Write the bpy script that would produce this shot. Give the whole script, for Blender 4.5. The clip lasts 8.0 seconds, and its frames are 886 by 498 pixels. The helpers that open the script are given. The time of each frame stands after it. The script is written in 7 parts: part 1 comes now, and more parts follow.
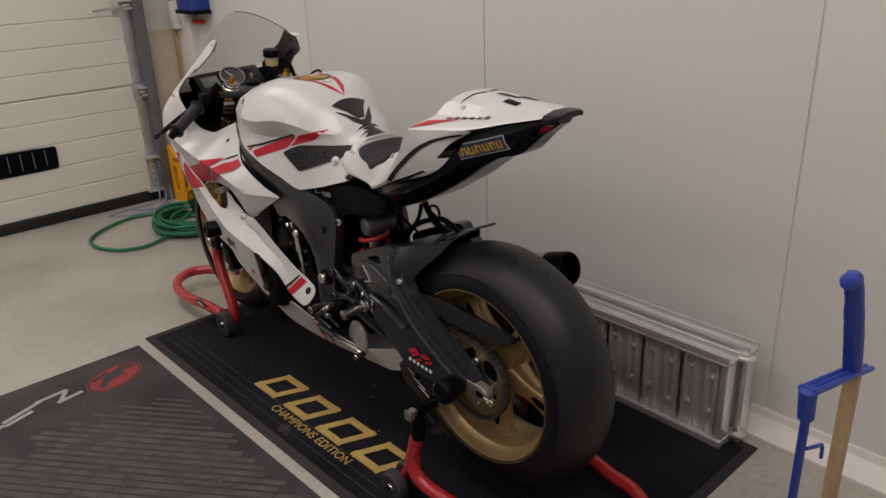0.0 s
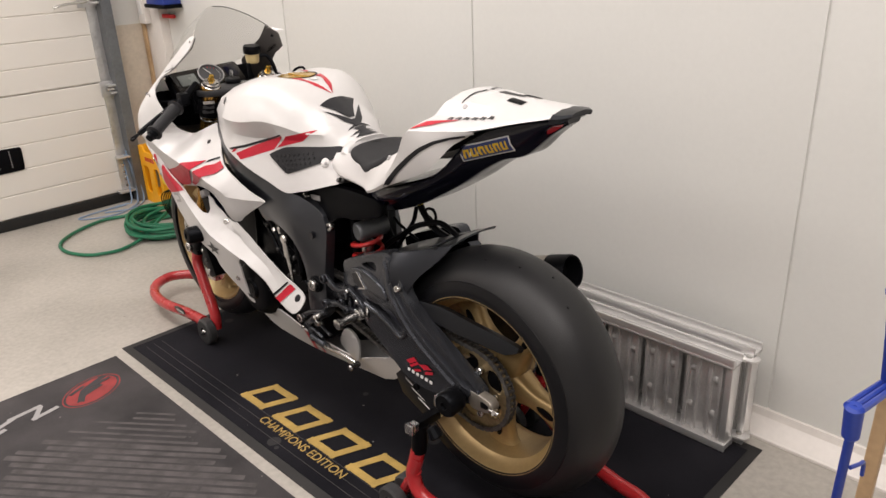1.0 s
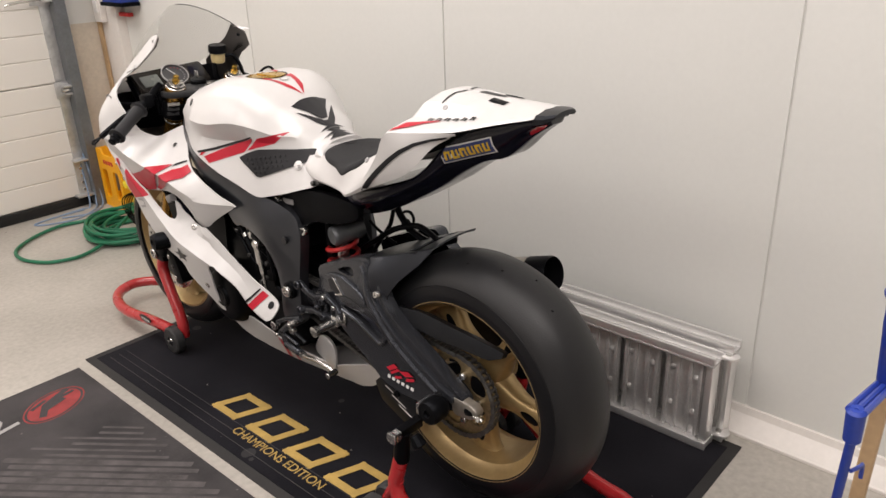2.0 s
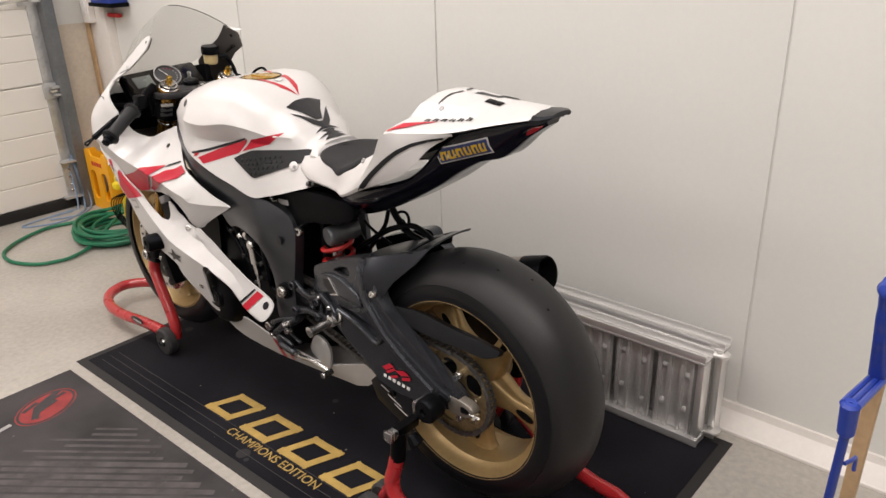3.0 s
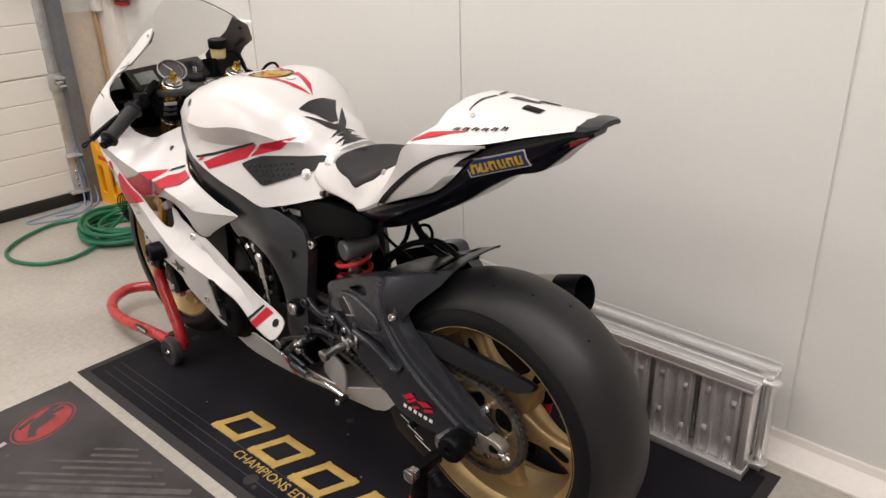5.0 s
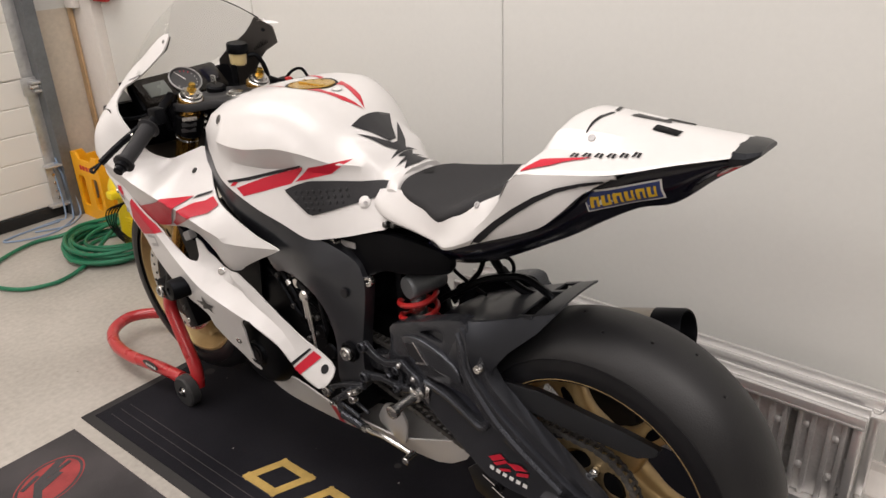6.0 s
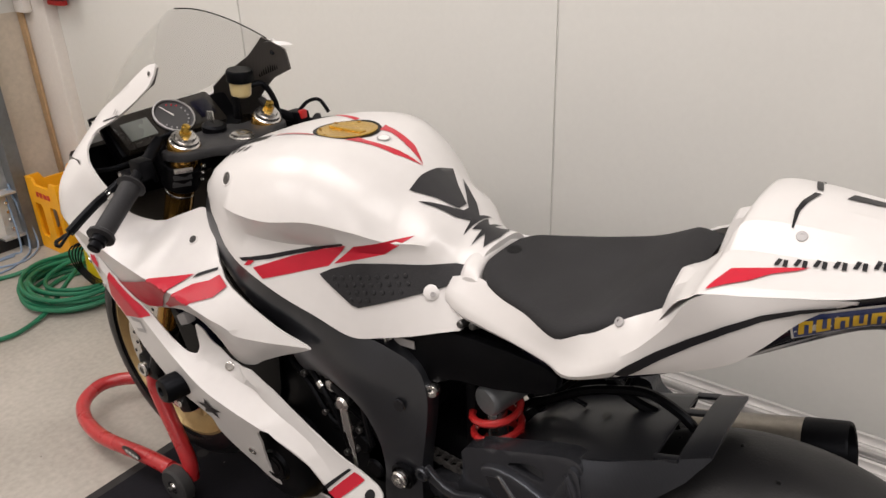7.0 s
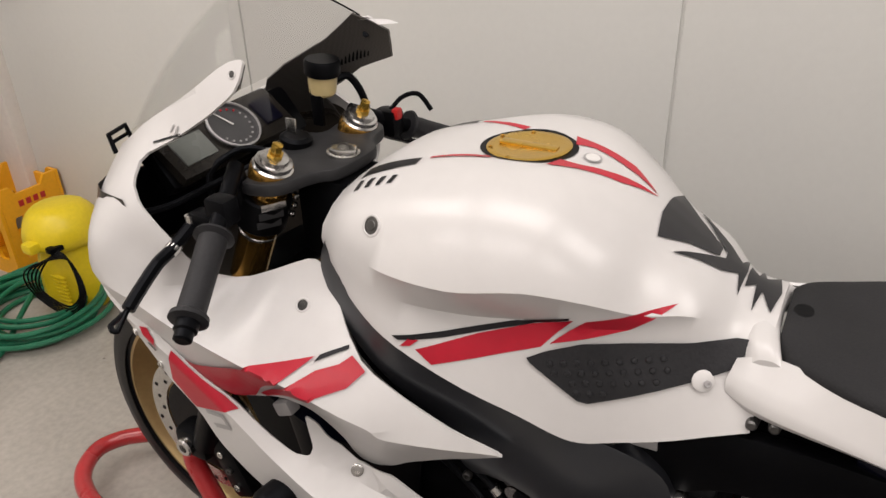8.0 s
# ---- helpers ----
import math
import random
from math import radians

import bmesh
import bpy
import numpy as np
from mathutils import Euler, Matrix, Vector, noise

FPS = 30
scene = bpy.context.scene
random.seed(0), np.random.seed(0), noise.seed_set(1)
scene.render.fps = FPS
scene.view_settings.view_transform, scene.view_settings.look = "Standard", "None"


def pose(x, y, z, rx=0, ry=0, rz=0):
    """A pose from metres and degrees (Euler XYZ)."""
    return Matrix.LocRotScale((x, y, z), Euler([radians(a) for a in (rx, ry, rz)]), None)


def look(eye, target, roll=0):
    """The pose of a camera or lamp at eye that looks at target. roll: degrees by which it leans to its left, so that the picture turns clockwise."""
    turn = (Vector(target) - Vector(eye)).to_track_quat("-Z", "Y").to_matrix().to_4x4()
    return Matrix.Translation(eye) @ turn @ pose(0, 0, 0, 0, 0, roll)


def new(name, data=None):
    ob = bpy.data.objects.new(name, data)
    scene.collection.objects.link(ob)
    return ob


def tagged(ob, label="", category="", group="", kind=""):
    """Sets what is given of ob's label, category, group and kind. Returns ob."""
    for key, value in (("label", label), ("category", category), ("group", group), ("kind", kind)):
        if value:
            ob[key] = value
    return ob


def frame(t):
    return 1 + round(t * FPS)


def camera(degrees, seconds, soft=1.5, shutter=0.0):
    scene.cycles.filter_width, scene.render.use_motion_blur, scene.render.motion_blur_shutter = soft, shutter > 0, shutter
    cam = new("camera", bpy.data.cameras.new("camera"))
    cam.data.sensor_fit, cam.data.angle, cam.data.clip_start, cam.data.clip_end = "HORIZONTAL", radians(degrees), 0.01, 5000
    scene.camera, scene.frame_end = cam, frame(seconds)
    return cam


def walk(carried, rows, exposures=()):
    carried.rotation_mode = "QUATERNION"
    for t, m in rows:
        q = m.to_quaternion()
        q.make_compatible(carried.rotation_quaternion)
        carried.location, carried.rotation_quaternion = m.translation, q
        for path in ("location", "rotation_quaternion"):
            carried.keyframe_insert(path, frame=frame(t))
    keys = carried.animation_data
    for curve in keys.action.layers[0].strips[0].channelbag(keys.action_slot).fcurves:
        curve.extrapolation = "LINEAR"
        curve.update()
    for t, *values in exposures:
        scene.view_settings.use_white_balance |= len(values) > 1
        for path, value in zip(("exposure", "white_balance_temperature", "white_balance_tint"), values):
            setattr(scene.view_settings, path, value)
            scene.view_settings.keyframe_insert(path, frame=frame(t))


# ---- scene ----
cam = camera(61.1, 8.0)
METRES, EYE, TILT, LEAN, TURN = 1.761, 1.367, 0.0, 0.0, -41.3
ROWS = [
    (0.0, 0.0, 0.0, 0.0, -0.81, -21.98, 2.0),
    (0.5, -0.0123, 0.0125, -0.0027, -1.75, -22.28, 2.01),
    (1.0, -0.0373, 0.0494, 0.0004, -3.23, -22.62, 2.04),
    (1.5, -0.0489, 0.0716, -0.0009, -4.94, -22.84, 1.98),
    (3.0, -0.0713, 0.0688, 0.0007, -7.26, -22.8, 1.58),
    (3.5, -0.0747, 0.0774, 0.0006, -7.16, -22.86, 1.58),
    (4.0, -0.0979, 0.1025, 0.0002, -6.85, -23.03, 1.54),
    (5.5, -0.104, 0.2386, -0.0003, -6.14, -24.25, 1.36),
    (6.0, -0.1899, 0.3296, 0.0032, -9.18, -24.81, 1.97),
    (6.5, -0.2374, 0.4334, -0.001, -11.74, -25.14, 2.18),
    (7.0, -0.2593, 0.5764, 0.0068, -12.03, -25.52, 1.71),
    (7.5, -0.3283, 0.7024, -0.005, -14.46, -26.98, 1.21),
    (8.0, -0.4192, 0.8395, -0.01, -19.14, -28.76, 1.56),
]
EXPOSURES = [(0.0, -0.88), (0.2, -0.62), (0.4, -0.14), (0.6, 0.0), (0.9, 0.03), (3.5, 0.03), (5.5, 0.0), (6.5, -0.1), (7.0, -0.14), (7.5, -0.24), (8.0, -0.33)]
walk(cam, [(t, pose(-1.210, -1.164, EYE, TILT, LEAN, TURN) @ pose(METRES * x, METRES * y, METRES * z, 90 + pitch, roll, yaw)) for t, x, y, z, yaw, pitch, roll in ROWS],
     exposures=EXPOSURES)

# ---- light ----
world = bpy.data.worlds.new("world")
scene.world = world
world.use_nodes = True
world.node_tree.nodes["Background"].inputs[0].default_value = (0.9, 0.93, 1.0, 1)
world.node_tree.nodes["Background"].inputs[1].default_value = 0.02


def lamp(name, eye, target, sx, sy, watts, color=(1.0, 0.922, 0.885)):
    d = bpy.data.lights.new(name, "AREA")
    d.shape, d.size, d.size_y, d.energy, d.color = "RECTANGLE", sx, sy, watts, color
    ob = new(name, d)
    ob.matrix_world = look(eye, target)
    return ob


for k, y in enumerate((2.4, 0.5, -1.5)):
    lamp("ceiling_lamp", (-0.70, y, 2.72), (-0.70, y, 0), 0.9, 1.5, (31, 33, 39)[k])
    lamp("ceiling_lamp", (-2.7, y, 2.72), (-2.7, y, 0), 0.9, 1.5, (27, 29, 31)[k])


# ---- materials ----
def material(name, color, rough=0.5, metal=0.0, var=0.08, scale=6.0, fine=90.0, bump=0.02, coat=0.0, tone=None, rough_var=0.08, spec=None):
    """A surface with stains at a large scale, grain at a small one, and fine relief."""
    m = bpy.data.materials.new(name)
    m.use_nodes = True
    nt = m.node_tree
    b = nt.nodes["Principled BSDF"]
    tc = nt.nodes.new("ShaderNodeTexCoord")
    n1 = nt.nodes.new("ShaderNodeTexNoise")
    n1.inputs["Scale"].default_value, n1.inputs["Detail"].default_value = scale, 5
    n2 = nt.nodes.new("ShaderNodeTexNoise")
    n2.inputs["Scale"].default_value, n2.inputs["Detail"].default_value = fine, 3
    nt.links.new(tc.outputs["Object"], n1.inputs["Vector"])
    nt.links.new(tc.outputs["Object"], n2.inputs["Vector"])
    add = nt.nodes.new("ShaderNodeMath")
    add.operation = "ADD"
    half = nt.nodes.new("ShaderNodeMath")
    half.operation, half.inputs[1].default_value = "MULTIPLY", 0.5
    nt.links.new(n2.outputs["Fac"], half.inputs[0])
    nt.links.new(n1.outputs["Fac"], add.inputs[0])
    nt.links.new(half.outputs[0], add.inputs[1])
    ramp = nt.nodes.new("ShaderNodeValToRGB")
    ramp.color_ramp.elements[0].position, ramp.color_ramp.elements[1].position = 0.5, 1.0
    other = tone or color
    ramp.color_ramp.elements[0].color = tuple(max(0, c * (1 - var)) for c in other) + (1,)
    ramp.color_ramp.elements[1].color = tuple(min(1, c * (1 + var)) for c in color) + (1,)
    nt.links.new(add.outputs[0], ramp.inputs["Fac"])
    nt.links.new(ramp.outputs["Color"], b.inputs["Base Color"])
    mr = nt.nodes.new("ShaderNodeMapRange")
    mr.inputs["To Min"].default_value, mr.inputs["To Max"].default_value = max(0.02, rough - rough_var), min(1, rough + rough_var)
    nt.links.new(n1.outputs["Fac"], mr.inputs["Value"])
    nt.links.new(mr.outputs[0], b.inputs["Roughness"])
    b.inputs["Metallic"].default_value = metal
    if spec is None:
        spec = 0.28 if max(color) < 0.03 else 0.5
    b.inputs["Specular IOR Level"].default_value = spec
    b.inputs["Coat Weight"].default_value = coat
    b.inputs["Coat Roughness"].default_value = 0.12
    if bump:
        bp = nt.nodes.new("ShaderNodeBump")
        bp.inputs["Strength"].default_value, bp.inputs["Distance"].default_value = bump, 0.002
        nt.links.new(n2.outputs["Fac"], bp.inputs["Height"])
        nt.links.new(bp.outputs["Normal"], b.inputs["Normal"])
    return m


def carbon_material(name, color=(0.004, 0.004, 0.0045), size=420.0):
    m = material(name, color, 0.36, 0.0, 0.25, 5, size, 0.03, coat=0.12)
    nt = m.node_tree
    b = nt.nodes["Principled BSDF"]
    tc = nt.nodes.new("ShaderNodeTexCoord")
    ch = nt.nodes.new("ShaderNodeTexChecker")
    ch.inputs["Scale"].default_value = size
    ch.inputs["Color1"].default_value = (*color, 1)
    ch.inputs["Color2"].default_value = (color[0] * 1.3, color[1] * 1.3, color[2] * 1.3, 1)
    nt.links.new(tc.outputs["Object"], ch.inputs["Vector"])
    nt.links.new(ch.outputs["Color"], b.inputs["Base Color"])
    return m


def glass_material(name, color, rough=0.03, alpha=0.3):
    m = bpy.data.materials.new(name)
    m.use_nodes = True
    nt = m.node_tree
    b = nt.nodes["Principled BSDF"]
    b.inputs["Base Color"].default_value = (*color, 1)
    b.inputs["Roughness"].default_value = rough
    b.inputs["IOR"].default_value = 1.45
    b.inputs["Alpha"].default_value = alpha
    return m


WHITE = material("white_gloss_paint", (0.61, 0.597, 0.588), 0.36, 0, 0.03, 3, 40, 0.0, coat=0.3)
RED = material("red_decal", (0.45, 0.012, 0.030), 0.34, 0, 0.08, 9, 60, 0.0, coat=0.15, spec=0.35)
BLACKD = material("black_decal", (0.012, 0.012, 0.014), 0.35, 0, 0.1)
GREYD = material("grey_decal", (0.35, 0.34, 0.34), 0.35, 0, 0.1)
PADM = material("black_rubber_pad", (0.018, 0.018, 0.02), 0.55, 0, 0.25, 20, 240, 0.25)
CARBON = carbon_material("carbon_fibre")
FRAMEM = carbon_material("frame_carbon", (0.0055, 0.0057, 0.0068), 520)
FRAMEM.node_tree.nodes["Principled BSDF"].inputs["Coat Weight"].default_value = 0.5
FRAMEM.node_tree.nodes["Principled BSDF"].inputs["Coat Roughness"].default_value = 0.22
FRAMEM.node_tree.nodes["Principled BSDF"].inputs["Specular IOR Level"].default_value = 0.85
FRAMEM.node_tree.nodes["Principled BSDF"].inputs["Roughness"].default_value = 0.3
HUGM = carbon_material("matt_carbon", (0.0105, 0.0110, 0.0130), 420)
CARBONT = carbon_material("carbon_tank_pad", (0.02, 0.02, 0.022), 420)
LININGM = material("dark_bare_laminate", (0.024, 0.020, 0.016), 0.3, 0, 0.35, 6, 120, 0.08, spec=0.5)
CARBONI = carbon_material("carbon_inner_panel", (0.058, 0.053, 0.049), 300)
BLACK = material("black_plastic", (0.0028, 0.0028, 0.0033), 0.38, 0, 0.25, 9, 180, 0.06, spec=0.09)
GLOSSB = material("black_gloss_paint", (0.0025, 0.0027, 0.0090), 0.14, 0, 0.2, 5, 60, 0.0, coat=0.0, spec=0.5)
SATIN = material("satin_black_metal", (0.0165, 0.0170, 0.0195), 0.24, 0.0, 0.25, 8, 120, 0.03, spec=0.72)
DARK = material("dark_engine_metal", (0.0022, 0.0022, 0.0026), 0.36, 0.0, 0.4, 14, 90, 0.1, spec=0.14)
RUBBER = material("slick_tyre_rubber", (0.0095, 0.0096, 0.0108), 0.46, 0, 0.35, 5, 320, 0.22, tone=(0.0155, 0.0153, 0.0163), spec=0.40)
SIDEW = material("tyre_sidewall_rubber", (0.0060, 0.0060, 0.0072), 0.36, 0, 0.2, 8, 120, 0.05)
FOAM = material("black_seat_foam", (0.022, 0.022, 0.0235), 0.85, 0, 0.2, 12, 400, 0.3)
GOLD = material("gold_wheel_paint", (0.42, 0.295, 0.135), 0.36, 0.5, 0.12, 7, 90, 0.03)
GOLDA = material("gold_anodised", (0.60, 0.38, 0.07), 0.25, 0.9, 0.1, 9, 80, 0.02)
FORKG = material("gold_fork_tube", (0.36, 0.20, 0.045), 0.2, 0.9, 0.1, 5, 60, 0.0)
ALU = material("brushed_aluminium", (0.78, 0.77, 0.76), 0.30, 0.75, 0.05, 5, 160, 0.02, rough_var=0.04)
ALUD = material("dull_tread_and_shaded_channel_aluminium", (0.58, 0.57, 0.56), 0.42, 0.6, 0.10, 7, 120, 0.05, tone=(0.47, 0.46, 0.455), rough_var=0.06)
MACH = material("machined_aluminium", (0.56, 0.55, 0.54), 0.24, 1.0, 0.2, 12, 130, 0.04, rough_var=0.08)
STEEL = material("bright_steel", (0.6, 0.59, 0.57), 0.25, 1.0, 0.15, 14, 120, 0.03)
BOLTD = material("blackened_bolt", (0.09, 0.088, 0.086), 0.34, 0.8, 0.25, 30, 120, 0.03)
YOKEM = material("matt_black_anodised", (0.020, 0.020, 0.0215), 0.5, 0.0, 0.15, 12, 200, 0.03, spec=0.4)
for m in (FRAMEM, HUGM, CARBON, BLACK, SATIN, DARK):
    m.node_tree.nodes["Principled BSDF"].inputs["Specular Tint"].default_value = (0.82, 0.88, 1.0, 1)
HUGM.node_tree.nodes["Principled BSDF"].inputs["Specular IOR Level"].default_value = 0.42
CARBON.node_tree.nodes["Principled BSDF"].inputs["Specular IOR Level"].default_value = 0.36
CHAINM = material("chain_steel", (0.13, 0.125, 0.12), 0.34, 0.8, 0.3, 60, 200, 0.05)
SPRKT = material("worn_sprocket", (0.32, 0.24, 0.13), 0.4, 0.8, 0.3, 30, 120, 0.05)
REDTUBE = material("red_enamel_tube", (0.42, 0.022, 0.026), 0.28, 0, 0.15, 8, 90, 0.03, coat=0.4)
REDSP = material("red_spring", (0.38, 0.016, 0.016), 0.3, 0, 0.1, 10, 80, 0.0, coat=0.3)
CASTR = material("black_castor_rubber", (0.03, 0.03, 0.031), 0.55, 0, 0.3, 20, 150, 0.08)
GREENH = material("green_hose_rubber", (0.012, 0.145, 0.072), 0.42, 0, 0.3, 8, 120, 0.05)
YELLOW = material("yellow_plastic", (0.76, 0.58, 0.015), 0.38, 0, 0.1, 6, 90, 0.04)
ORANGE = material("orange_yellow_crate_plastic", (0.86, 0.40, 0.008), 0.42, 0, 0.1, 6, 90, 0.04)
BLUEP = material("blue_plastic", (0.018, 0.045, 0.30), 0.38, 0, 0.15, 8, 140, 0.05)
BLUEC = material("pale_blue_cable", (0.22, 0.30, 0.42), 0.45, 0, 0.1, 8, 80, 0.0)
WOOD = material("pine_wood", (0.50, 0.34, 0.19), 0.55, 0, 0.2, 9, 60, 0.06)
AMBER = material("amber_fluid_pot", (0.50, 0.40, 0.20), 0.3, 0, 0.1, 12, 60, 0.0, coat=0.2)
STICKB = material("blue_sticker", (0.03, 0.05, 0.17), 0.35, 0, 0.1, 12, 60, 0.0, coat=0.3)
STICKY = material("yellow_print", (0.75, 0.48, 0.03), 0.35, 0, 0.05, 12, 60, 0.0)
WPRINT = material("white_print", (0.7, 0.69, 0.67), 0.5, 0, 0.1, 12, 60, 0.0)
GOLDP = material("gold_print", (0.42, 0.28, 0.075), 0.7, 0, 0.18, 30, 220, 0.1)
MATM = material("charcoal_mat", (0.0118, 0.0113, 0.0142), 0.9, 0, 0.4, 3, 420, 0.25, tone=(0.0066, 0.0067, 0.0102), spec=0.12)
MATE = material("mat_rubber_edge", (0.026, 0.025, 0.025), 0.7, 0, 0.2, 10, 200, 0.1)
MATG = material("grey_mat_pile", (0.051, 0.046, 0.0475), 0.92, 0, 0.4, 5, 420, 0.3, tone=(0.031, 0.029, 0.031))
MATS = material("light_mat_print", (0.074, 0.067, 0.067), 0.92, 0, 0.45, 18, 420, 0.25)
MATR = material("red_mat_print", (0.27, 0.040, 0.040), 0.9, 0, 0.25, 20, 420, 0.2)
FLOORM = material("sealed_concrete", (0.44, 0.412, 0.372), 0.42, 0, 0.12, 1.7, 55, 0.05, tone=(0.345, 0.322, 0.285), rough_var=0.14)
PANELM = material("white_coated_panel", (0.705, 0.705, 0.678), 0.42, 0, 0.025, 1.3, 70, 0.012)
SKIRTM = material("white_cove", (0.74, 0.70, 0.66), 0.45, 0, 0.06, 4, 60, 0.03)
DOORM = material("white_door_steel", (0.74, 0.71, 0.66), 0.45, 0, 0.03, 2, 320, 0.06)
GALV = material("galvanised_steel", (0.60, 0.60, 0.60), 0.42, 0.75, 0.2, 12, 60, 0.04)
TRACKM = material("grey_track_steel", (0.17, 0.18, 0.19), 0.45, 0.6, 0.2, 8, 60, 0.04)
BEIGE = material("beige_concrete", (0.63, 0.56, 0.465), 0.75, 0, 0.15, 3, 60, 0.2)
SEAL = material("black_door_seal", (0.018, 0.018, 0.018), 0.6, 0, 0.2)
CEILM = material("unseen_ceiling_bounce_grey", (0.42, 0.41, 0.40), 0.8, 0, 0.05, 2, 60, 0.05)
TITAN = material("satin_titanium", (0.30, 0.275, 0.24), 0.36, 0.75, 0.2, 9, 90, 0.03)
REDP = material("red_plastic", (0.5, 0.02, 0.02), 0.4, 0, 0.1)
TAILR = material("red_tail_lens", (0.45, 0.02, 0.03), 0.15, 0, 0.1, coat=0.6)
DIAL = material("dial_face", (0.05, 0.05, 0.052), 0.4, 0, 0.1)
FACEM = material("dark_instrument_lens", (0.016, 0.014, 0.012), 0.22, 0, 0.2, 9, 90, 0.02, spec=0.5)
LCD = material("grey_display", (0.13, 0.14, 0.13), 0.25, 0, 0.05)
def dirt(m, color, scale, size, amount):
    """Scattered specks of dust on a surface."""
    nt = m.node_tree
    b = nt.nodes["Principled BSDF"]
    src = b.inputs["Base Color"].links[0].from_socket
    tc = nt.nodes.new("ShaderNodeTexCoord")
    vo = nt.nodes.new("ShaderNodeTexVoronoi")
    vo.inputs["Scale"].default_value = scale
    nt.links.new(tc.outputs["Object"], vo.inputs["Vector"])
    pick = nt.nodes.new("ShaderNodeSeparateColor")
    nt.links.new(vo.outputs["Color"], pick.inputs[0])
    grow = nt.nodes.new("ShaderNodeMath")
    grow.operation, grow.inputs[1].default_value = "MULTIPLY", size
    nt.links.new(pick.outputs["Green"], grow.inputs[0])
    near = nt.nodes.new("ShaderNodeMath")
    near.operation = "LESS_THAN"
    nt.links.new(vo.outputs["Distance"], near.inputs[0])
    nt.links.new(grow.outputs[0], near.inputs[1])
    some = nt.nodes.new("ShaderNodeMath")
    some.operation, some.inputs[1].default_value = "LESS_THAN", amount
    nt.links.new(pick.outputs["Red"], some.inputs[0])
    both = nt.nodes.new("ShaderNodeMath")
    both.operation = "MULTIPLY"
    nt.links.new(near.outputs[0], both.inputs[0])
    nt.links.new(some.outputs[0], both.inputs[1])
    mix = nt.nodes.new("ShaderNodeMixRGB")
    mix.inputs["Color2"].default_value = (*color, 1)
    nt.links.new(both.outputs[0], mix.inputs["Fac"])
    nt.links.new(src, mix.inputs["Color1"])
    nt.links.new(mix.outputs[0], b.inputs["Base Color"])


dirt(MATM, (0.20, 0.19, 0.18), 30, 0.12, 0.26)
dirt(MATM, (0.035, 0.034, 0.035), 9, 0.30, 0.30)
dirt(MATG, (0.16, 0.15, 0.14), 40, 0.12, 0.18)
dirt(FLOORM, (0.16, 0.145, 0.13), 11, 0.075, 0.24)
dirt(FLOORM, (0.30, 0.275, 0.24), 3.5, 0.11, 0.3)
SMOKE = glass_material("smoked_screen", (0.34, 0.34, 0.31), 0.05, 0.12)
DULLW = material("unseen_wall_bounce_grey", (0.37, 0.357, 0.343), 0.7, 0, 0.1, 2, 60, 0.05)


# ---- mesh helpers ----
def crisp(bm, angle=34):
    for f in bm.faces:
        f.smooth = True
    for e in bm.edges:
        if len(e.link_faces) == 2 and e.calc_face_angle(0.0) > radians(angle):
            e.smooth = False


def part(name, bm, m, parent=None, label="", angle=34):
    """One mesh object from a bmesh built in world coordinates."""
    o = Vector((0, 0, 0))
    p = parent
    while p is not None:
        o += p.location
        p = p.parent
    if o.length:
        bmesh.ops.translate(bm, verts=bm.verts, vec=-o)
    crisp(bm, angle)
    me = bpy.data.meshes.new(name)
    bm.to_mesh(me)
    bm.free()
    me.materials.append(m)
    ob = new(name, me)
    ob.parent = parent
    if label:
        ob["label"] = label
    return ob


def group(name, at, label, category, groupname=""):
    e = new(name)
    e.location = at
    e.empty_display_size = 0.1
    return tagged(e, label, category, groupname)


def single(name, bm, m, label, category, groupname="", kind="", at=None, angle=34):
    """A thing of one mesh, with its origin at its base."""
    if at is None:
        xs = [v.co for v in bm.verts]
        at = Vector((sum(c.x for c in xs) / len(xs), sum(c.y for c in xs) / len(xs), min(c.z for c in xs)))
    bmesh.ops.translate(bm, verts=bm.verts, vec=-Vector(at))
    ob = part(name, bm, m, None, "", angle)
    ob.location = at
    return tagged(ob, label, category, groupname, kind)


def box(bm, c, s, bevel=0.0, rot=None, seg=2):
    r = bmesh.ops.create_cube(bm, size=1.0)
    vs = r["verts"]
    bmesh.ops.scale(bm, verts=vs, vec=s)
    if bevel:
        es = list({e for v in vs for e in v.link_edges})
        g = bmesh.ops.bevel(bm, geom=es, offset=bevel, segments=seg, profile=0.6, affect="EDGES")
        vs = list({v for f in g["faces"] for v in f.verts} | {v for v in vs if v.is_valid})
    if rot is not None:
        bmesh.ops.transform(bm, verts=vs, matrix=rot)
    bmesh.ops.translate(bm, verts=vs, vec=c)
    return bm


def boxes(*items):
    bm = bmesh.new()
    for it in items:
        box(bm, *it)
    return bm


def axis_frame(d):
    d = Vector(d).normalized()
    u = d.cross(Vector((0, 0, 1)) if abs(d.z) < 0.9 else Vector((1, 0, 0))).normalized()
    return d, u, d.cross(u)


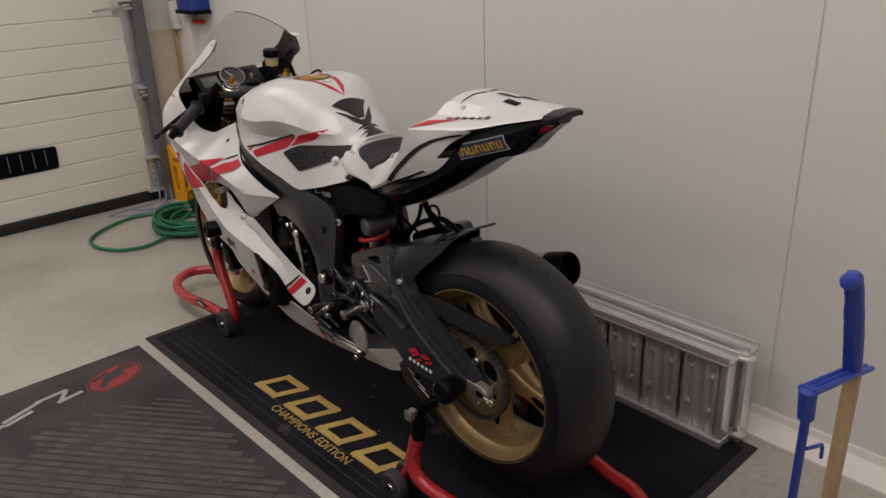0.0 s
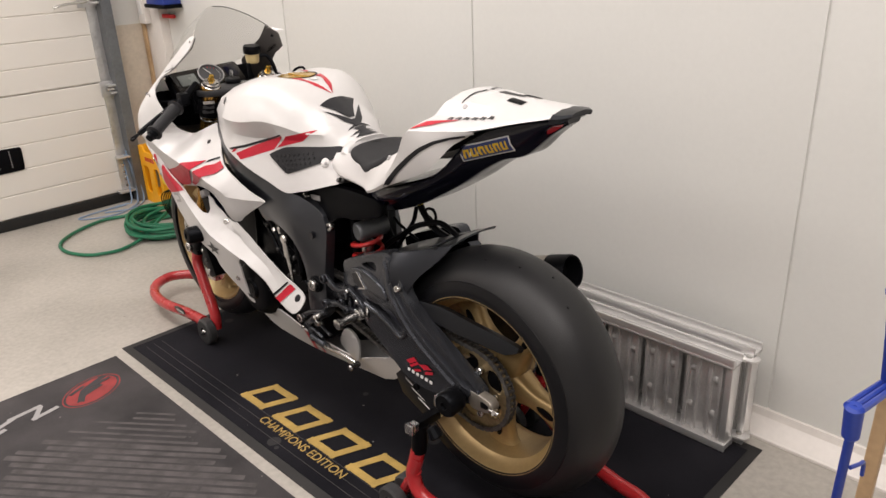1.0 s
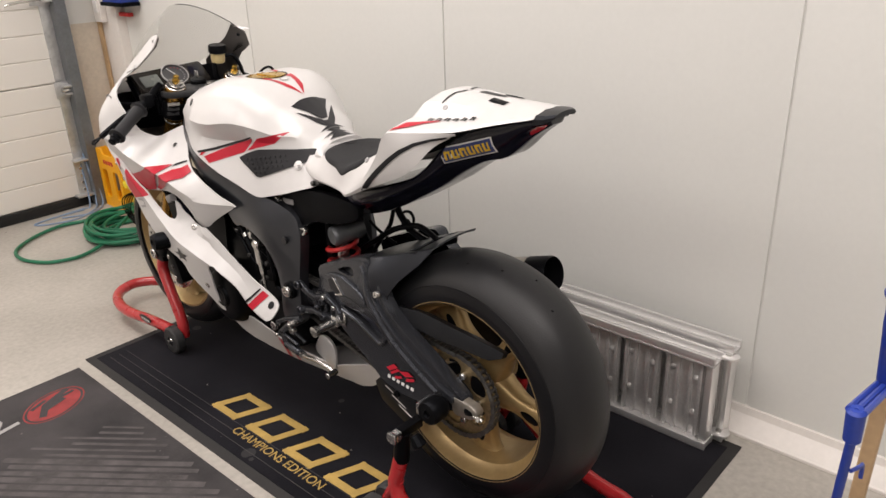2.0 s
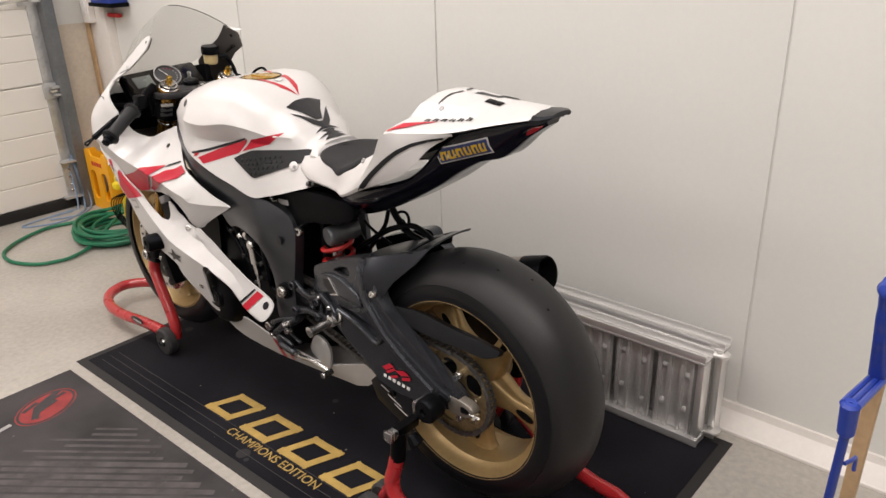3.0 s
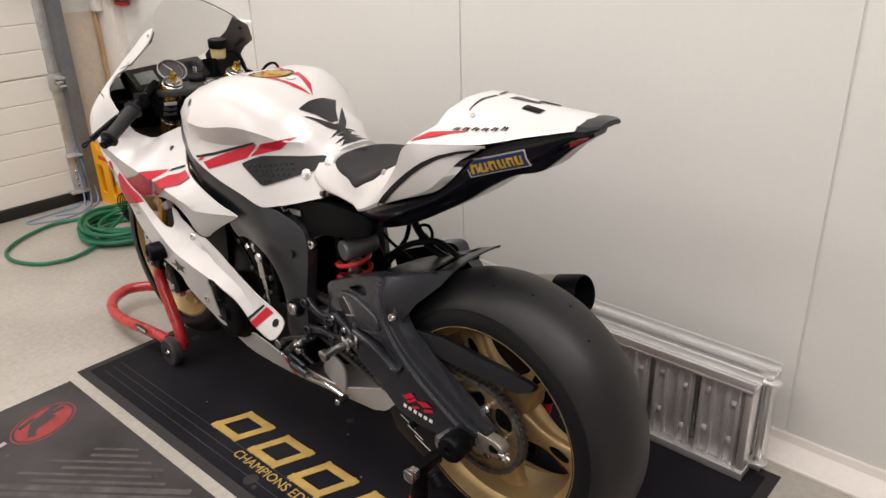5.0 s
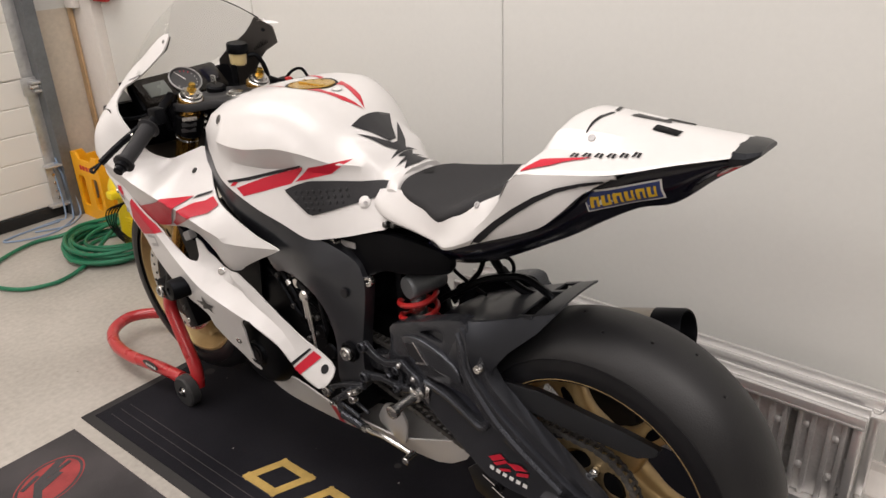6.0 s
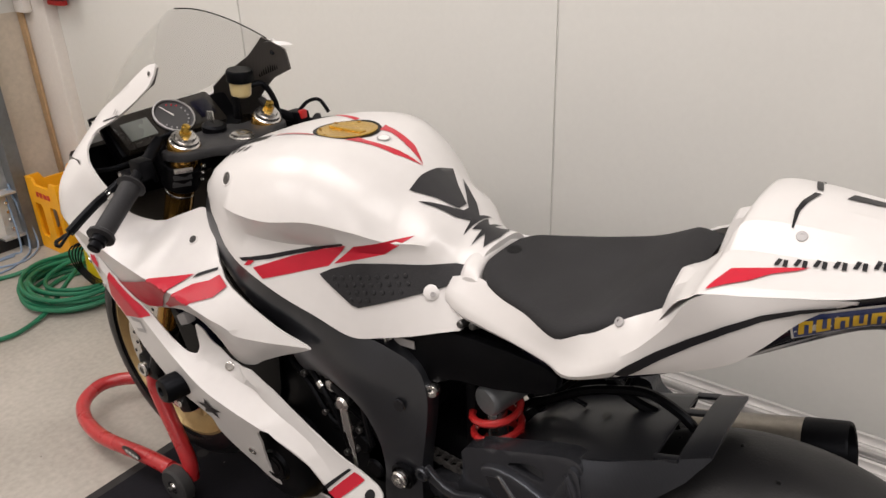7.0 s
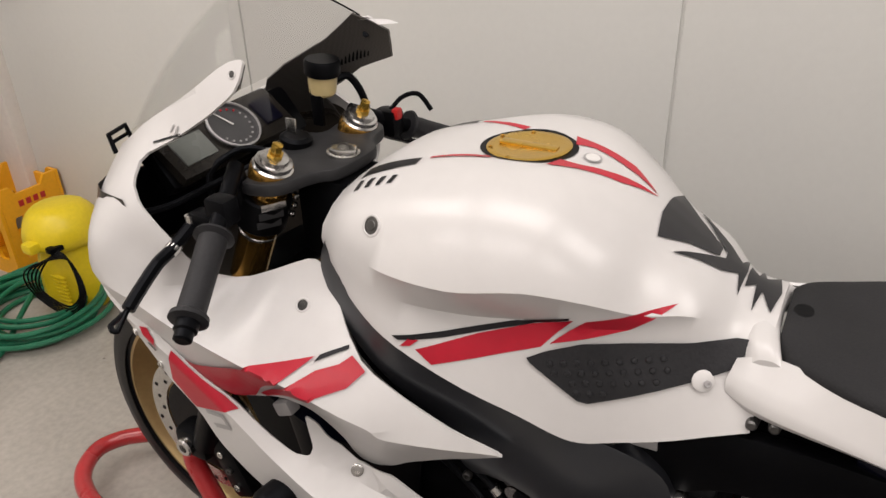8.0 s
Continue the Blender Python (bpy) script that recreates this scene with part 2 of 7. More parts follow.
def lathe(bm, origin, axis, profile, seg=24, closed=False):
    """Turn (distance along the axis, radius) pairs about the axis."""
    d, u, w = axis_frame(axis)
    origin = Vector(origin)
    rings = []
    for a, r in profile:
        if r < 1e-6:
            rings.append([bm.verts.new(origin + d * a)])
            continue
        rings.append([bm.verts.new(origin + d * a + (u * math.cos(t) + w * math.sin(t)) * r) for t in (2 * math.pi * i / seg for i in range(seg))])
    pairs = list(zip(rings, rings[1:]))
    if closed:
        pairs.append((rings[-1], rings[0]))
    for A, B in pairs:
        if len(A) == 1 and len(B) == 1:
            continue
        for i in range(seg):
            j = (i + 1) % seg
            if len(A) == 1:
                bm.faces.new((A[0], B[j], B[i]))
            elif len(B) == 1:
                bm.faces.new((A[i], A[j], B[0]))
            else:
                bm.faces.new((A[i], A[j], B[j], B[i]))
    bmesh.ops.recalc_face_normals(bm, faces=bm.faces)
    return bm


def rod(bm, p, q, r, r2=None, seg=14, bevel=0.0):
    p, q = Vector(p), Vector(q)
    L = (q - p).length
    r2 = r if r2 is None else r2
    b = min(bevel, L * 0.3)
    prof = [(0, 0), (0, r - b), (b, r), (L - b, r2), (L, r2 - b), (L, 0)] if b else [(0, 0), (0, r), (L, r2), (L, 0)]
    return lathe(bm, p, q - p, prof, seg)


def rods(*items):
    bm = bmesh.new()
    for it in items:
        rod(bm, *it)
    return bm


def spline(pts, n=8, closed=False):
    """Catmull-Rom through the points."""
    P = [Vector(p) for p in pts]
    m = len(P)
    out = []
    for i in range(m if closed else m - 1):
        if closed:
            a, b, c, d = P[i - 1], P[i], P[(i + 1) % m], P[(i + 2) % m]
        else:
            a, b, c, d = P[max(0, i - 1)], P[i], P[i + 1], P[min(m - 1, i + 2)]
        for k in range(n):
            t = k / n
            out.append(0.5 * ((2 * b) + (c - a) * t + (2 * a - 5 * b + 4 * c - d) * t * t + (3 * b - a - 3 * c + d) * t ** 3))
    if not closed:
        out.append(P[-1])
    return out


def pipe(bm, pts, r, seg=10, n=8, closed=False, smooth=True):
    """A round tube along a smooth path."""
    P = spline(pts, n, closed) if smooth else [Vector(p) for p in pts]
    m = len(P)
    up = None
    rings = []
    for i, p in enumerate(P):
        t = (P[(i + 1) % m] - P[i - 1]) if closed else (P[min(m - 1, i + 1)] - P[max(0, i - 1)])
        t.normalize()
        if up is None:
            up = t.cross(Vector((0, 0, 1)) if abs(t.z) < 0.9 else Vector((1, 0, 0))).normalized()
        up = (up - t * up.dot(t)).normalized()
        w = t.cross(up)
        rings.append([bm.verts.new(p + (up * math.cos(a) + w * math.sin(a)) * r) for a in (2 * math.pi * k / seg for k in range(seg))])
    for i in range(m if closed else m - 1):
        A, B = rings[i], rings[(i + 1) % m]
        for k in range(seg):
            bm.faces.new((A[k], A[(k + 1) % seg], B[(k + 1) % seg], B[k]))
    if not closed:
        bm.faces.new(rings[0])
        bm.faces.new(rings[-1][::-1])
    bmesh.ops.recalc_face_normals(bm, faces=bm.faces)
    return bm


def pipes(*items):
    bm = bmesh.new()
    for it in items:
        pipe(bm, *it)
    return bm


def plate(outline, x0, x1, bevel=0.004, axis="x", soft=0):
    """A solid plate: an outline of (y, z) between two planes of x; axis "z": an outline of (x, y) between two heights."""
    pts = soften(outline, soft) if soft else outline
    bm = bmesh.new()
    put = (lambda u, v, w: (w, u, v)) if axis == "x" else ((lambda u, v, w: (u, v, w)) if axis == "z" else (lambda u, v, w: (u, w, v)))
    A = [bm.verts.new(put(u, v, x0)) for u, v in pts]
    B = [bm.verts.new(put(u, v, x1)) for u, v in pts]
    n = len(pts)
    bm.faces.new(A)
    bm.faces.new(B[::-1])
    for i in range(n):
        bm.faces.new((A[i], B[i], B[(i + 1) % n], A[(i + 1) % n]))
    bmesh.ops.recalc_face_normals(bm, faces=bm.faces)
    if bevel:
        es = [e for e in bm.edges if e.calc_face_angle(0) > 0.6]
        bmesh.ops.bevel(bm, geom=es, offset=bevel, segments=2, profile=0.5, affect="EDGES", clamp_overlap=True)
    bmesh.ops.triangulate(bm, faces=[f for f in bm.faces if len(f.verts) > 4])
    return bm


def soften(poly, times=2, cut=0.22):
    """Round off the corners of a closed outline."""
    P = [tuple(p) for p in poly]
    for _ in range(times):
        out = []
        for i, p in enumerate(P):
            q = P[(i + 1) % len(P)]
            out.append((p[0] + (q[0] - p[0]) * cut, p[1] + (q[1] - p[1]) * cut))
            out.append((q[0] + (p[0] - q[0]) * cut, q[1] + (p[1] - q[1]) * cut))
        P = out
    return P


def inside(p, poly):
    c = False
    for i in range(len(poly)):
        a, b = poly[i - 1], poly[i]
        if (a[1] > p[1]) != (b[1] > p[1]) and p[0] < (b[0] - a[0]) * (p[1] - a[1]) / (b[1] - a[1]) + a[0]:
            c = not c
    return c


def flat_mesh(outline, holes=(), step=0.02, lines=()):
    """Triangles that fill an outline, with points inside on a grid."""
    from mathutils.geometry import delaunay_2d_cdt
    pts, edges = [], []
    for loop in (outline, *holes):
        L = []
        for i, p in enumerate(loop):
            q = loop[(i + 1) % len(loop)]
            k = max(1, int(math.hypot(q[0] - p[0], q[1] - p[1]) / step))
            L += [(p[0] + (q[0] - p[0]) * j / k, p[1] + (q[1] - p[1]) * j / k) for j in range(k)]
        s = len(pts)
        pts += L
        edges += [(s + i, s + (i + 1) % len(L)) for i in range(len(L))]
    for line in lines:
        prev = None
        for a, b in zip(line, line[1:]):
            k = max(1, int(math.dist(a, b) / step))
            for j in range(k + (b == line[-1])):
                p = (a[0] + (b[0] - a[0]) * j / k, a[1] + (b[1] - a[1]) * j / k)
                if not inside(p, outline):
                    prev = None
                    continue
                pts.append(p)
                if prev is not None:
                    edges.append((prev, len(pts) - 1))
                prev = len(pts) - 1
    rim = np.array(pts)
    lo, hi = rim.min(0), rim.max(0)
    for i in range(int((hi[0] - lo[0]) / step) + 1):
        for j in range(int((hi[1] - lo[1]) / step) + 1):
            p = (lo[0] + (i + 0.5 * (j % 2)) * step, lo[1] + j * step)
            if inside(p, outline) and not any(inside(p, h) for h in holes) and np.hypot(*(rim - p).T).min() > step * 0.45:
                pts.append(p)
    v, _, f, *_ = delaunay_2d_cdt([Vector(p) for p in pts], edges, [], 0, 1e-6)
    v = [tuple(p) for p in v]
    keep = []
    for t in f:
        c = (sum(v[i][0] for i in t) / 3, sum(v[i][1] for i in t) / 3)
        if inside(c, outline) and not any(inside(c, h) for h in holes):
            keep.append(t)
    return v, keep


def surface(ctrl):
    """A smooth sheet x(y, z) through control points of (y, z, x)."""
    C = np.array(ctrl, float)
    n = len(C)
    r2 = ((C[:, None, :2] - C[None, :, :2]) ** 2).sum(-1)
    K = np.where(r2 > 0, 0.5 * r2 * np.log(np.maximum(r2, 1e-12)), 0) + np.eye(n) * 1e-5
    P = np.c_[np.ones(n), C[:, :2]]
    A = np.block([[K, P], [P.T, np.zeros((3, 3))]])
    w = np.linalg.solve(A, np.r_[C[:, 2], 0, 0, 0])

    def f(y, z):
        r = (C[:, 0] - y) ** 2 + (C[:, 1] - z) ** 2
        k = np.where(r > 0, 0.5 * r * np.log(np.maximum(r, 1e-12)), 0)
        return float(k @ w[:n] + w[n] + w[n + 1] * y + w[n + 2] * z)
    return f


def creased(line, above, below):
    """A sheet with a sharp fold along a line of (y, z, x): one smooth sheet above it, another below."""
    L = sorted(tuple(p) for p in spline(sorted(line), 4))
    ys, zs = [p[0] for p in L], [p[1] for p in L]
    A, B = surface(list(above) + L), surface(list(below) + L)
    return lambda y, z: A(y, z) if z >= float(np.interp(y, ys, zs)) else B(y, z)


def panel(outline, xf, thick=0.004, holes=(), step=0.02, side=-1, lines=(), bevel=0.0):
    """A curved shell panel: an outline in (y, z) laid on the sheet xf, with thickness towards the middle of the bike."""
    v, tris = flat_mesh(outline, holes, step, lines)
    bm = bmesh.new()
    O = [bm.verts.new((side * xf(y, z), y, z)) for y, z in v]
    for t in tris:
        bm.faces.new([O[i] for i in t])
    for f in bm.faces:
        f.normal_update()
        if f.normal.x * side < 0:
            f.normal_flip()
    for q in bm.verts:
        q.normal_update()
    rim = [e for e in bm.edges if len(e.link_faces) == 1]
    faces = list(bm.faces)
    I = {q: bm.verts.new(q.co - (q.normal * thick if thick < 0.025 else Vector((side * thick, 0, 0)))) for q in O if q.link_faces}
    for f in faces:
        bm.faces.new([I[q] for q in reversed(f.verts)])
    for e in rim:
        a, b = e.verts
        bm.faces.new((a, b, I[b], I[a]))
    if bevel:
        bmesh.ops.recalc_face_normals(bm, faces=bm.faces)
        bmesh.ops.bevel(bm, geom=rim, offset=bevel, segments=3, profile=0.5, affect="EDGES", clamp_overlap=True)
    loose = [q for q in bm.verts if not q.link_faces]
    bmesh.ops.delete(bm, geom=loose, context="VERTS")
    bmesh.ops.recalc_face_normals(bm, faces=bm.faces)
    return bm


def tree_of(ob):
    """A search tree of a mesh object built with part(), in world coordinates."""
    from mathutils.bvhtree import BVHTree
    o = Vector((0, 0, 0))
    p = ob
    while p is not None:
        o += p.location
        p = p.parent
    return BVHTree.FromPolygons([q.co + o for q in ob.data.vertices], [tuple(f.vertices) for f in ob.data.polygons])


def decal(outline, tree, axis="x", off=0.0012, step=0.012, holes=(), lines=()):
    """A thin printed or stuck-on sheet that follows a surface. axis "x": an outline of (y, z) seen from the left; "z": an outline of (x, y) from above."""
    v, tris = flat_mesh(outline, holes, step, lines)
    bm = bmesh.new()
    V = []
    for a, b in v:
        s, d = (Vector((-1, a, b)), Vector((1, 0, 0))) if axis == "x" else (Vector((a, b, 2)), Vector((0, 0, -1)))
        hit, nrm, _, _ = tree.ray_cast(s, d)
        V.append(bm.verts.new(hit + (nrm if nrm.dot(d) < 0 else -nrm) * off) if hit else None)
    for t in tris:
        q = [V[i] for i in t]
        if None not in q and max((q[i].co - q[i - 1].co).length for i in range(3)) < step * 8:
            bm.faces.new(q)
    d = Vector((1, 0, 0)) if axis == "x" else Vector((0, 0, -1))
    for f in bm.faces:
        f.normal_update()
        if f.normal.dot(d) > 0:
            f.normal_flip()
    bmesh.ops.delete(bm, geom=[q for q in bm.verts if not q.link_faces], context="VERTS")
    return bm


def loft(rings, n_along=4, n_round=3, mirror=True, cap=True, closed_ring=False):
    """A skin over cross-sections, each a list of points; smoothed both ways. mirror: the rings run from the side to the middle at x = 0."""
    dense = [spline(r, n_round, closed_ring) for r in rings]
    cols = [spline([d[i] for d in dense], n_along) for i in range(len(dense[0]))]
    rows = list(zip(*cols))
    if mirror:
        rows = [list(r) + [Vector((-p.x, p.y, p.z)) for p in reversed(r[:-1])] for r in rows]
    bm = bmesh.new()
    V = [[bm.verts.new(p) for p in r] for r in rows]
    m = len(V[0])
    for A, B in zip(V, V[1:]):
        for k in range(m if closed_ring else m - 1):
            bm.faces.new((A[k], A[(k + 1) % m], B[(k + 1) % m], B[k]))
    if cap:
        bm.faces.new(V[0])
        bm.faces.new(V[-1][::-1])
        bmesh.ops.triangulate(bm, faces=[f for f in bm.faces if len(f.verts) > 4])
    bmesh.ops.recalc_face_normals(bm, faces=bm.faces)
    return bm


def mirrored(bm):
    bmesh.ops.scale(bm, verts=bm.verts, vec=(-1, 1, 1))
    bmesh.ops.reverse_faces(bm, faces=bm.faces)
    return bm


def bolt(bm, at, d, r=0.008, h=0.006):
    """A socket-head bolt that points along d."""
    return lathe(bm, at, d, [(0, 0), (0, r), (h * 0.8, r), (h, r * 0.85), (h, r * 0.45), (h * 0.5, r * 0.45), (h * 0.5, 0)], 14)


# ---- the room ----
def wall_thing(name, bm, m, label, category):
    return single(name, bm, m, label, category, kind="structure", at=(0, 0, 0))


WX, BACK, LEFT, TOP, DY = 0.72, -4.0, -3.6, 2.8, 3.265
SLOPE = Matrix.Translation((0, DY, 0)) @ Matrix.Rotation(math.atan(0.010), 4, "Z")


def sloped(bm):
    """From the door's own axes (x along it, y out of it, z up) to the place where it stands."""
    bmesh.ops.transform(bm, verts=bm.verts, matrix=SLOPE)
    return bm


bm = bmesh.new()
bmesh.ops.create_grid(bm, x_segments=24, y_segments=30, size=0.5)
bmesh.ops.scale(bm, verts=bm.verts, vec=(5.4, 8.6, 1))
bmesh.ops.translate(bm, verts=bm.verts, vec=(-1.1, 0.0, 0))
wall_thing("floor", bm, FLOORM, "smooth sealed grey-beige concrete garage floor with faint stains", "floor")
# Unseen ceiling, west and south walls: grey chosen to hold down bounced light.
wall_thing("ceiling", boxes(((-1.1, 0, TOP + 0.05), (5.4, 8.6, 0.1))), CEILM, "plain unseen ceiling closing the room, grey to limit bounced light", "ceiling")
wall_thing("wall_west", boxes(((LEFT - 0.05, -0.2, TOP / 2), (0.1, 8.0, TOP))), DULLW, "plain unseen wall closing the room, grey to limit bounced light", "wall")
wall_thing("wall_south", boxes(((-1.4, BACK - 0.05, TOP / 2), (4.5, 0.1, TOP))), DULLW, "plain unseen wall closing the room, grey to limit bounced light", "wall")
east = wall_thing("wall_east", boxes(((WX + 0.055, -0.38, TOP / 2), (0.08, 7.24, TOP))), SKIRTM, "white coated sandwich-panel wall with thin vertical seams", "wall")
for k in range(-3, 5):
    a, b = max(BACK, -0.380 + 1.15 * (k - 1)), min(3.24, -0.380 + 1.15 * k)
    if b - a > 0.05:
        part("wall_panel", boxes(((WX + 0.0075, (a + b) / 2, TOP / 2), (0.015, b - a - 0.007, TOP - 0.002), 0.0015)), PANELM, east)
        part("joint_strip", boxes(((WX + 0.0115, b, TOP / 2), (0.011, 0.0074, TOP - 0.004))), PANELM, east)
wall_thing("trim", boxes(((0.661, 3.262, TOP / 2), (0.012, 0.040, TOP), 0.002)), WOOD, "pale wooden edge strip at the end of the panel wall", "trim")
wall_thing("corner_trim", boxes(((0.695, 3.172, TOP / 2), (0.052, 0.215, TOP), 0.004)), SKIRTM, "white steel corner cover on the panel wall", "trim")
bm = plate([(WX + 0.010, 0.0), (WX - 0.060, 0.0), (WX - 0.060, 0.009), (WX - 0.054, 0.012), (WX - 0.022, 0.042), (WX - 0.012, 0.050), (WX - 0.0085, 0.072), (WX + 0.010, 0.072)], BACK, 3.06, 0.0012, axis="y")
single("baseboard", bm, SKIRTM, "white sloping cove skirting along the panel wall", "skirting", kind="structure", at=(0, 0, 0), angle=14)

# the wall round the door
for n, (x0, x1, z0, z1), m, lab in (("wall_north", (0.478, 1.3, 0, 0.976), BEIGE, "bare beige concrete wall beside the garage door"),
                                    ("wall_north_upper", (0.478, 1.3, 0.976, TOP), PANELM, "off-white plastered wall above the beige concrete"),
                                    ("wall_north_lintel", (LEFT, 0.478, 2.35, TOP), PANELM, "white wall over the garage door")):
    wall_thing(n, sloped(boxes((((x0 + x1) / 2, 0.12, (z0 + z1) / 2), (x1 - x0, 0.2, z1 - z0)))), m, lab, "wall")
wall_thing("wall_corner", boxes(((1.25, 3.4, TOP / 2), (0.08, 0.6, TOP))), PANELM, "white wall behind the panel wall's end", "wall")

# the sectional door
door = group("door_1", (0, DY, 0), "closed white sectional garage door with horizontal ribs and black seal", "garage door")
door["kind"] = "structure"
RIB = 0.1272
for z0, z1 in ((0.058, 0.686), (0.690, 1.195), (1.199, 1.80), (1.804, 2.35)):
    ribs = [z0] + [z for z in (0.052 + RIB * k for k in range(1, 19)) if z0 + 0.03 < z < z1 - 0.03] + [z1]
    prof = []
    for a, b in zip(ribs, ribs[1:]):
        prof += [(0.006, a), (0.0, a + 0.007), (0.0, b - 0.004), (0.0045, b)]
    outline = [(0.045, z0)] + prof + [(0.045, z1)]
    part("door_section", sloped(plate([(v, z) for v, z in outline], -3.5, 0.40, 0, axis="x")), DOORM, door)
part("bottom_seal", sloped(boxes(((-1.55, 0.012, 0.030), (3.95, 0.05, 0.058), 0.006))), SEAL, door, "black rubber bottom seal")
bm = plate(soften([(-0.66, 0.306), (-0.127, 0.304), (-0.117, 0.316), (-0.112, 0.418), (-0.122, 0.431), (-0.66, 0.434)], 1), -0.008, 0.02, 0.003, axis="y")
part("vent_plate", sloped(bm), BLACK, door, "black plastic vent plate")
for i in range(5):
    for k in range(7):
        part("vent_slot", sloped(boxes(((-0.176 - 0.062 * i, -0.0095, 0.334 + 0.013 * k), (0.004, 0.003, 0.007)))), GREYD, door)
part("edge_strip", sloped(boxes(((0.400, -0.006, 1.17), (0.072, 0.012, 2.2), 0.003))), GALV, door, "galvanised end strip")
for z, w in ((0.655, 0.10), (1.13, 0.16), (1.76, 0.10)):
    hb = part("hinge", sloped(boxes(((0.395, -0.03, z), (w, 0.006, 0.085), 0.002), ((0.415, -0.05, z + 0.02), (w * 0.8, 0.05, 0.012), 0.003), ((0.415, -0.05, z - 0.02), (w * 0.6, 0.04, 0.012), 0.003))), GALV, door, "galvanised roller hinge")
    part("roller", sloped(rods(((0.37, -0.05, z), (0.46, -0.05, z), 0.012))), STEEL, hb)
part("latch_bar", sloped(pipes(([(0.19, -0.045, 1.098), (0.24, -0.05, 1.110), (0.36, -0.05, 1.120), (0.45, -0.045, 1.128)], 0.008))), STEEL, door, "steel latch bar")
part("bottom_bracket", sloped(boxes(((0.393, -0.025, 0.17), (0.085, 0.006, 0.22), 0.002), ((0.395, -0.05, 0.27), (0.10, 0.06, 0.008), 0.002), ((0.375, -0.035, 0.068), (0.10, 0.05, 0.012), 0.003))), GALV, door, "galvanised bottom bracket")
for k in range(4):
    part("bracket_bolt", sloped(bolt(bmesh.new(), (0.380, -0.029, 0.10 + 0.04 * k), (0, -1, 0), 0.008, 0.008)), STEEL, door)
tr = plate([(-0.085, 0.415), (-0.005, 0.415), (-0.005, 0.478), (-0.012, 0.478), (-0.012, 0.422), (-0.078, 0.422), (-0.078, 0.470), (-0.085, 0.470)], 0, 2.6, 0, axis="z")
bmesh.ops.transform(tr, verts=tr.verts, matrix=Matrix(((0, 1, 0, 0), (1, 0, 0, 0), (0, 0, 1, 0), (0, 0, 0, 1))))
bmesh.ops.recalc_face_normals(tr, faces=tr.faces)
track = part("track", sloped(tr), TRACKM, door, "dark grey vertical steel track")
part("track_flange", sloped(boxes(((0.486, -0.016, 1.3), (0.018, 0.02, 2.6), 0.002))), GALV, door, "galvanised track angle")

# fittings at the end of the panel wall
sw = group("isolator_switch", (WX, 3.0, 1.07), "dark blue isolator box with a red lever on the wall", "electrical switch")
part("housing", boxes(((WX - 0.05, 2.985, 1.172), (0.10, 0.21, 0.19), 0.012)), BLUEP, sw)
part("base_plate", boxes(((WX - 0.055, 2.985, 1.080), (0.10, 0.24, 0.02), 0.004)), BLACK, sw, "black lower flange")
part("lever", boxes(((WX - 0.02, 3.04, 1.022), (0.03, 0.16, 0.020), 0.006), ((WX - 0.02, 3.11, 1.040), (0.03, 0.03, 0.056), 0.006)), REDP, sw, "red plastic lever")
cd = group("light_switch", (0.668, 3.2, 0.98), "white surface-mounted light switch on the corner cover", "light switch")
part("casing", boxes(((0.650, 3.205, 1.055), (0.036, 0.08, 0.15), 0.006)), SKIRTM, cd)
part("rocker", boxes(((0.630, 3.205, 1.065), (0.006, 0.04, 0.07), 0.002)), WPRINT, cd)

# ---- floor mats ----
dm = group("display_mat", (0.13, 0.56, 0), "charcoal carpet motorcycle mat with gold print and rubber border", "mat")
M0, M1, N0, N1 = -0.355, 0.615, -0.427, 1.547
part("border", plate([(M0, N0), (M1, N0), (M1, N1), (M0, N1)], 0.0005, 0.004, 0.001, axis="z"), MATE, dm, "dark grey rubber border")
part("carpet", plate([(M0 + 0.03, N0 + 0.03), (M1 - 0.03, N0 + 0.03), (M1 - 0.03, N1 - 0.03), (M0 + 0.03, N1 - 0.03)], 0.003, 0.006, 0.001, axis="z"), MATM, dm, "charcoal needle-felt carpet")
for x in (-0.291, -0.260, -0.230):
    part("printed_line", boxes(((x, 0.56, 0.0064), (0.0015, N1 - N0 - 0.13, 0.0012))), MATG, dm)


def strokes(segs, w, z, h=0.0014, square=False):
    """Flat bars, each from one point to another."""
    out = []
    for (x0, y0), (x1, y1) in segs:
        d = Vector((x1 - x0, y1 - y0))
        n = Vector((-d.y, d.x)).normalized() * w / 2
        if square:
            x0, y0, x1, y1 = x0 - n.y, y0 + n.x, x1 + n.y, y1 - n.x
        out.append(plate([(x0 - n.x, y0 - n.y), (x1 - n.x, y1 - n.y), (x1 + n.x, y1 + n.y), (x0 + n.x, y0 + n.y)], z, z + h, 0, axis="z"))
    return out


# the maker's mark as four plain slanted hollow blocks along the mat's side
MARK = []
for y0 in (0.862, 0.680, 0.498, 0.316):
    a, b, c, d = (-0.216, y0 + 0.062), (-0.124, y0 + 0.026), (-0.124, y0 - 0.076), (-0.216, y0 - 0.040)
    MARK += [(a, b), (b, c), (c, d), (d, a)]
for k, seg in enumerate(MARK):
    for bmx in strokes([seg], 0.024, 0.0058 + 0.00012 * k, square=True):
        part("gold_bar", bmx, GOLDP, dm)


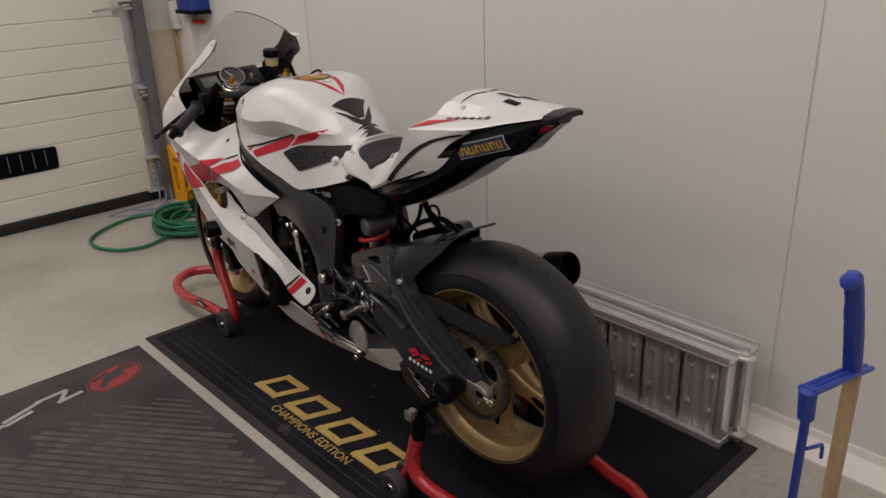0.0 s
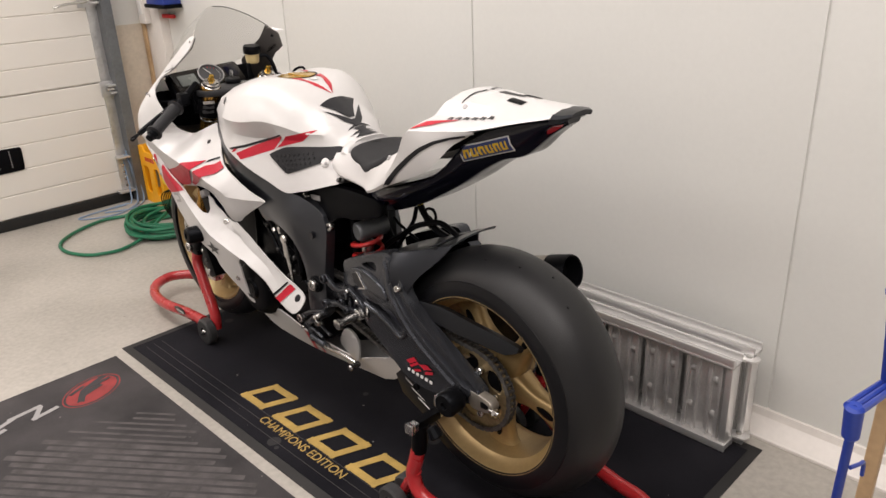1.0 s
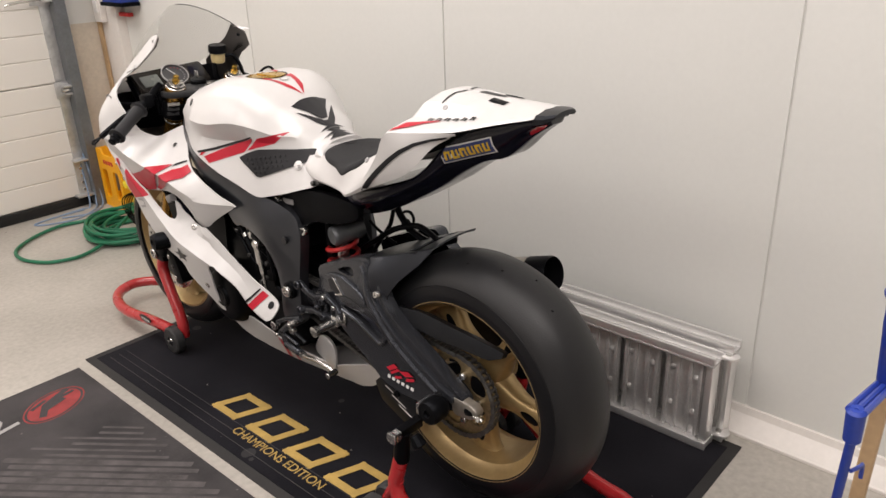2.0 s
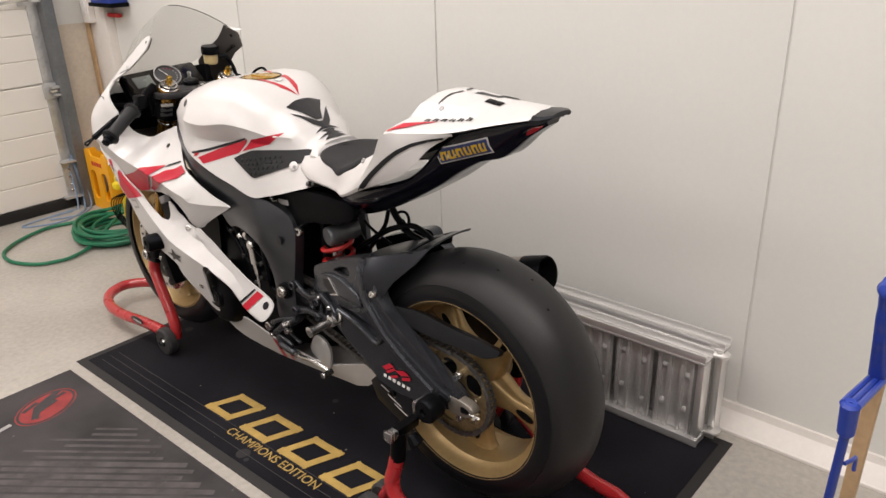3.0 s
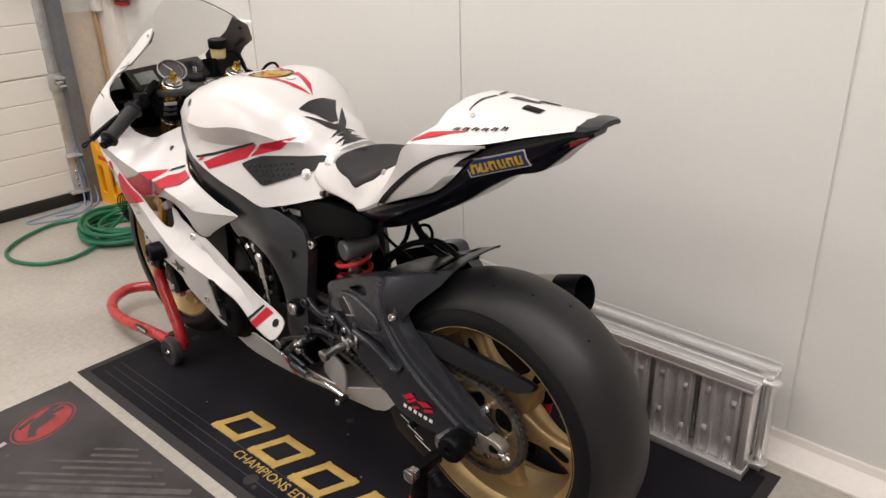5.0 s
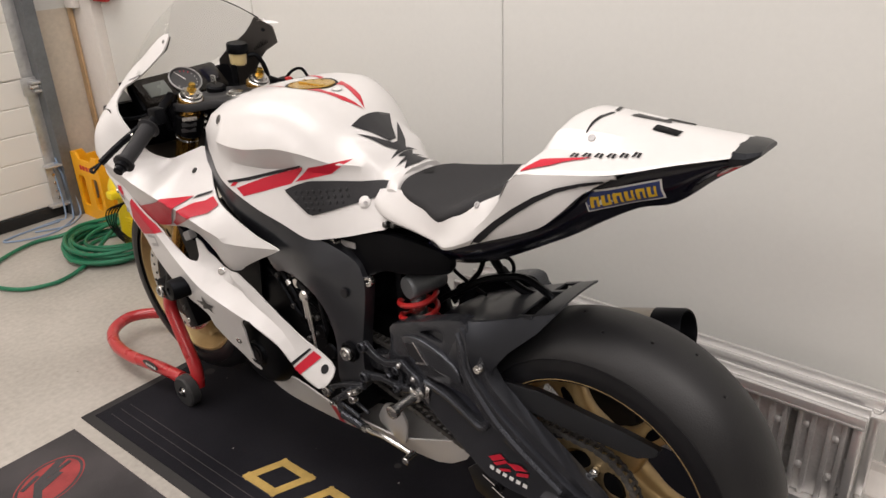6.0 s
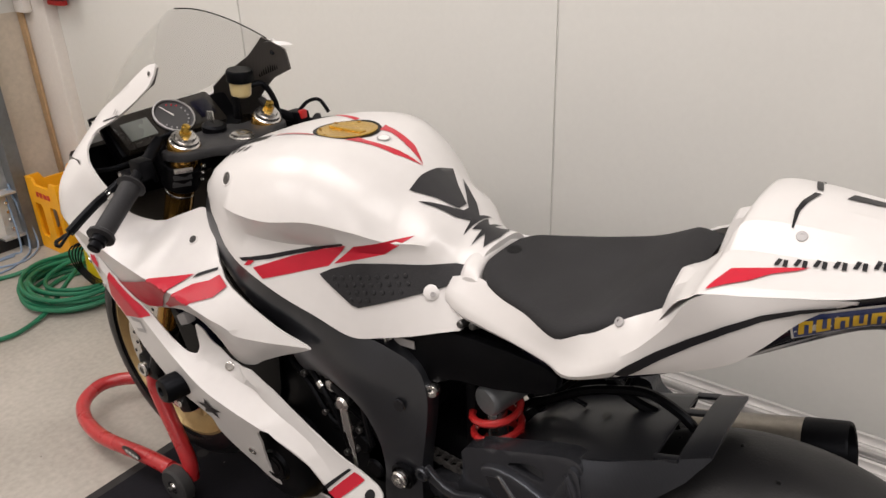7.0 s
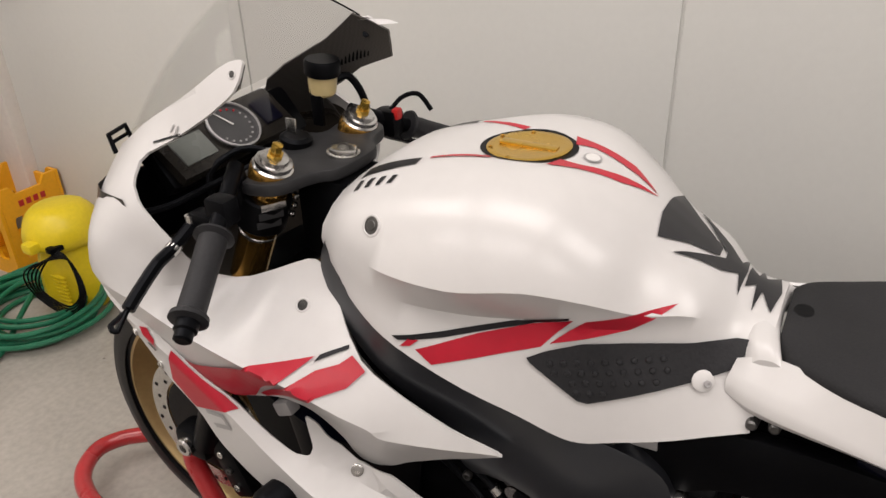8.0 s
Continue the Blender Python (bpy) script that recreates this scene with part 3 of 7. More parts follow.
def lettering(name, text, size, m, parent, matrix, label=""):
    """Raised print in the built-in font, as a mesh."""
    cu = bpy.data.curves.new(name, "FONT")
    cu.body, cu.size, cu.extrude, cu.align_x, cu.align_y = text, size, 0.0005, "CENTER", "CENTER"
    tmp = bpy.data.objects.new(name, cu)
    me = bpy.data.meshes.new_from_object(tmp)
    bpy.data.objects.remove(tmp)
    o = Vector((0, 0, 0))
    p = parent
    while p is not None:
        o += p.location
        p = p.parent
    me.transform(Matrix.Translation(-o) @ matrix)
    me.materials.clear()
    me.materials.append(m)
    ob = new(name, me)
    ob.parent = parent
    if label:
        ob["label"] = label
    return ob


lettering("lettering", "CHAMPIONS EDITION", 0.042, GOLDP, dm, pose(-0.254, 0.565, 0.0068, 0, 0, -90) @ Matrix.Diagonal((0.985, 1.0, 1, 1)), "gold printed words")
dm.location, dm.rotation_euler.z = (0.1165, 0.561, 0), 0.0167

gm = group("service_mat", (-1.0, 0.4, 0), "worn grey carpet mat with pale stripes and red oval print", "mat")
G1, GY = -0.412, 1.545
part("carpet", plate([(-1.7, -0.9), (G1, -0.9), (G1, GY), (-1.7, GY)], 0.0005, 0.005, 0.001, axis="z"), MATG, gm)
rng = random.Random(4)
for k in range(66):
    y0 = 2.35 - 0.045 * k
    a, b = Vector((-1.45, y0)), Vector((-0.435, y0 - 1.31 * 1.015))
    # each stripe is clipped to the printed field, with worn, uneven ends
    t0, t1 = 0.0, 1.0
    top = 1.17 + rng.uniform(-0.06, 0.05)
    dy = b.y - a.y
    if a.y > top:
        t0 = (top - a.y) / dy
    if t0 > 0.93:
        continue
    t1 = min(1.0, (-0.86 - a.y) / dy) - rng.uniform(0, 0.05)
    w = 0.021 if k > 5 else 0.011
    while t0 < t1 - 0.02:
        te = min(t1, t0 + rng.uniform(0.25, 0.6))
        p, q = a.lerp(b, t0), a.lerp(b, te - 0.004)
        for bmx in strokes([((p.x, p.y), (q.x, q.y))], w * rng.uniform(0.75, 1.05), 0.0049, 0.0004):
            part("printed_stripe", bmx, MATS, gm)
        t0 = te


def oval(cx, cy, rx, ry, turn, n=40):
    c, s = math.cos(turn), math.sin(turn)
    return [(cx + rx * math.cos(t) * c - ry * math.sin(t) * s, cy + rx * math.cos(t) * s + ry * math.sin(t) * c) for t in (2 * math.pi * i / n for i in range(n))]


OC = (-0.566, 1.379)
ring = bmesh.new()
for r0, r1 in ((1.0, 0.955),):
    A = [ring.verts.new((x, y, 0.0056)) for x, y in oval(*OC, 0.106 * r0, 0.074 * r0, 0.42)]
    B = [ring.verts.new((x, y, 0.0056)) for x, y in oval(*OC, 0.106 * r1, 0.074 * r1, 0.42)]
    for i in range(40):
        ring.faces.new((A[i], A[(i + 1) % 40], B[(i + 1) % 40], B[i]))
part("oval_ring", ring, MATR, gm, "thin red printed ring")
part("oval_field", plate(oval(*OC, 0.093, 0.063, 0.42), 0.0045, 0.0056, 0, axis="z"), MATR, gm, "red printed oval")
for segs, w in (([((-0.62, 1.335), (-0.585, 1.40)), ((-0.59, 1.395), (-0.50, 1.44)), ((-0.60, 1.37), (-0.53, 1.395))], 0.022), ([((-0.63, 1.40), (-0.575, 1.425)), ((-0.555, 1.40), (-0.49, 1.415))], 0.012)):
    for k, bmx in enumerate(strokes(segs, w, 0.0052, 0.0008)):
        bmesh.ops.translate(bmx, verts=bmx.verts, vec=(0, 0, 0.0002 * k + (0.0007 if w < 0.02 else 0)))
        part("dark_bar", bmx, MATG, gm)
for k, bmx in enumerate(strokes([((-0.93, 1.355), (-0.80, 1.405)), ((-0.82, 1.405), (-0.715, 1.415)), ((-0.72, 1.41), (-0.76, 1.345)), ((-0.765, 1.35), (-0.68, 1.365)), ((-0.93, 1.33), (-0.84, 1.36)), ((-1.05, 1.30), (-0.93, 1.34))], 0.016, 0.0049, 0.0008)):
    bmesh.ops.translate(bmx, verts=bmx.verts, vec=(0, 0, 0.0002 * k))
    part("pale_bar", bmx, GREYD, gm)
gm.rotation_euler.z = 0.019
gm.location = Vector((-0.424, 1.500, 0)) - Matrix.Rotation(0.019, 3, "Z") @ Vector((G1 + 1.0, GY - 0.4, 0))

# ---- loading ramps ----
def ramp_section(name, x, y0, y1, z0, h, depth, label):
    r = group(name, (x, (y0 + y1) / 2, z0), label, "loading ramp", "ramp halves against the wall")
    for zc in (z0 + 0.014, z0 + h - 0.014):
        top = zc > z0 + h / 2
        # Top channel's dark reflections are put into the colour: duller metal than its lips.
        part("side_rail", boxes(((x, (y0 + y1) / 2, zc - (0.006 if top else 0)), (depth, y1 - y0, 0.008 if top else 0.020), 0.002)), ALUD if top else ALU, r, "aluminium side rail")
        for s in (-1, 1):
            part("rail_lip", boxes(((x + s * depth * 0.40, (y0 + y1) / 2, zc + (0.0055 if top else -0.0115)), (depth * 0.16, y1 - y0, 0.027 if top else 0.003), 0.001)), ALU, r)
    n = int((y1 - y0 - 0.04) / 0.13)
    for k in range(n):
        ya = y0 + 0.03 + 0.13 * k
        hgt = h - 0.05
        zc = z0 + h / 2
        bm = boxes(((x - 0.002, ya + 0.056, zc), (0.006, 0.112, hgt), 0.002))
        for dy in (0.008, 0.037, 0.075, 0.104):
            box(bm, (x - 0.009, ya + dy, zc), (0.014, 0.012, hgt), 0.003)
        rung = part("tread_plate", bm, ALUD, r, "dull aluminium tread plate")
        for dy, dz in ((0.022, 0.06), (0.09, 0.075), (0.022, -0.05 - 0.02 * (k % 2)), (0.09, -0.045)):
            if abs(dz) < hgt / 2 - 0.01:
                part("tread_stud", lathe(bmesh.new(), (x - 0.005, ya + dy, zc + dz), (-1, 0, 0), [(0, 0.011), (0.004, 0.010), (0.007, 0.006), (0.008, 0)], 12), ALUD, rung)
    part("end_bar", boxes(((x, y0 + 0.012, z0 + h / 2), (depth * 0.8, 0.02, h - 0.05), 0.004)), ALU, r)
    return r


ramp_section("loading_ramp", 0.553, -0.346, 0.82, 0.008, 0.290, 0.058, "bright aluminium ramp half standing on its edge on the mat")
ramp_section("loading_ramp", 0.623, -0.366, 0.80, 0.004, 0.308, 0.054, "bright aluminium ramp half standing on its edge by the wall")
for z in (0.286, 0.038):
    bm = plate(soften([(0.572, -0.378), (0.602, -0.388), (0.622, -0.366), (0.602, -0.33), (0.572, -0.325)], 2), z - 0.004, z + 0.004, 0.001, axis="z")
    lug = single("hinge_lug", bm, ALU, "rounded aluminium hinge lug between the ramp halves", "hinge")
    part("hinge_pin", rods(((0, -0.0, 0.004), (0, -0.0, 0.012), 0.008)), STEEL, None).parent = lug

# ---- the grip tool beside the camera's start ----
gt = group("grip_tool", (-0.12, -0.80, 0.023), "blue plastic pistol-grip tool on a wooden pole with steel hook", "garden tool")
bm = loft([[Vector((x, -0.83, z)) + Vector((a * math.cos(t), b * math.sin(t), 0)) for t in (2 * math.pi * i / 12 for i in range(12))]
           for x, z, a, b in ((-0.092, 0.770, 0.0155, 0.014), (-0.108, 0.82, 0.0150, 0.014), (-0.115, 0.840, 0.0175, 0.014), (-0.122, 0.858, 0.0135, 0.014), (-0.130, 0.878, 0.0165, 0.014), (-0.137, 0.898, 0.0135, 0.013), (-0.146, 0.918, 0.0165, 0.013), (-0.156, 0.938, 0.0140, 0.012), (-0.162, 0.952, 0.009, 0.009))],
          3, 1, mirror=False, closed_ring=True)
part("grip", bm, BLUEP, gt, "blue moulded finger grip")
part("grip_nose", lathe(bmesh.new(), (-0.170, -0.83, 0.941), (-1, 0, 0.1), [(-0.02, 0), (-0.02, 0.011), (0.004, 0.013), (0.014, 0.009), (0.017, 0)], 14), BLUEP, gt)
bm = bmesh.new()
for dy in (-0.009, 0, 0.009):
    pipe(bm, [(-0.258, -0.83 + dy, 0.805), (-0.12, -0.83 + dy, 0.770), (-0.03, -0.83 + dy, 0.746)], 0.0047, 8, 3)
part("crossbar", bm, BLUEP, gt, "ribbed blue crossbar")
part("crossbar_end", rods(((-0.247, -0.83, 0.752), (-0.256, -0.83, 0.808), 0.0115, 0.0125, 16, 0.004)), BLUEP, gt)
part("rod", rods(((-0.125, -0.79, 0.023), (-0.247, -0.83, 0.765), 0.0065)), BLUEP, gt, "blue painted steel rod")
bm = boxes(((0, 0, 0.397), (0.016, 0.022, 0.746), 0.002, None, 1))
bmesh.ops.transform(bm, verts=bm.verts, matrix=Matrix.Translation((0.020, -0.80, 0.0)) @ Matrix.Rotation(radians(2.2), 4, "X") @ Matrix.Rotation(radians(-7.5), 4, "Y"))
part("pole", bm, WOOD, gt, "square pine pole")
part("hook", pipes(([(-0.238, -0.835, 0.70), (-0.215, -0.84, 0.695), (-0.193, -0.84, 0.685), (-0.188, -0.84, 0.66)], 0.003, 8, 5)), BLUEP, gt, "bent wire hook")
gt.location.z = 0

# ---- things in the far corner ----
cr = group("bottle_crate", (0.585, 3.055, 0), "orange-yellow plastic bottle crate with large side openings", "crate")
CX0, CX1, CY0, CY1, CH = 0.462, 0.708, 2.93, 3.18, 0.33


def crate_side(a, b, wavy):
    """One side with two tall openings and a hand hold, laid out along its own length."""
    L = b - a
    w = L / 2
    hole = [soften([(a + w * k + 0.03, 0.06), (a + w * (k + 1) - 0.03, 0.06), (a + w * (k + 1) - 0.03, CH * 0.66), (a + w * k + 0.03, CH * 0.66)], 2, 0.12) for k in range(2)]
    top = [(a, 0), (b, 0), (b, CH), (b - L * 0.2, CH), (b - L * 0.28, CH - wavy), (a + L * 0.28, CH - wavy), (a + L * 0.2, CH), (a, CH)]
    return top, hole


def shell(outline, holes, place, thick):
    v, tris = flat_mesh(outline, holes, 0.05)
    bm = bmesh.new()
    A = [bm.verts.new(place(u, w, 0)) for u, w in v]
    B = [bm.verts.new(place(u, w, thick)) for u, w in v]
    for t in tris:
        bm.faces.new([A[i] for i in t])
        bm.faces.new([B[i] for i in reversed(t)])
    bm.verts.index_update()
    n = len(v)
    for e in [e for e in bm.edges if len(e.link_faces) == 1 and e.verts[0].index < n]:
        i, j = e.verts[0].index, e.verts[1].index
        bm.faces.new((A[i], A[j], B[j], B[i]))
    bmesh.ops.delete(bm, geom=[q for q in bm.verts if not q.link_faces], context="VERTS")
    bmesh.ops.recalc_face_normals(bm, faces=bm.faces)
    return bm


for x, s in ((CX0, 1), (CX1, -1)):
    o, h = crate_side(CY0, CY1, 0.03)
    part("side", shell(o, h, lambda u, w, d, x=x, s=s: (x + s * d, u, w), 0.012), ORANGE, cr)
for y, s in ((CY0, 1), (CY1, -1)):
    o, h = crate_side(CX0 + 0.013, CX1 - 0.013, 0.03)
    part("side", shell(o, h, lambda u, w, d, y=y, s=s: (u, y + s * d, w), 0.012), ORANGE, cr)
part("bottom", boxes((((CX0 + CX1) / 2, (CY0 + CY1) / 2, 0.02), (CX1 - CX0 - 0.03, CY1 - CY0 - 0.03, 0.02))), ORANGE, cr)
for k in range(4):
    part("print_bar", boxes(((0.545 + 0.028 * k, CY0 - 0.001, 0.262), (0.018, 0.002, 0.022))), REDP, cr)
    part("print_bar", boxes(((CX0 - 0.001, 3.01 + 0.03 * k, 0.262), (0.002, 0.02, 0.022))), REDP, cr)

pw = group("pressure_washer", (0.545, 2.70, 0), "bright yellow pressure washer with its black cable hung in loops", "pressure washer")
bm = loft([[Vector((0.545, 2.70, z)) + Vector((a * math.cos(t), b * math.sin(t), 0)) * (1 + 0.06 * math.cos(4 * t)) for t in (2 * math.pi * i / 16 for i in range(16))]
           for z, a, b in ((0.0, 0.10, 0.10), (0.03, 0.112, 0.112), (0.15, 0.108, 0.105), (0.20, 0.10, 0.095), (0.225, 0.095, 0.09))], 3, 1, mirror=False, closed_ring=True)
part("body", bm, YELLOW, pw, "yellow plastic body")
bm = loft([[Vector((0.54, 2.70, z)) + Vector((a * math.cos(t), b * math.sin(t), 0)) for t in (2 * math.pi * i / 16 for i in range(16))]
           for z, a, b in ((0.228, 0.108, 0.10), (0.25, 0.125, 0.118), (0.30, 0.118, 0.112), (0.345, 0.088, 0.085), (0.36, 0.05, 0.05))], 3, 1, mirror=False, closed_ring=True)
part("top_cover", bm, YELLOW, pw, "rounded yellow top cover")
part("spout", boxes(((0.42, 2.68, 0.262), (0.06, 0.05, 0.035), 0.012)), YELLOW, pw)
part("cable_hook", boxes(((0.45, 2.62, 0.255), (0.05, 0.03, 0.02), 0.005)), BLACK, pw)
for k in range(5):
    a = 0.05 + 0.012 * k
    pts = [(0.445 - 0.006 * k, 2.60 - 0.01 * k, 0.25), (0.40 - 0.008 * k, 2.60 + a * 0.8, 0.20), (0.395, 2.62 + a, 0.12 - 0.008 * k), (0.41, 2.58, 0.075 - 0.01 * k), (0.43, 2.56 - a * 0.6, 0.12), (0.45, 2.575 - a * 0.3, 0.20)]
    part("cable_loop", pipes((pts, 0.0030, 7, 6, True)), BLACK, pw)
for k in range(9):
    part("rib", boxes(((0.445, 2.66, 0.035 + 0.014 * k), (0.012, 0.09, 0.005), 0.001)), YELLOW, pw)

pw.location += Vector((-0.062, -0.09, 0))

hose = group("garden_hose", (0.36, 2.66, 0), "green rubber garden hose lying in a loose coil", "hose")
rng = random.Random(9)
for k in range(11):
    r = 0.13 + 0.016 * (k % 6) + rng.uniform(-0.01, 0.01)
    cx, cy, z = 0.345 + rng.uniform(-0.02, 0.02), 2.65 + rng.uniform(-0.035, 0.035), 0.0108 + 0.012 * (k // 2)
    pts = [(cx + r * math.cos(t) * 1.05, cy + r * math.sin(t) * 1.15, z + (0.002 if k < 2 else 0.008) * math.sin(2 * t + k)) for t in (2 * math.pi * i / 10 for i in range(10))]
    part("coil", pipes((pts, 0.0088, 8, 5, True)), GREENH, hose)
part("loose_loop", pipes(([(0.47, 2.80, 0.09), (0.36, 2.90, 0.05), (0.25, 2.97, 0.012), (0.13, 2.995, 0.012), (0.006, 2.956, 0.012), (-0.10, 2.885, 0.012), (-0.168, 2.795, 0.012), (-0.178, 2.67, 0.012), (-0.125, 2.553, 0.012), (-0.05, 2.505, 0.012), (0.03, 2.498, 0.012), (0.15, 2.545, 0.02), (0.27, 2.62, 0.055), (0.42, 2.70, 0.10)], 0.0088, 8, 8)), GREENH, hose)

for k, pts in enumerate(([(0.410, 3.235, 0.30), (0.420, 3.205, 0.12), (0.410, 3.195, 0.02), (0.370, 3.135, 0.005), (0.240, 3.055, 0.005), (0.110, 3.085, 0.005), (0.050, 3.145, 0.005), (0.170, 3.175, 0.005), (0.330, 3.175, 0.005)],
                         [(0.400, 3.235, 0.28), (0.430, 3.195, 0.15), (0.440, 3.175, 0.02), (0.370, 3.105, 0.005), (0.300, 3.085, 0.005), (0.190, 3.135, 0.005)],
                         [(0.390, 3.245, 0.25), (0.385, 3.215, 0.1), (0.370, 3.195, 0.006), (0.330, 3.195, 0.005), (0.210, 3.180, 0.005)])):
    single("power_cable", pipes((pts, 0.0045, 7, 6)), BLUEC, "thin pale blue cable hanging down and lying on the floor", "cable", "cables by the door")


# ---- the motorcycle ----
bike = group("motorcycle", (0, 0.69, 0.006), "white race motorcycle with red stripes and gold wheels on stands", "motorcycle")
RA, FA = Vector((0, 0.0, 0.395)), Vector((0, 1.39, 0.392))


def tyre_profile(R, r_rim, half, crown):
    """Half-width and radius pairs of a rounded tyre, from one bead to the other."""
    out = []
    for i in range(25):
        a = -1.0 + i / 12.0
        s = math.sin(a * math.pi / 2 * 0.98)
        c = math.cos(a * math.pi / 2)
        out.append((half * s, R - crown * (1 - c ** 0.9) if c > 0 else R - crown))
    side = [(-half * 0.97, R - crown - 0.012), (-half * 0.86, r_rim + 0.012), (-half * 0.78, r_rim - 0.004)]
    return side[::-1] + out + [(-x, r) for x, r in side]


def wheel(centre, R, half, crown, r_rim, rim_half, spokes, name, hub_half):
    c = Vector(centre)
    pr = tyre_profile(R, r_rim, half, crown)
    core = [p for p in pr if p[1] > R - crown * 0.62]
    w = part(name, lathe(bmesh.new(), c, (1, 0, 0), [(-rim_half, r_rim + 0.002), (-rim_half - 0.006, r_rim + 0.001), (-rim_half - 0.007, r_rim - 0.006), (-rim_half + 0.004, r_rim - 0.012), (-rim_half + 0.018, r_rim - 0.016), (-rim_half + 0.032, r_rim - 0.030), (0, r_rim - 0.034),
                                                     (rim_half - 0.032, r_rim - 0.030), (rim_half - 0.018, r_rim - 0.016), (rim_half - 0.004, r_rim - 0.012), (rim_half + 0.007, r_rim - 0.006), (rim_half + 0.006, r_rim + 0.001), (rim_half, r_rim + 0.002), (0, r_rim - 0.02)], 72, closed=True), GOLD, bike, "gold painted cast rim")
    part("tyre", lathe(bmesh.new(), c, (1, 0, 0), pr, 96), RUBBER, w, "worn black slick tyre")
    # the smooth sidewall stands a little proud of the tread, with a moulded edge at the shoulder
    flank = [p for p in pr[:14] if p[1] < R - crown * 0.60]
    for s in (-1, 1):
        ring_ = [(-s * (x - 0.0016), r) for x, r in flank]
        part("sidewall", lathe(bmesh.new(), c, (1, 0, 0), ring_ + [(ring_[-1][0] - s * 0.0006, ring_[-1][1] + 0.0035), (ring_[-1][0] - s * 0.004, ring_[-1][1] + 0.0045)], 96), SIDEW, w, "smooth black sidewall")
    part("hub", lathe(bmesh.new(), c, (1, 0, 0), [(-hub_half, 0.0), (-hub_half, 0.030), (-hub_half + 0.01, 0.036), (-0.03, 0.042), (0.03, 0.042), (hub_half - 0.01, 0.036), (hub_half, 0.030), (hub_half, 0)], 24), GOLD, w)
    for k in range(spokes):
        a0 = 2 * math.pi * k / spokes + radians(54)
        rings = []
        for f, wd, th in ((0.0, 0.046, 0.034), (0.2, 0.036, 0.030), (0.45, 0.025, 0.024), (0.72, 0.030, 0.021), (0.9, 0.040, 0.021), (1.0, 0.056, 0.024)):
            rr = 0.036 + (r_rim - 0.030 - 0.036) * f
            wd *= 0.72 if spokes > 5 or half < 0.08 else 1.0
            u = Vector((0, math.cos(a0), math.sin(a0)))
            v = Vector((0, -math.sin(a0), math.cos(a0)))
            th *= 1.2 - 0.3 * f if half > 0.08 else 1.0
            rings.append([c + u * rr + v * (wd * math.copysign(abs(math.cos(t)) ** 0.8, math.cos(t))) + Vector((th * math.copysign(abs(math.sin(t)) ** 0.55, math.sin(t)), 0, 0)) for t in (2 * math.pi * i / 14 for i in range(14))])
        sp = part("spoke", loft(rings, 4, 1, mirror=False, closed_ring=True), GOLD, w, angle=50)
        for s in (-1, 1):
            P = [u * (r_rim - 0.082 + 0.026 * math.cos(t)) + v * ((0.010 if half > 0.08 else 0.006) * math.sin(t)) for t in (2 * math.pi * i / 16 for i in range(16))]
            part("spoke_slot", plate([(c.y + p.y, c.z + p.z) for p in P], s * 0.0205, s * (0.0236 if half > 0.08 else 0.0225), 0.001), DARK, sp)
    return w


rear = wheel(RA, 0.322, 0.098, 0.086, 0.2335, 0.0910, 5, "rear_wheel", 0.085)
front = wheel(FA, 0.300, 0.060, 0.054, 0.2255, 0.047, 5, "front_wheel", 0.055)
for k in range(11):
    a = 0.9 + 0.23 * k + 0.05 * math.sin(3 * k)
    x = 0.03 * math.sin(1.7 * k) - 0.02
    r = 0.322 - 0.086 * (1 - math.cos(math.asin(min(1, abs(x) / 0.098))) ** 0.9)
    part("rubber_pellet", lathe(bmesh.new(), RA + Vector((x, -r * math.cos(a), r * math.sin(a))), (0, -math.cos(a), math.sin(a)), [(-0.001, 0.0035), (0.002, 0.0025), (0.003, 0)], 7), SIDEW, rear)
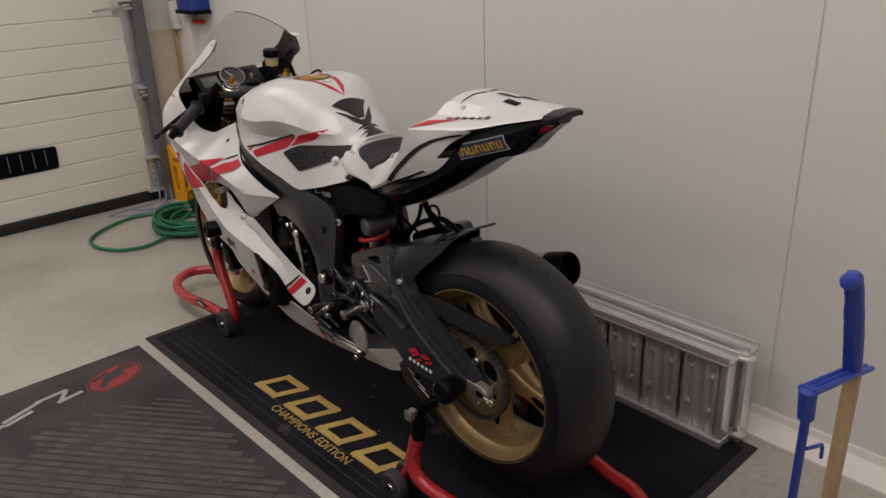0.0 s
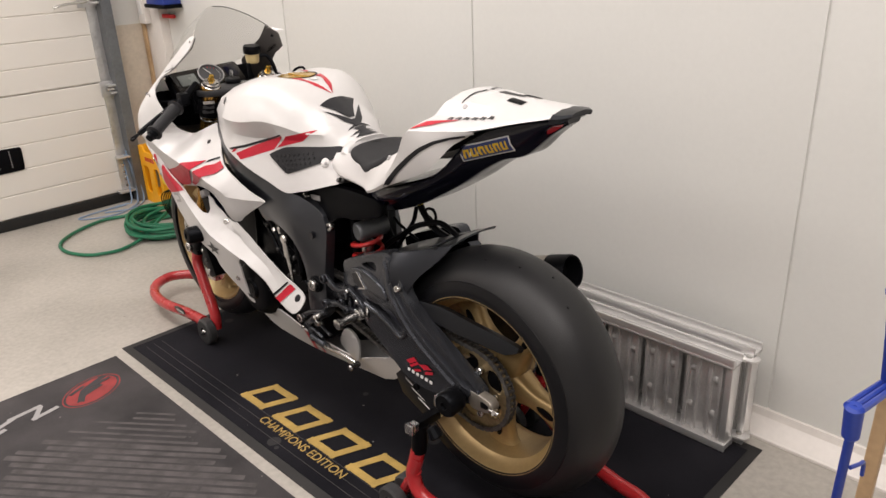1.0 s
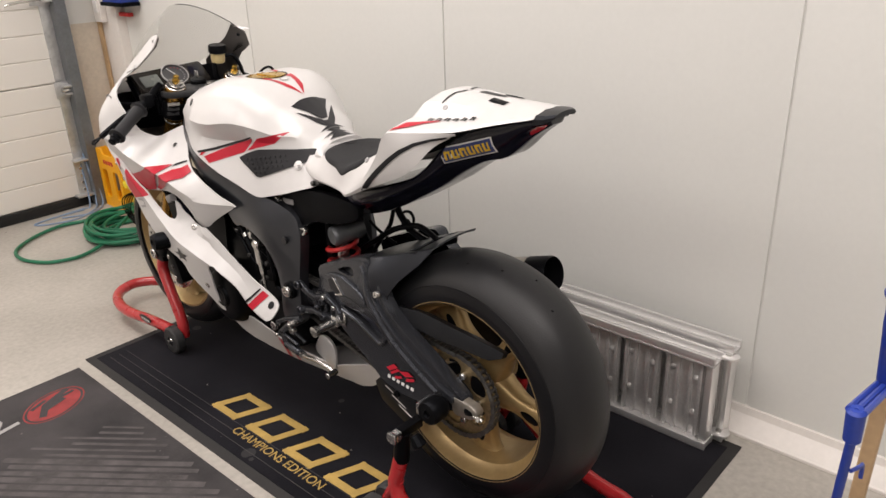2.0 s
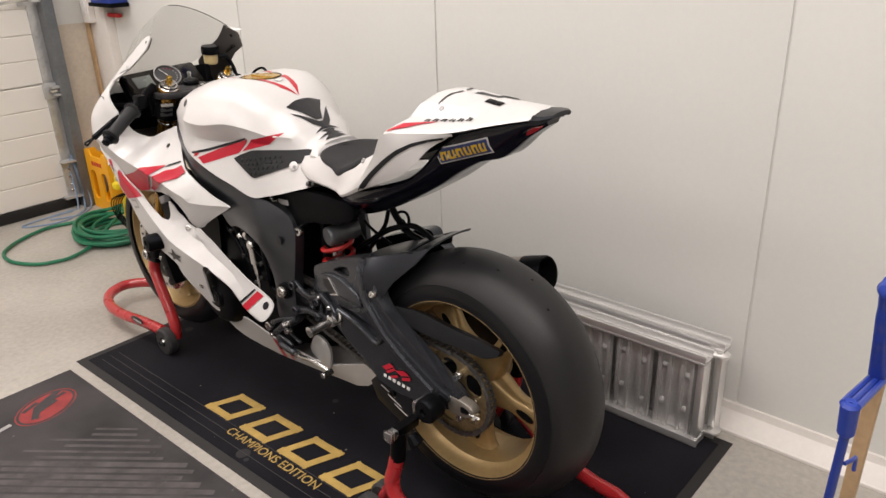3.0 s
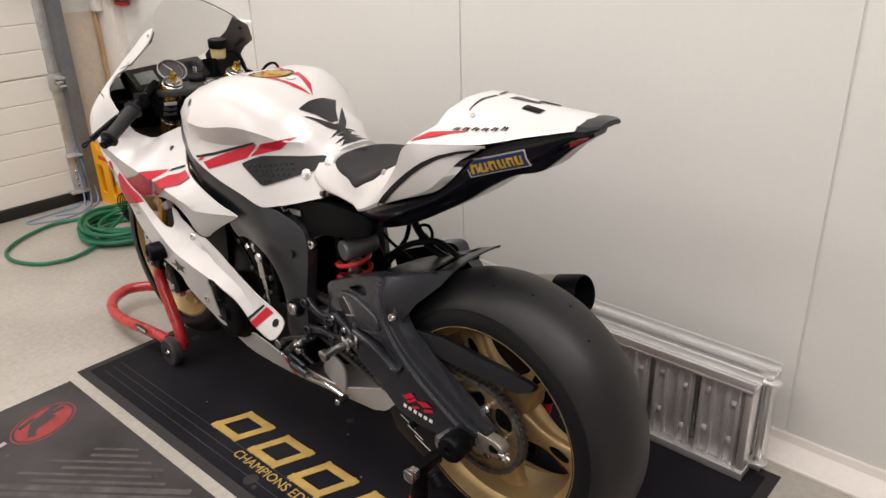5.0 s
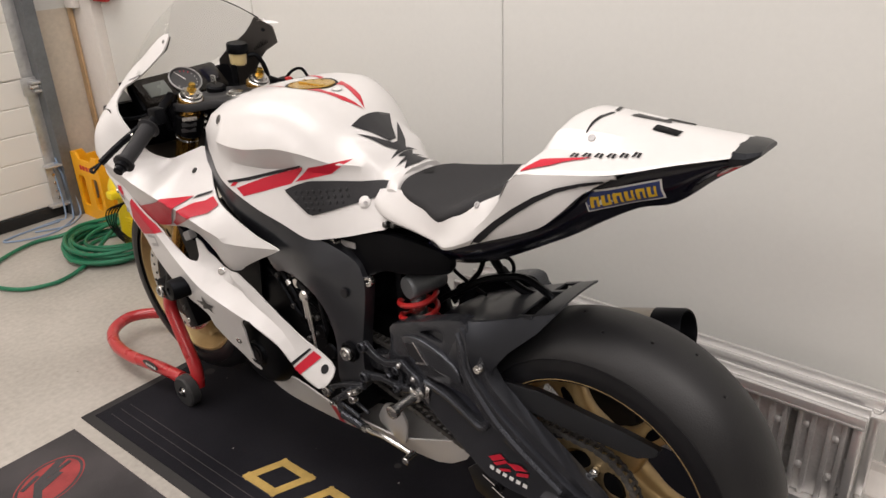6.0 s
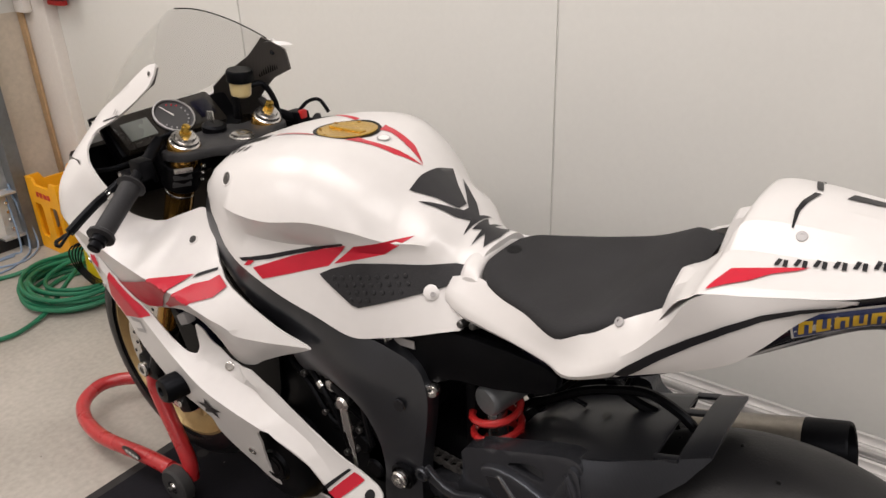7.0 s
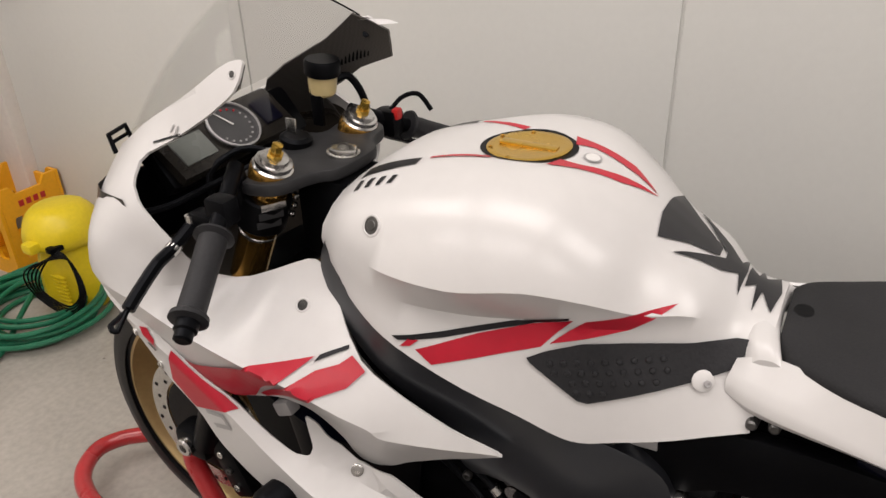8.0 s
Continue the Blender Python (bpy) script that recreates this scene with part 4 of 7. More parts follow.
for s in (-1, 1):
    bm = bmesh.new()
    lathe(bm, FA, (1, 0, 0), [(s * 0.062, 0.150), (s * 0.067, 0.150), (s * 0.067, 0.112), (s * 0.062, 0.112)], 48, closed=True)
    disc = part("brake_disc", bm, STEEL, front, "drilled steel brake disc")
    for k in range(30):
        a = 2 * math.pi * k / 30
        r = 0.122 + 0.009 * (k % 3)
        part("drill_hole", lathe(bmesh.new(), FA + Vector((s * 0.0672, r * math.cos(a), r * math.sin(a))), (s, 0, 0), [(0, 0.0045), (0.0006, 0.0045), (0.0006, 0)], 8), BLACK, disc)
    part("disc_carrier", lathe(bmesh.new(), FA, (1, 0, 0), [(s * 0.050, 0.03), (s * 0.060, 0.04), (s * 0.063, 0.108), (s * 0.066, 0.108), (s * 0.066, 0.03)], 30), DARK, front)
    cal = part("brake_caliper", boxes(((s * 0.085, 1.30, 0.36), (0.055, 0.055, 0.13), 0.012, Matrix.Rotation(radians(-24), 4, "X"))), BLACK, bike, "black brake caliper")
    part("fork_leg", rods(((s * 0.1, 1.362, 0.39), (s * 0.1, 1.30, 0.53), 0.028, 0.030, 18, 0.006)), BLACK, bike, "black fork bottom")
    for dz in (-0.035, 0.0, 0.035):
        part("caliper_bolt", bolt(bmesh.new(), (s * 0.112, 1.30 + 0.4 * dz, 0.36 + dz), (s, 0, 0), 0.0075, 0.006), STEEL if dz else BOLTD, cal)
    part("axle_nut", lathe(bmesh.new(), (s * 0.122, 1.39, 0.392), (s, 0, 0), [(0, 0.019), (0.010, 0.019), (0.013, 0.016), (0.013, 0.009), (0.004, 0.008), (0.004, 0)], 20), MACH, bike, "bright front axle nut")
    part("axle_clamp", boxes(((s * 0.098, 1.385, 0.392), (0.05, 0.075, 0.06), 0.014)), BLACK, bike)
    for p, q, r, m, lab in (((s * 0.1, 1.30, 0.53), (s * 0.1, 1.225, 0.70), 0.0215, FORKG, "gold fork stanchion"), ((s * 0.1, 1.225, 0.70), (s * 0.1, 1.098, 0.985), 0.027, FORKG, "gold fork tube")):
        part("fork_tube", rods((p, q, r, r, 24, 0.003)), m, bike, lab)

# rear axle, sprocket, chain
part("axle", rods(((-0.165, 0, 0.395), (0.165, 0, 0.395), 0.012)), STEEL, bike)
SX = -0.100
bm = bmesh.new()
N = 44
pts = []
for k in range(N):
    for f, r in ((0.0, 0.102), (0.25, 0.108), (0.5, 0.108), (0.75, 0.102)):
        a = 2 * math.pi * (k + f) / N
        pts.append((RA.y + r * math.cos(a), RA.z + r * math.sin(a)))
hol = [[(RA.y + (0.068 + 0.022 * math.sin(u)) * math.cos(t0 + 0.42 * math.cos(u)), RA.z + (0.068 + 0.022 * math.sin(u)) * math.sin(t0 + 0.42 * math.cos(u))) for u in (2 * math.pi * i / 14 for i in range(14))] for t0 in (2 * math.pi * j / 5 for j in range(5))]
part("rear_sprocket", shell(pts, hol, lambda u, w, d: (SX + d, u, w), 0.006), SPRKT, rear, "worn bronze-coloured rear sprocket")
for k in range(5):
    a = 2 * math.pi * (k + 0.5) / 5
    part("sprocket_nut", bolt(bmesh.new(), (SX - 0.002, RA.y + 0.062 * math.cos(a), RA.z + 0.062 * math.sin(a)), (-1, 0, 0), 0.009, 0.012), STEEL, rear)
part("sprocket_carrier", lathe(bmesh.new(), RA, (1, 0, 0), [(-0.118, 0.020), (-0.118, 0.036), (-0.100, 0.040), (-0.09, 0.072), (-0.08, 0.072)], 30), BLACK, rear)
chain = part("drive_chain", rods(((SX + 0.002, 0.60, 0.486), (SX + 0.004, 0.60, 0.486), 0.04)), CHAINM, bike, "dark steel drive chain")
FS = Vector((0, 0.60, 0.486))
rr, rf = 0.105, 0.050
path = []
d = FS - RA
L = math.hypot(d.y, d.z)
th = math.atan2(d.z, d.y)
off = math.acos((rr - rf) / L)
arc0, arc1 = th + off, th - off + 2 * math.pi
n1 = 40
for i in range(n1 + 1):
    a = arc0 + (arc1 - arc0) * i / n1
    path.append((RA.y + rr * math.cos(a), RA.z + rr * math.sin(a)))
for i in range(13):
    a = th - off + (2 * off) * i / 12
    path.append((FS.y + rf * math.cos(a), FS.z + rf * math.sin(a)))
seglen = [math.dist(path[i], path[(i + 1) % len(path)]) for i in range(len(path))]
total = sum(seglen)
pitch = total / round(total / 0.0159)


def along(s):
    s %= total
    for i, l in enumerate(seglen):
        if s <= l:
            p, q = path[i], path[(i + 1) % len(path)]
            return (p[0] + (q[0] - p[0]) * s / l, p[1] + (q[1] - p[1]) * s / l)
        s -= l
    return path[0]


def link_mesh(wide):
    bm = bmesh.new()
    for s in (-1, 1):
        x = s * wide
        o = [(0.0095 + 0.0065 * math.cos(t), 0.0065 * math.sin(t)) for t in (-1.57, -0.7, 0.0, 0.7, 1.57)] + [(0, 0.0046)] + [(-0.0095 - 0.0065 * math.cos(t), 0.0065 * math.sin(t)) for t in (1.57, 0.7, 0, -0.7, -1.57)] + [(0, -0.0046)]
        A = [bm.verts.new((x - 0.001, u, w)) for u, w in o]
        B = [bm.verts.new((x + 0.001, u, w)) for u, w in o]
        bm.faces.new(A)
        bm.faces.new(B[::-1])
        for i in range(len(o)):
            bm.faces.new((A[i], B[i], B[(i + 1) % len(o)], A[(i + 1) % len(o)]))
    for u in (-0.008, 0.008):
        rod(bm, (-wide - 0.0015, u, 0), (wide + 0.0015, u, 0), 0.0042, None, 8)
    bmesh.ops.recalc_face_normals(bm, faces=bm.faces)
    me = bpy.data.meshes.new("link")
    bm.to_mesh(me)
    bm.free()
    me.materials.append(CHAINM)
    return me


LINKS = (link_mesh(0.0075), link_mesh(0.0098))
for k in range(round(total / pitch)):
    a, b = along(k * pitch), along((k + 1) * pitch)
    ob = new("link", LINKS[k % 2])
    ob.parent = chain
    ob.matrix_basis = Matrix.Translation(Vector((SX + 0.003, (a[0] + b[0]) / 2, (a[1] + b[1]) / 2)) - bike.location) @ Matrix.Rotation(math.atan2(b[1] - a[1], b[0] - a[0]), 4, "X")

# swingarm
SWING = [(0.53, 0.512), (0.475, 0.524), (0.456, 0.540), (0.450, 0.570), (0.458, 0.604), (0.41, 0.628), (0.35, 0.652), (0.294, 0.674), (0.262, 0.684), (0.244, 0.680), (0.238, 0.655), (0.205, 0.635), (0.184, 0.585), (0.127, 0.545), (0.045, 0.492), (-0.03, 0.438), (-0.055, 0.424), (-0.056, 0.400), (-0.01, 0.380), (0.06, 0.372), (0.13, 0.372), (0.189, 0.385), (0.24, 0.418), (0.309, 0.452), (0.352, 0.472), (0.40, 0.500), (0.46, 0.485), (0.53, 0.475)]
TRI = [(0.372, 0.622), (0.330, 0.642), (0.304, 0.644), (0.298, 0.624), (0.330, 0.620)]
PILL = [(0.349, 0.536), (0.303, 0.538), (0.258, 0.540), (0.230, 0.540), (0.200, 0.519), (0.187, 0.503), (0.196, 0.492), (0.236, 0.506), (0.280, 0.523), (0.330, 0.528)]
sx = surface([(0.53, 0.5, 0.125), (0.4, 0.55, 0.140), (0.26, 0.69, 0.135), (0.26, 0.45, 0.160), (0.15, 0.5, 0.158), (0.0, 0.42, 0.150), (0.18, 0.38, 0.166), (-0.05, 0.42, 0.15), (0.22, 0.63, 0.146)])
swing = part("swingarm", panel(soften(SWING, 1), sx, 0.034, holes=[soften(TRI, 1), soften(PILL, 2)], step=0.014, bevel=0.004), SATIN, bike, "satin black braced swingarm")
part("swingarm", mirrored(panel(soften(SWING, 2), sx, 0.035)), SATIN, bike)
part("swingarm_bridge", boxes(((0, 0.36, 0.545), (0.25, 0.10, 0.09), 0.02)), SATIN, bike)
st = tree_of(swing)
part("recess", panel(soften([(0.37, 0.545), (0.30, 0.55), (0.22, 0.55), (0.175, 0.51), (0.19, 0.48), (0.34, 0.515)], 1), lambda y, z: sx(y, z) - 0.014, 0.008), GLOSSB, swing, "glossy sunken channel")
part("recess", panel(soften([(0.38, 0.61), (0.33, 0.652), (0.29, 0.652), (0.285, 0.61)], 1), lambda y, z: sx(y, z) - 0.022, 0.006), BLACK, swing)
part("brace", panel(soften([(0.413, 0.600), (0.385, 0.612), (0.345, 0.615), (0.290, 0.604), (0.257, 0.592), (0.240, 0.566), (0.258, 0.556), (0.314, 0.567), (0.349, 0.562), (0.375, 0.562), (0.402, 0.577)], 1), lambda y, z: sx(y, z) + 0.009, 0.012, step=0.014, bevel=0.005), SATIN, swing, "raised brace bar")
part("descending_arm", panel(soften([(0.262, 0.676), (0.246, 0.672), (0.236, 0.645), (0.224, 0.600), (0.172, 0.548), (0.10, 0.497), (0.0, 0.430), (-0.03, 0.425), (-0.03, 0.408), (0.01, 0.398), (0.12, 0.468), (0.19, 0.522), (0.245, 0.575), (0.262, 0.640)], 1), lambda y, z: sx(y, z) + 0.007, 0.010, step=0.014, bevel=0.005), SATIN, swing, "raised descending arm")
part("ridge", pipes(([(-sx(y, z) - 0.0075, y, z) for y, z in ((0.262, 0.664), (0.246, 0.638), (0.230, 0.590), (0.180, 0.535), (0.12, 0.487), (0.02, 0.420))], 0.0060, 10, 6)), SATIN, swing)
part("ridge", pipes(([(-sx(y, z) - 0.0015, y, z) for y, z in ((0.345, 0.522), (0.29, 0.516), (0.240, 0.500), (0.200, 0.484), (0.182, 0.494), (0.180, 0.508))], 0.0058, 10, 6)), SATIN, swing)
for q, m in (([(0.398, 0.592), (0.372, 0.600), (0.338, 0.572), (0.352, 0.566), (0.382, 0.570)], BLACKD), ([(0.376, 0.603), (0.371, 0.603), (0.333, 0.572), (0.336, 0.570)], MACH), ([(0.336, 0.573), (0.330, 0.570), (0.362, 0.560), (0.364, 0.563)], MACH)):
    part("pocket", panel(q, lambda y, z: sx(y, z) + (0.0105 if m is BLACKD else 0.0115), 0.002), m, swing)
part("name_plate", decal([(0.363, 0.507), (0.350, 0.519), (0.330, 0.512), (0.331, 0.476), (0.351, 0.485)], st, off=0.003), MACH, swing, "small metal plate")
for seg in ([(0.176, 0.430), (0.150, 0.447), (0.138, 0.441), (0.164, 0.424)], [(0.164, 0.421), (0.158, 0.417), (0.132, 0.434), (0.138, 0.438)], [(0.134, 0.433), (0.108, 0.440), (0.090, 0.432), (0.116, 0.424)], [(0.112, 0.421), (0.088, 0.428), (0.088, 0.420), (0.114, 0.412)], [(0.150, 0.414), (0.128, 0.422), (0.124, 0.417), (0.146, 0.409)]):
    part("print_block", decal(seg, st, off=0.003, step=0.006), RED, swing)
for k in range(6):
    y, z = 0.170 - 0.0145 * k, 0.4135 - 0.0020 * k
    part("print_bar", decal([(y, z), (y - 0.009, z - 0.0015), (y - 0.007, z - 0.0105), (y + 0.002, z - 0.009)], st, off=0.003, step=0.006), WPRINT, swing)
part("swingarm_screw", bolt(bmesh.new(), (-0.152, 0.203, 0.610), (-1, 0.1, 0.3), 0.009, 0.01), STEEL, bike)
for s in (-1, 1):
    part("axle_block", plate(soften([(-0.02, 0.424), (-0.040, 0.424), (-0.080, 0.420), (-0.096, 0.408), (-0.094, 0.392), (-0.070, 0.380), (-0.02, 0.376)], 1), s * 0.125, s * 0.152, 0.004), TITAN, bike, "machined aluminium chain adjuster")
part("block_slot", plate(soften([(-0.060, 0.412), (-0.085, 0.406), (-0.082, 0.396), (-0.060, 0.392)], 1), -0.1535, -0.151, 0.0005), DARK, bike)
part("adjuster_bolt", rods(((-0.148, -0.085, 0.396), (-0.148, -0.112, 0.394), 0.006), ((-0.148, -0.098, 0.395), (-0.148, -0.106, 0.3945), 0.011, None, 6)), STEEL, bike)
part("axle_slider", lathe(bmesh.new(), (-0.160, -0.004, 0.402), (-1, 0, 0), [(0, 0.018), (0.008, 0.026), (0.02, 0.030), (0.05, 0.030), (0.056, 0.026), (0.056, 0.010), (0.05, 0.008), (0.05, 0)], 24), BLACK, bike, "black nylon axle slider")
gd_ = part("sprocket_guard", plate([(0.205, 0.392), (0.190, 0.388), (0.10, 0.360), (0.086, 0.325), (0.098, 0.300), (0.132, 0.273), (0.151, 0.281), (0.219, 0.311), (0.24, 0.356)], -0.150, -0.144, 0.002), CARBON, bike, "black carbon chain guide")
for k in range(3):
    part("pale_line", boxes(((-0.1505, 0.178 - 0.022 * k, 0.350 - 0.019 * k), (0.001, 0.050, 0.0018), 0, Matrix.Rotation(radians(22), 4, "X"))), WPRINT, gd_)
part("guide_screw", bolt(bmesh.new(), (-0.150, 0.160, 0.352), (-1, 0, 0), 0.010, 0.006), DARK, bike)

# chain guard and rear hugger
cg = [(0.19, 0.574), (0.10, 0.578), (0.008, 0.566), (-0.07, 0.560), (-0.130, 0.551), (-0.126, 0.538), (-0.095, 0.526), (0.0, 0.529), (0.06, 0.532), (0.167, 0.544)]
part("chain_guard", panel(soften(cg, 1, 0.12), surface([(0.19, 0.574, 0.118), (0.0, 0.566, 0.104), (-0.13, 0.551, 0.098), (0.17, 0.538, 0.128), (0.0, 0.52, 0.118), (-0.1, 0.522, 0.112)]), 0.022, bevel=0.005), CARBON, bike, "black carbon chain guard")
hx = surface([(0.246, 0.684, 0.126), (0.238, 0.66, 0.146), (0.205, 0.632, 0.146), (0.19, 0.590, 0.140), (0.156, 0.709, 0.100), (0.161, 0.645, 0.124), (0.122, 0.684, 0.106), (0.090, 0.731, 0.079), (0.30, 0.660, 0.121), (0.34, 0.62, 0.125)])
hside = panel([(0.40, 0.590), (0.38, 0.617), (0.32, 0.654), (0.246, 0.684), (0.156, 0.709), (0.092, 0.7315), (0.090, 0.727), (0.114, 0.692), (0.161, 0.645), (0.186, 0.606), (0.190, 0.575), (0.22, 0.560), (0.30, 0.57)], hx, 0.004, step=0.018)
part("hugger_side", hside, HUGM, bike, "matt black carbon rear hugger side")


def hugger_deck(stations):
    """A nearly flat deck across the tyre: each station is y, then height and half-width on either side."""
    rings = [[Vector((-wl, y, zl)), Vector((-wl * 0.55, y, zl * 0.6 + zr * 0.4 + 0.004)), Vector((0, y, (zl + zr) / 2 + 0.006)), Vector((wr * 0.6, y, zl * 0.3 + zr * 0.7 + 0.004)), Vector((wr, y, zr)), Vector((wr + 0.006, y + 0.006, zr - (0.03 if y > 0.13 else 0.008)))] for y, zl, wl, zr, wr in stations]
    bm = loft(rings, 3, 3, mirror=False, cap=False)
    bmesh.ops.solidify(bm, geom=bm.faces[:], thickness=0.004)
    return bm


hugger = part("hugger", hugger_deck([(0.42, 0.580, 0.085, 0.565, 0.09), (0.38, 0.618, 0.112, 0.600, 0.098), (0.32, 0.655, 0.118, 0.631, 0.100), (0.246, 0.685, 0.125, 0.664, 0.094), (0.160, 0.709, 0.101, 0.703, 0.084)]), HUGM, bike, "matt black carbon rear hugger")
part("hugger_lip", hugger_deck([(0.130, 0.7185, 0.092, 0.7165, 0.079), (0.110, 0.725, 0.086, 0.726, 0.075), (0.090, 0.7315, 0.0795, 0.7355, 0.072)]), HUGM, hugger, "flat rear lip behind an open slot")
for x, z in ((-0.091, 0.7120), (0.077, 0.7090), (0.02, 0.7150)):
    part("slot_web", boxes(((x, 0.145, z), (0.012, 0.036, 0.005), 0.001, Matrix.Rotation(radians(-18), 4, "X"))), HUGM, hugger)
thg = tree_of(hugger)
part("drain_hole", decal(oval(-0.006, 0.268, 0.011, 0.007, 0.3, 16), thg, axis="z", off=0.0012, step=0.006), BLACKD, hugger)

# frame beams
FRAME = [(0.993, 0.905), (0.965, 0.862), (0.90, 0.800), (0.840, 0.755), (0.800, 0.700), (0.775, 0.648), (0.742, 0.662), (0.697, 0.660), (0.650, 0.641), (0.627, 0.614), (0.608, 0.564), (0.600, 0.512), (0.605, 0.463), (0.604, 0.42), (0.571, 0.390), (0.530, 0.42), (0.524, 0.455), (0.527, 0.532), (0.518, 0.624), (0.520, 0.673), (0.535, 0.715), (0.565, 0.738), (0.615, 0.758), (0.680, 0.770), (0.746, 0.805), (0.841, 0.870), (0.885, 0.908), (0.971, 0.955)]
fx = surface([(0.98, 0.92, 0.152), (0.885, 0.86, 0.184), (0.83, 0.81, 0.184), (0.74, 0.80, 0.164), (0.73, 0.735, 0.172), (0.61, 0.75, 0.143), (0.62, 0.70, 0.165), (0.55, 0.70, 0.132), (0.53, 0.6, 0.140), (0.57, 0.6, 0.150), (0.56, 0.46, 0.150), (0.885, 0.905, 0.178), (0.775, 0.65, 0.160), (0.70, 0.66, 0.166), (0.605, 0.56, 0.153), (0.60, 0.45, 0.152)])
part("frame_cover", panel(soften(FRAME, 2), fx, 0.03, bevel=0.006), FRAMEM, bike, "carbon-look black frame beam cover")
part("frame_cover", mirrored(panel(soften(FRAME, 2), fx, 0.03, bevel=0.006)), FRAMEM, bike)
part("frame_spar", boxes(((0, 0.80, 0.83), (0.26, 0.30, 0.07), 0.02, Matrix.Rotation(radians(28), 4, "X"))), BLACK, bike)
part("frame_hole", lathe(bmesh.new(), (-0.148, 0.562, 0.655), (-1, 0, 0), [(0, 0.0105), (0.0035, 0.0105), (0.0035, 0)], 16), BLACKD, bike)
for p, d, r in (((-0.108, 0.521, 0.681), (-1, -0.2, 0.1), 0.012), ((-0.155, 0.560, 0.512), (-1, 0, 0), 0.016), ((-0.118, 0.605, 0.752), (-1, 0, 0.2), 0.009), ((-0.16, 0.548, 0.40), (-1, 0, 0), 0.01)):
    part("frame_bolt", bolt(bmesh.new(), p, d, r, 0.014), STEEL, bike)
part("pivot_ring", lathe(bmesh.new(), (-0.148, 0.560, 0.512), (-1, 0, 0), [(0, 0.024), (0.008, 0.024), (0.010, 0.020), (0.006, 0.017), (0.006, 0)], 24), BLACK, bike)

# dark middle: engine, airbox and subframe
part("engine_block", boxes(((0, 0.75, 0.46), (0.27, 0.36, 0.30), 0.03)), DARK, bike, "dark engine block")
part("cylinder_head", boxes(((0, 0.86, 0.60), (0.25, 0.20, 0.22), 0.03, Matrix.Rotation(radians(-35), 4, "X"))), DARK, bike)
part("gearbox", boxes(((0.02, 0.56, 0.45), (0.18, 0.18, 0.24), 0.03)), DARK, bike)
part("generator_cover", lathe(bmesh.new(), (-0.135, 0.842, 0.424), (-1, 0, 0), [(0, 0.095), (0.03, 0.093), (0.052, 0.080), (0.058, 0.070), (0.060, 0.034), (0.066, 0.030), (0.066, 0)], 32), BLACK, bike, "black round generator cover")
part("cover_badge", lathe(bmesh.new(), (-0.201, 0.842, 0.424), (-1, 0, 0), [(0, 0.026), (0.003, 0.026), (0.003, 0.020), (0.001, 0.020), (0.001, 0.014), (0.003, 0.014), (0.003, 0)], 24), DARK, bike)
part("sprocket_cover", boxes(((-0.115, 0.62, 0.50), (0.04, 0.10, 0.13), 0.015)), BLACK, bike)
part("airbox", boxes(((0, 0.66, 0.69), (0.20, 0.26, 0.14), 0.02)), BLACK, bike)
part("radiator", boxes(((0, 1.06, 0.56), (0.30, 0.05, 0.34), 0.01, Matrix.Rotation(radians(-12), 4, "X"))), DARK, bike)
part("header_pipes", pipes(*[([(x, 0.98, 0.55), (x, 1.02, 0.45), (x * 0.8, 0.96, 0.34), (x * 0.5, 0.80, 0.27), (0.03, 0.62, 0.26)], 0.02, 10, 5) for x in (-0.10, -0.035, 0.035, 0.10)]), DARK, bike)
SUB = [(0.62, 0.772), (0.50, 0.80), (0.40, 0.805), (0.30, 0.80), (0.30, 0.76), (0.345, 0.742), (0.42, 0.722), (0.48, 0.715), (0.52, 0.69), (0.56, 0.70), (0.60, 0.74)]
part("side_cover", plate(SUB, -0.112, -0.09, 0.006, soft=1), BLACK, bike, "black side cover under the seat")
part("side_cover", plate(SUB, 0.09, 0.112, 0.006, soft=1), BLACK, bike)
part("battery_box", boxes(((0, 0.46, 0.785), (0.14, 0.24, 0.07), 0.02)), BLACK, bike)
part("warning_label", boxes(((-0.1140, 0.574, 0.752), (0.003, 0.042, 0.014), 0.001, Matrix.Rotation(radians(-4), 4, "X"))), GREYD, bike, "small grey label")
part("inner_guard", boxes(((0, 0.475, 0.62), (0.15, 0.02, 0.22), 0.008)), BLACK, bike)
for y, z in ((0.462, 0.820), (0.440, 0.824)):
    part("fuel_joint", rods(((-0.095, y, z), (-0.118, y, z + 0.004), 0.008, 0.006, 12, 0.002)), BOLTD, bike)

# shock with red spring and reservoir
bm = bmesh.new()
A, B = Vector((-0.06, 0.424, 0.540)), Vector((-0.06, 0.436, 0.668))
ax = (B - A).normalized()
_, u, w = axis_frame(ax)
pts = [A + (B - A) * (i / 60) + (u * math.cos(2 * math.pi * i / 15) + w * math.sin(2 * math.pi * i / 15)) * 0.040 for i in range(61)]
part("spring", pipe(bm, pts, 0.0062, 8, 1, smooth=False), REDSP, bike, "red coil spring")
part("damper", rods((A, B, 0.018), (A - ax * 0.04, A, 0.012)), STEEL, bike)
part("shock_reservoir", lathe(bmesh.new(), (-0.092, 0.434, 0.680), (1.0, -0.22, 0.06), [(0, 0), (0, 0.022), (0.004, 0.0255), (0.010, 0.0265), (0.080, 0.0265), (0.088, 0.024), (0.088, 0)], 24), TRACKM, bike, "dark grey shock reservoir")
part("shock_mount", boxes(((-0.04, 0.45, 0.715), (0.04, 0.05, 0.03), 0.006)), STEEL, bike)
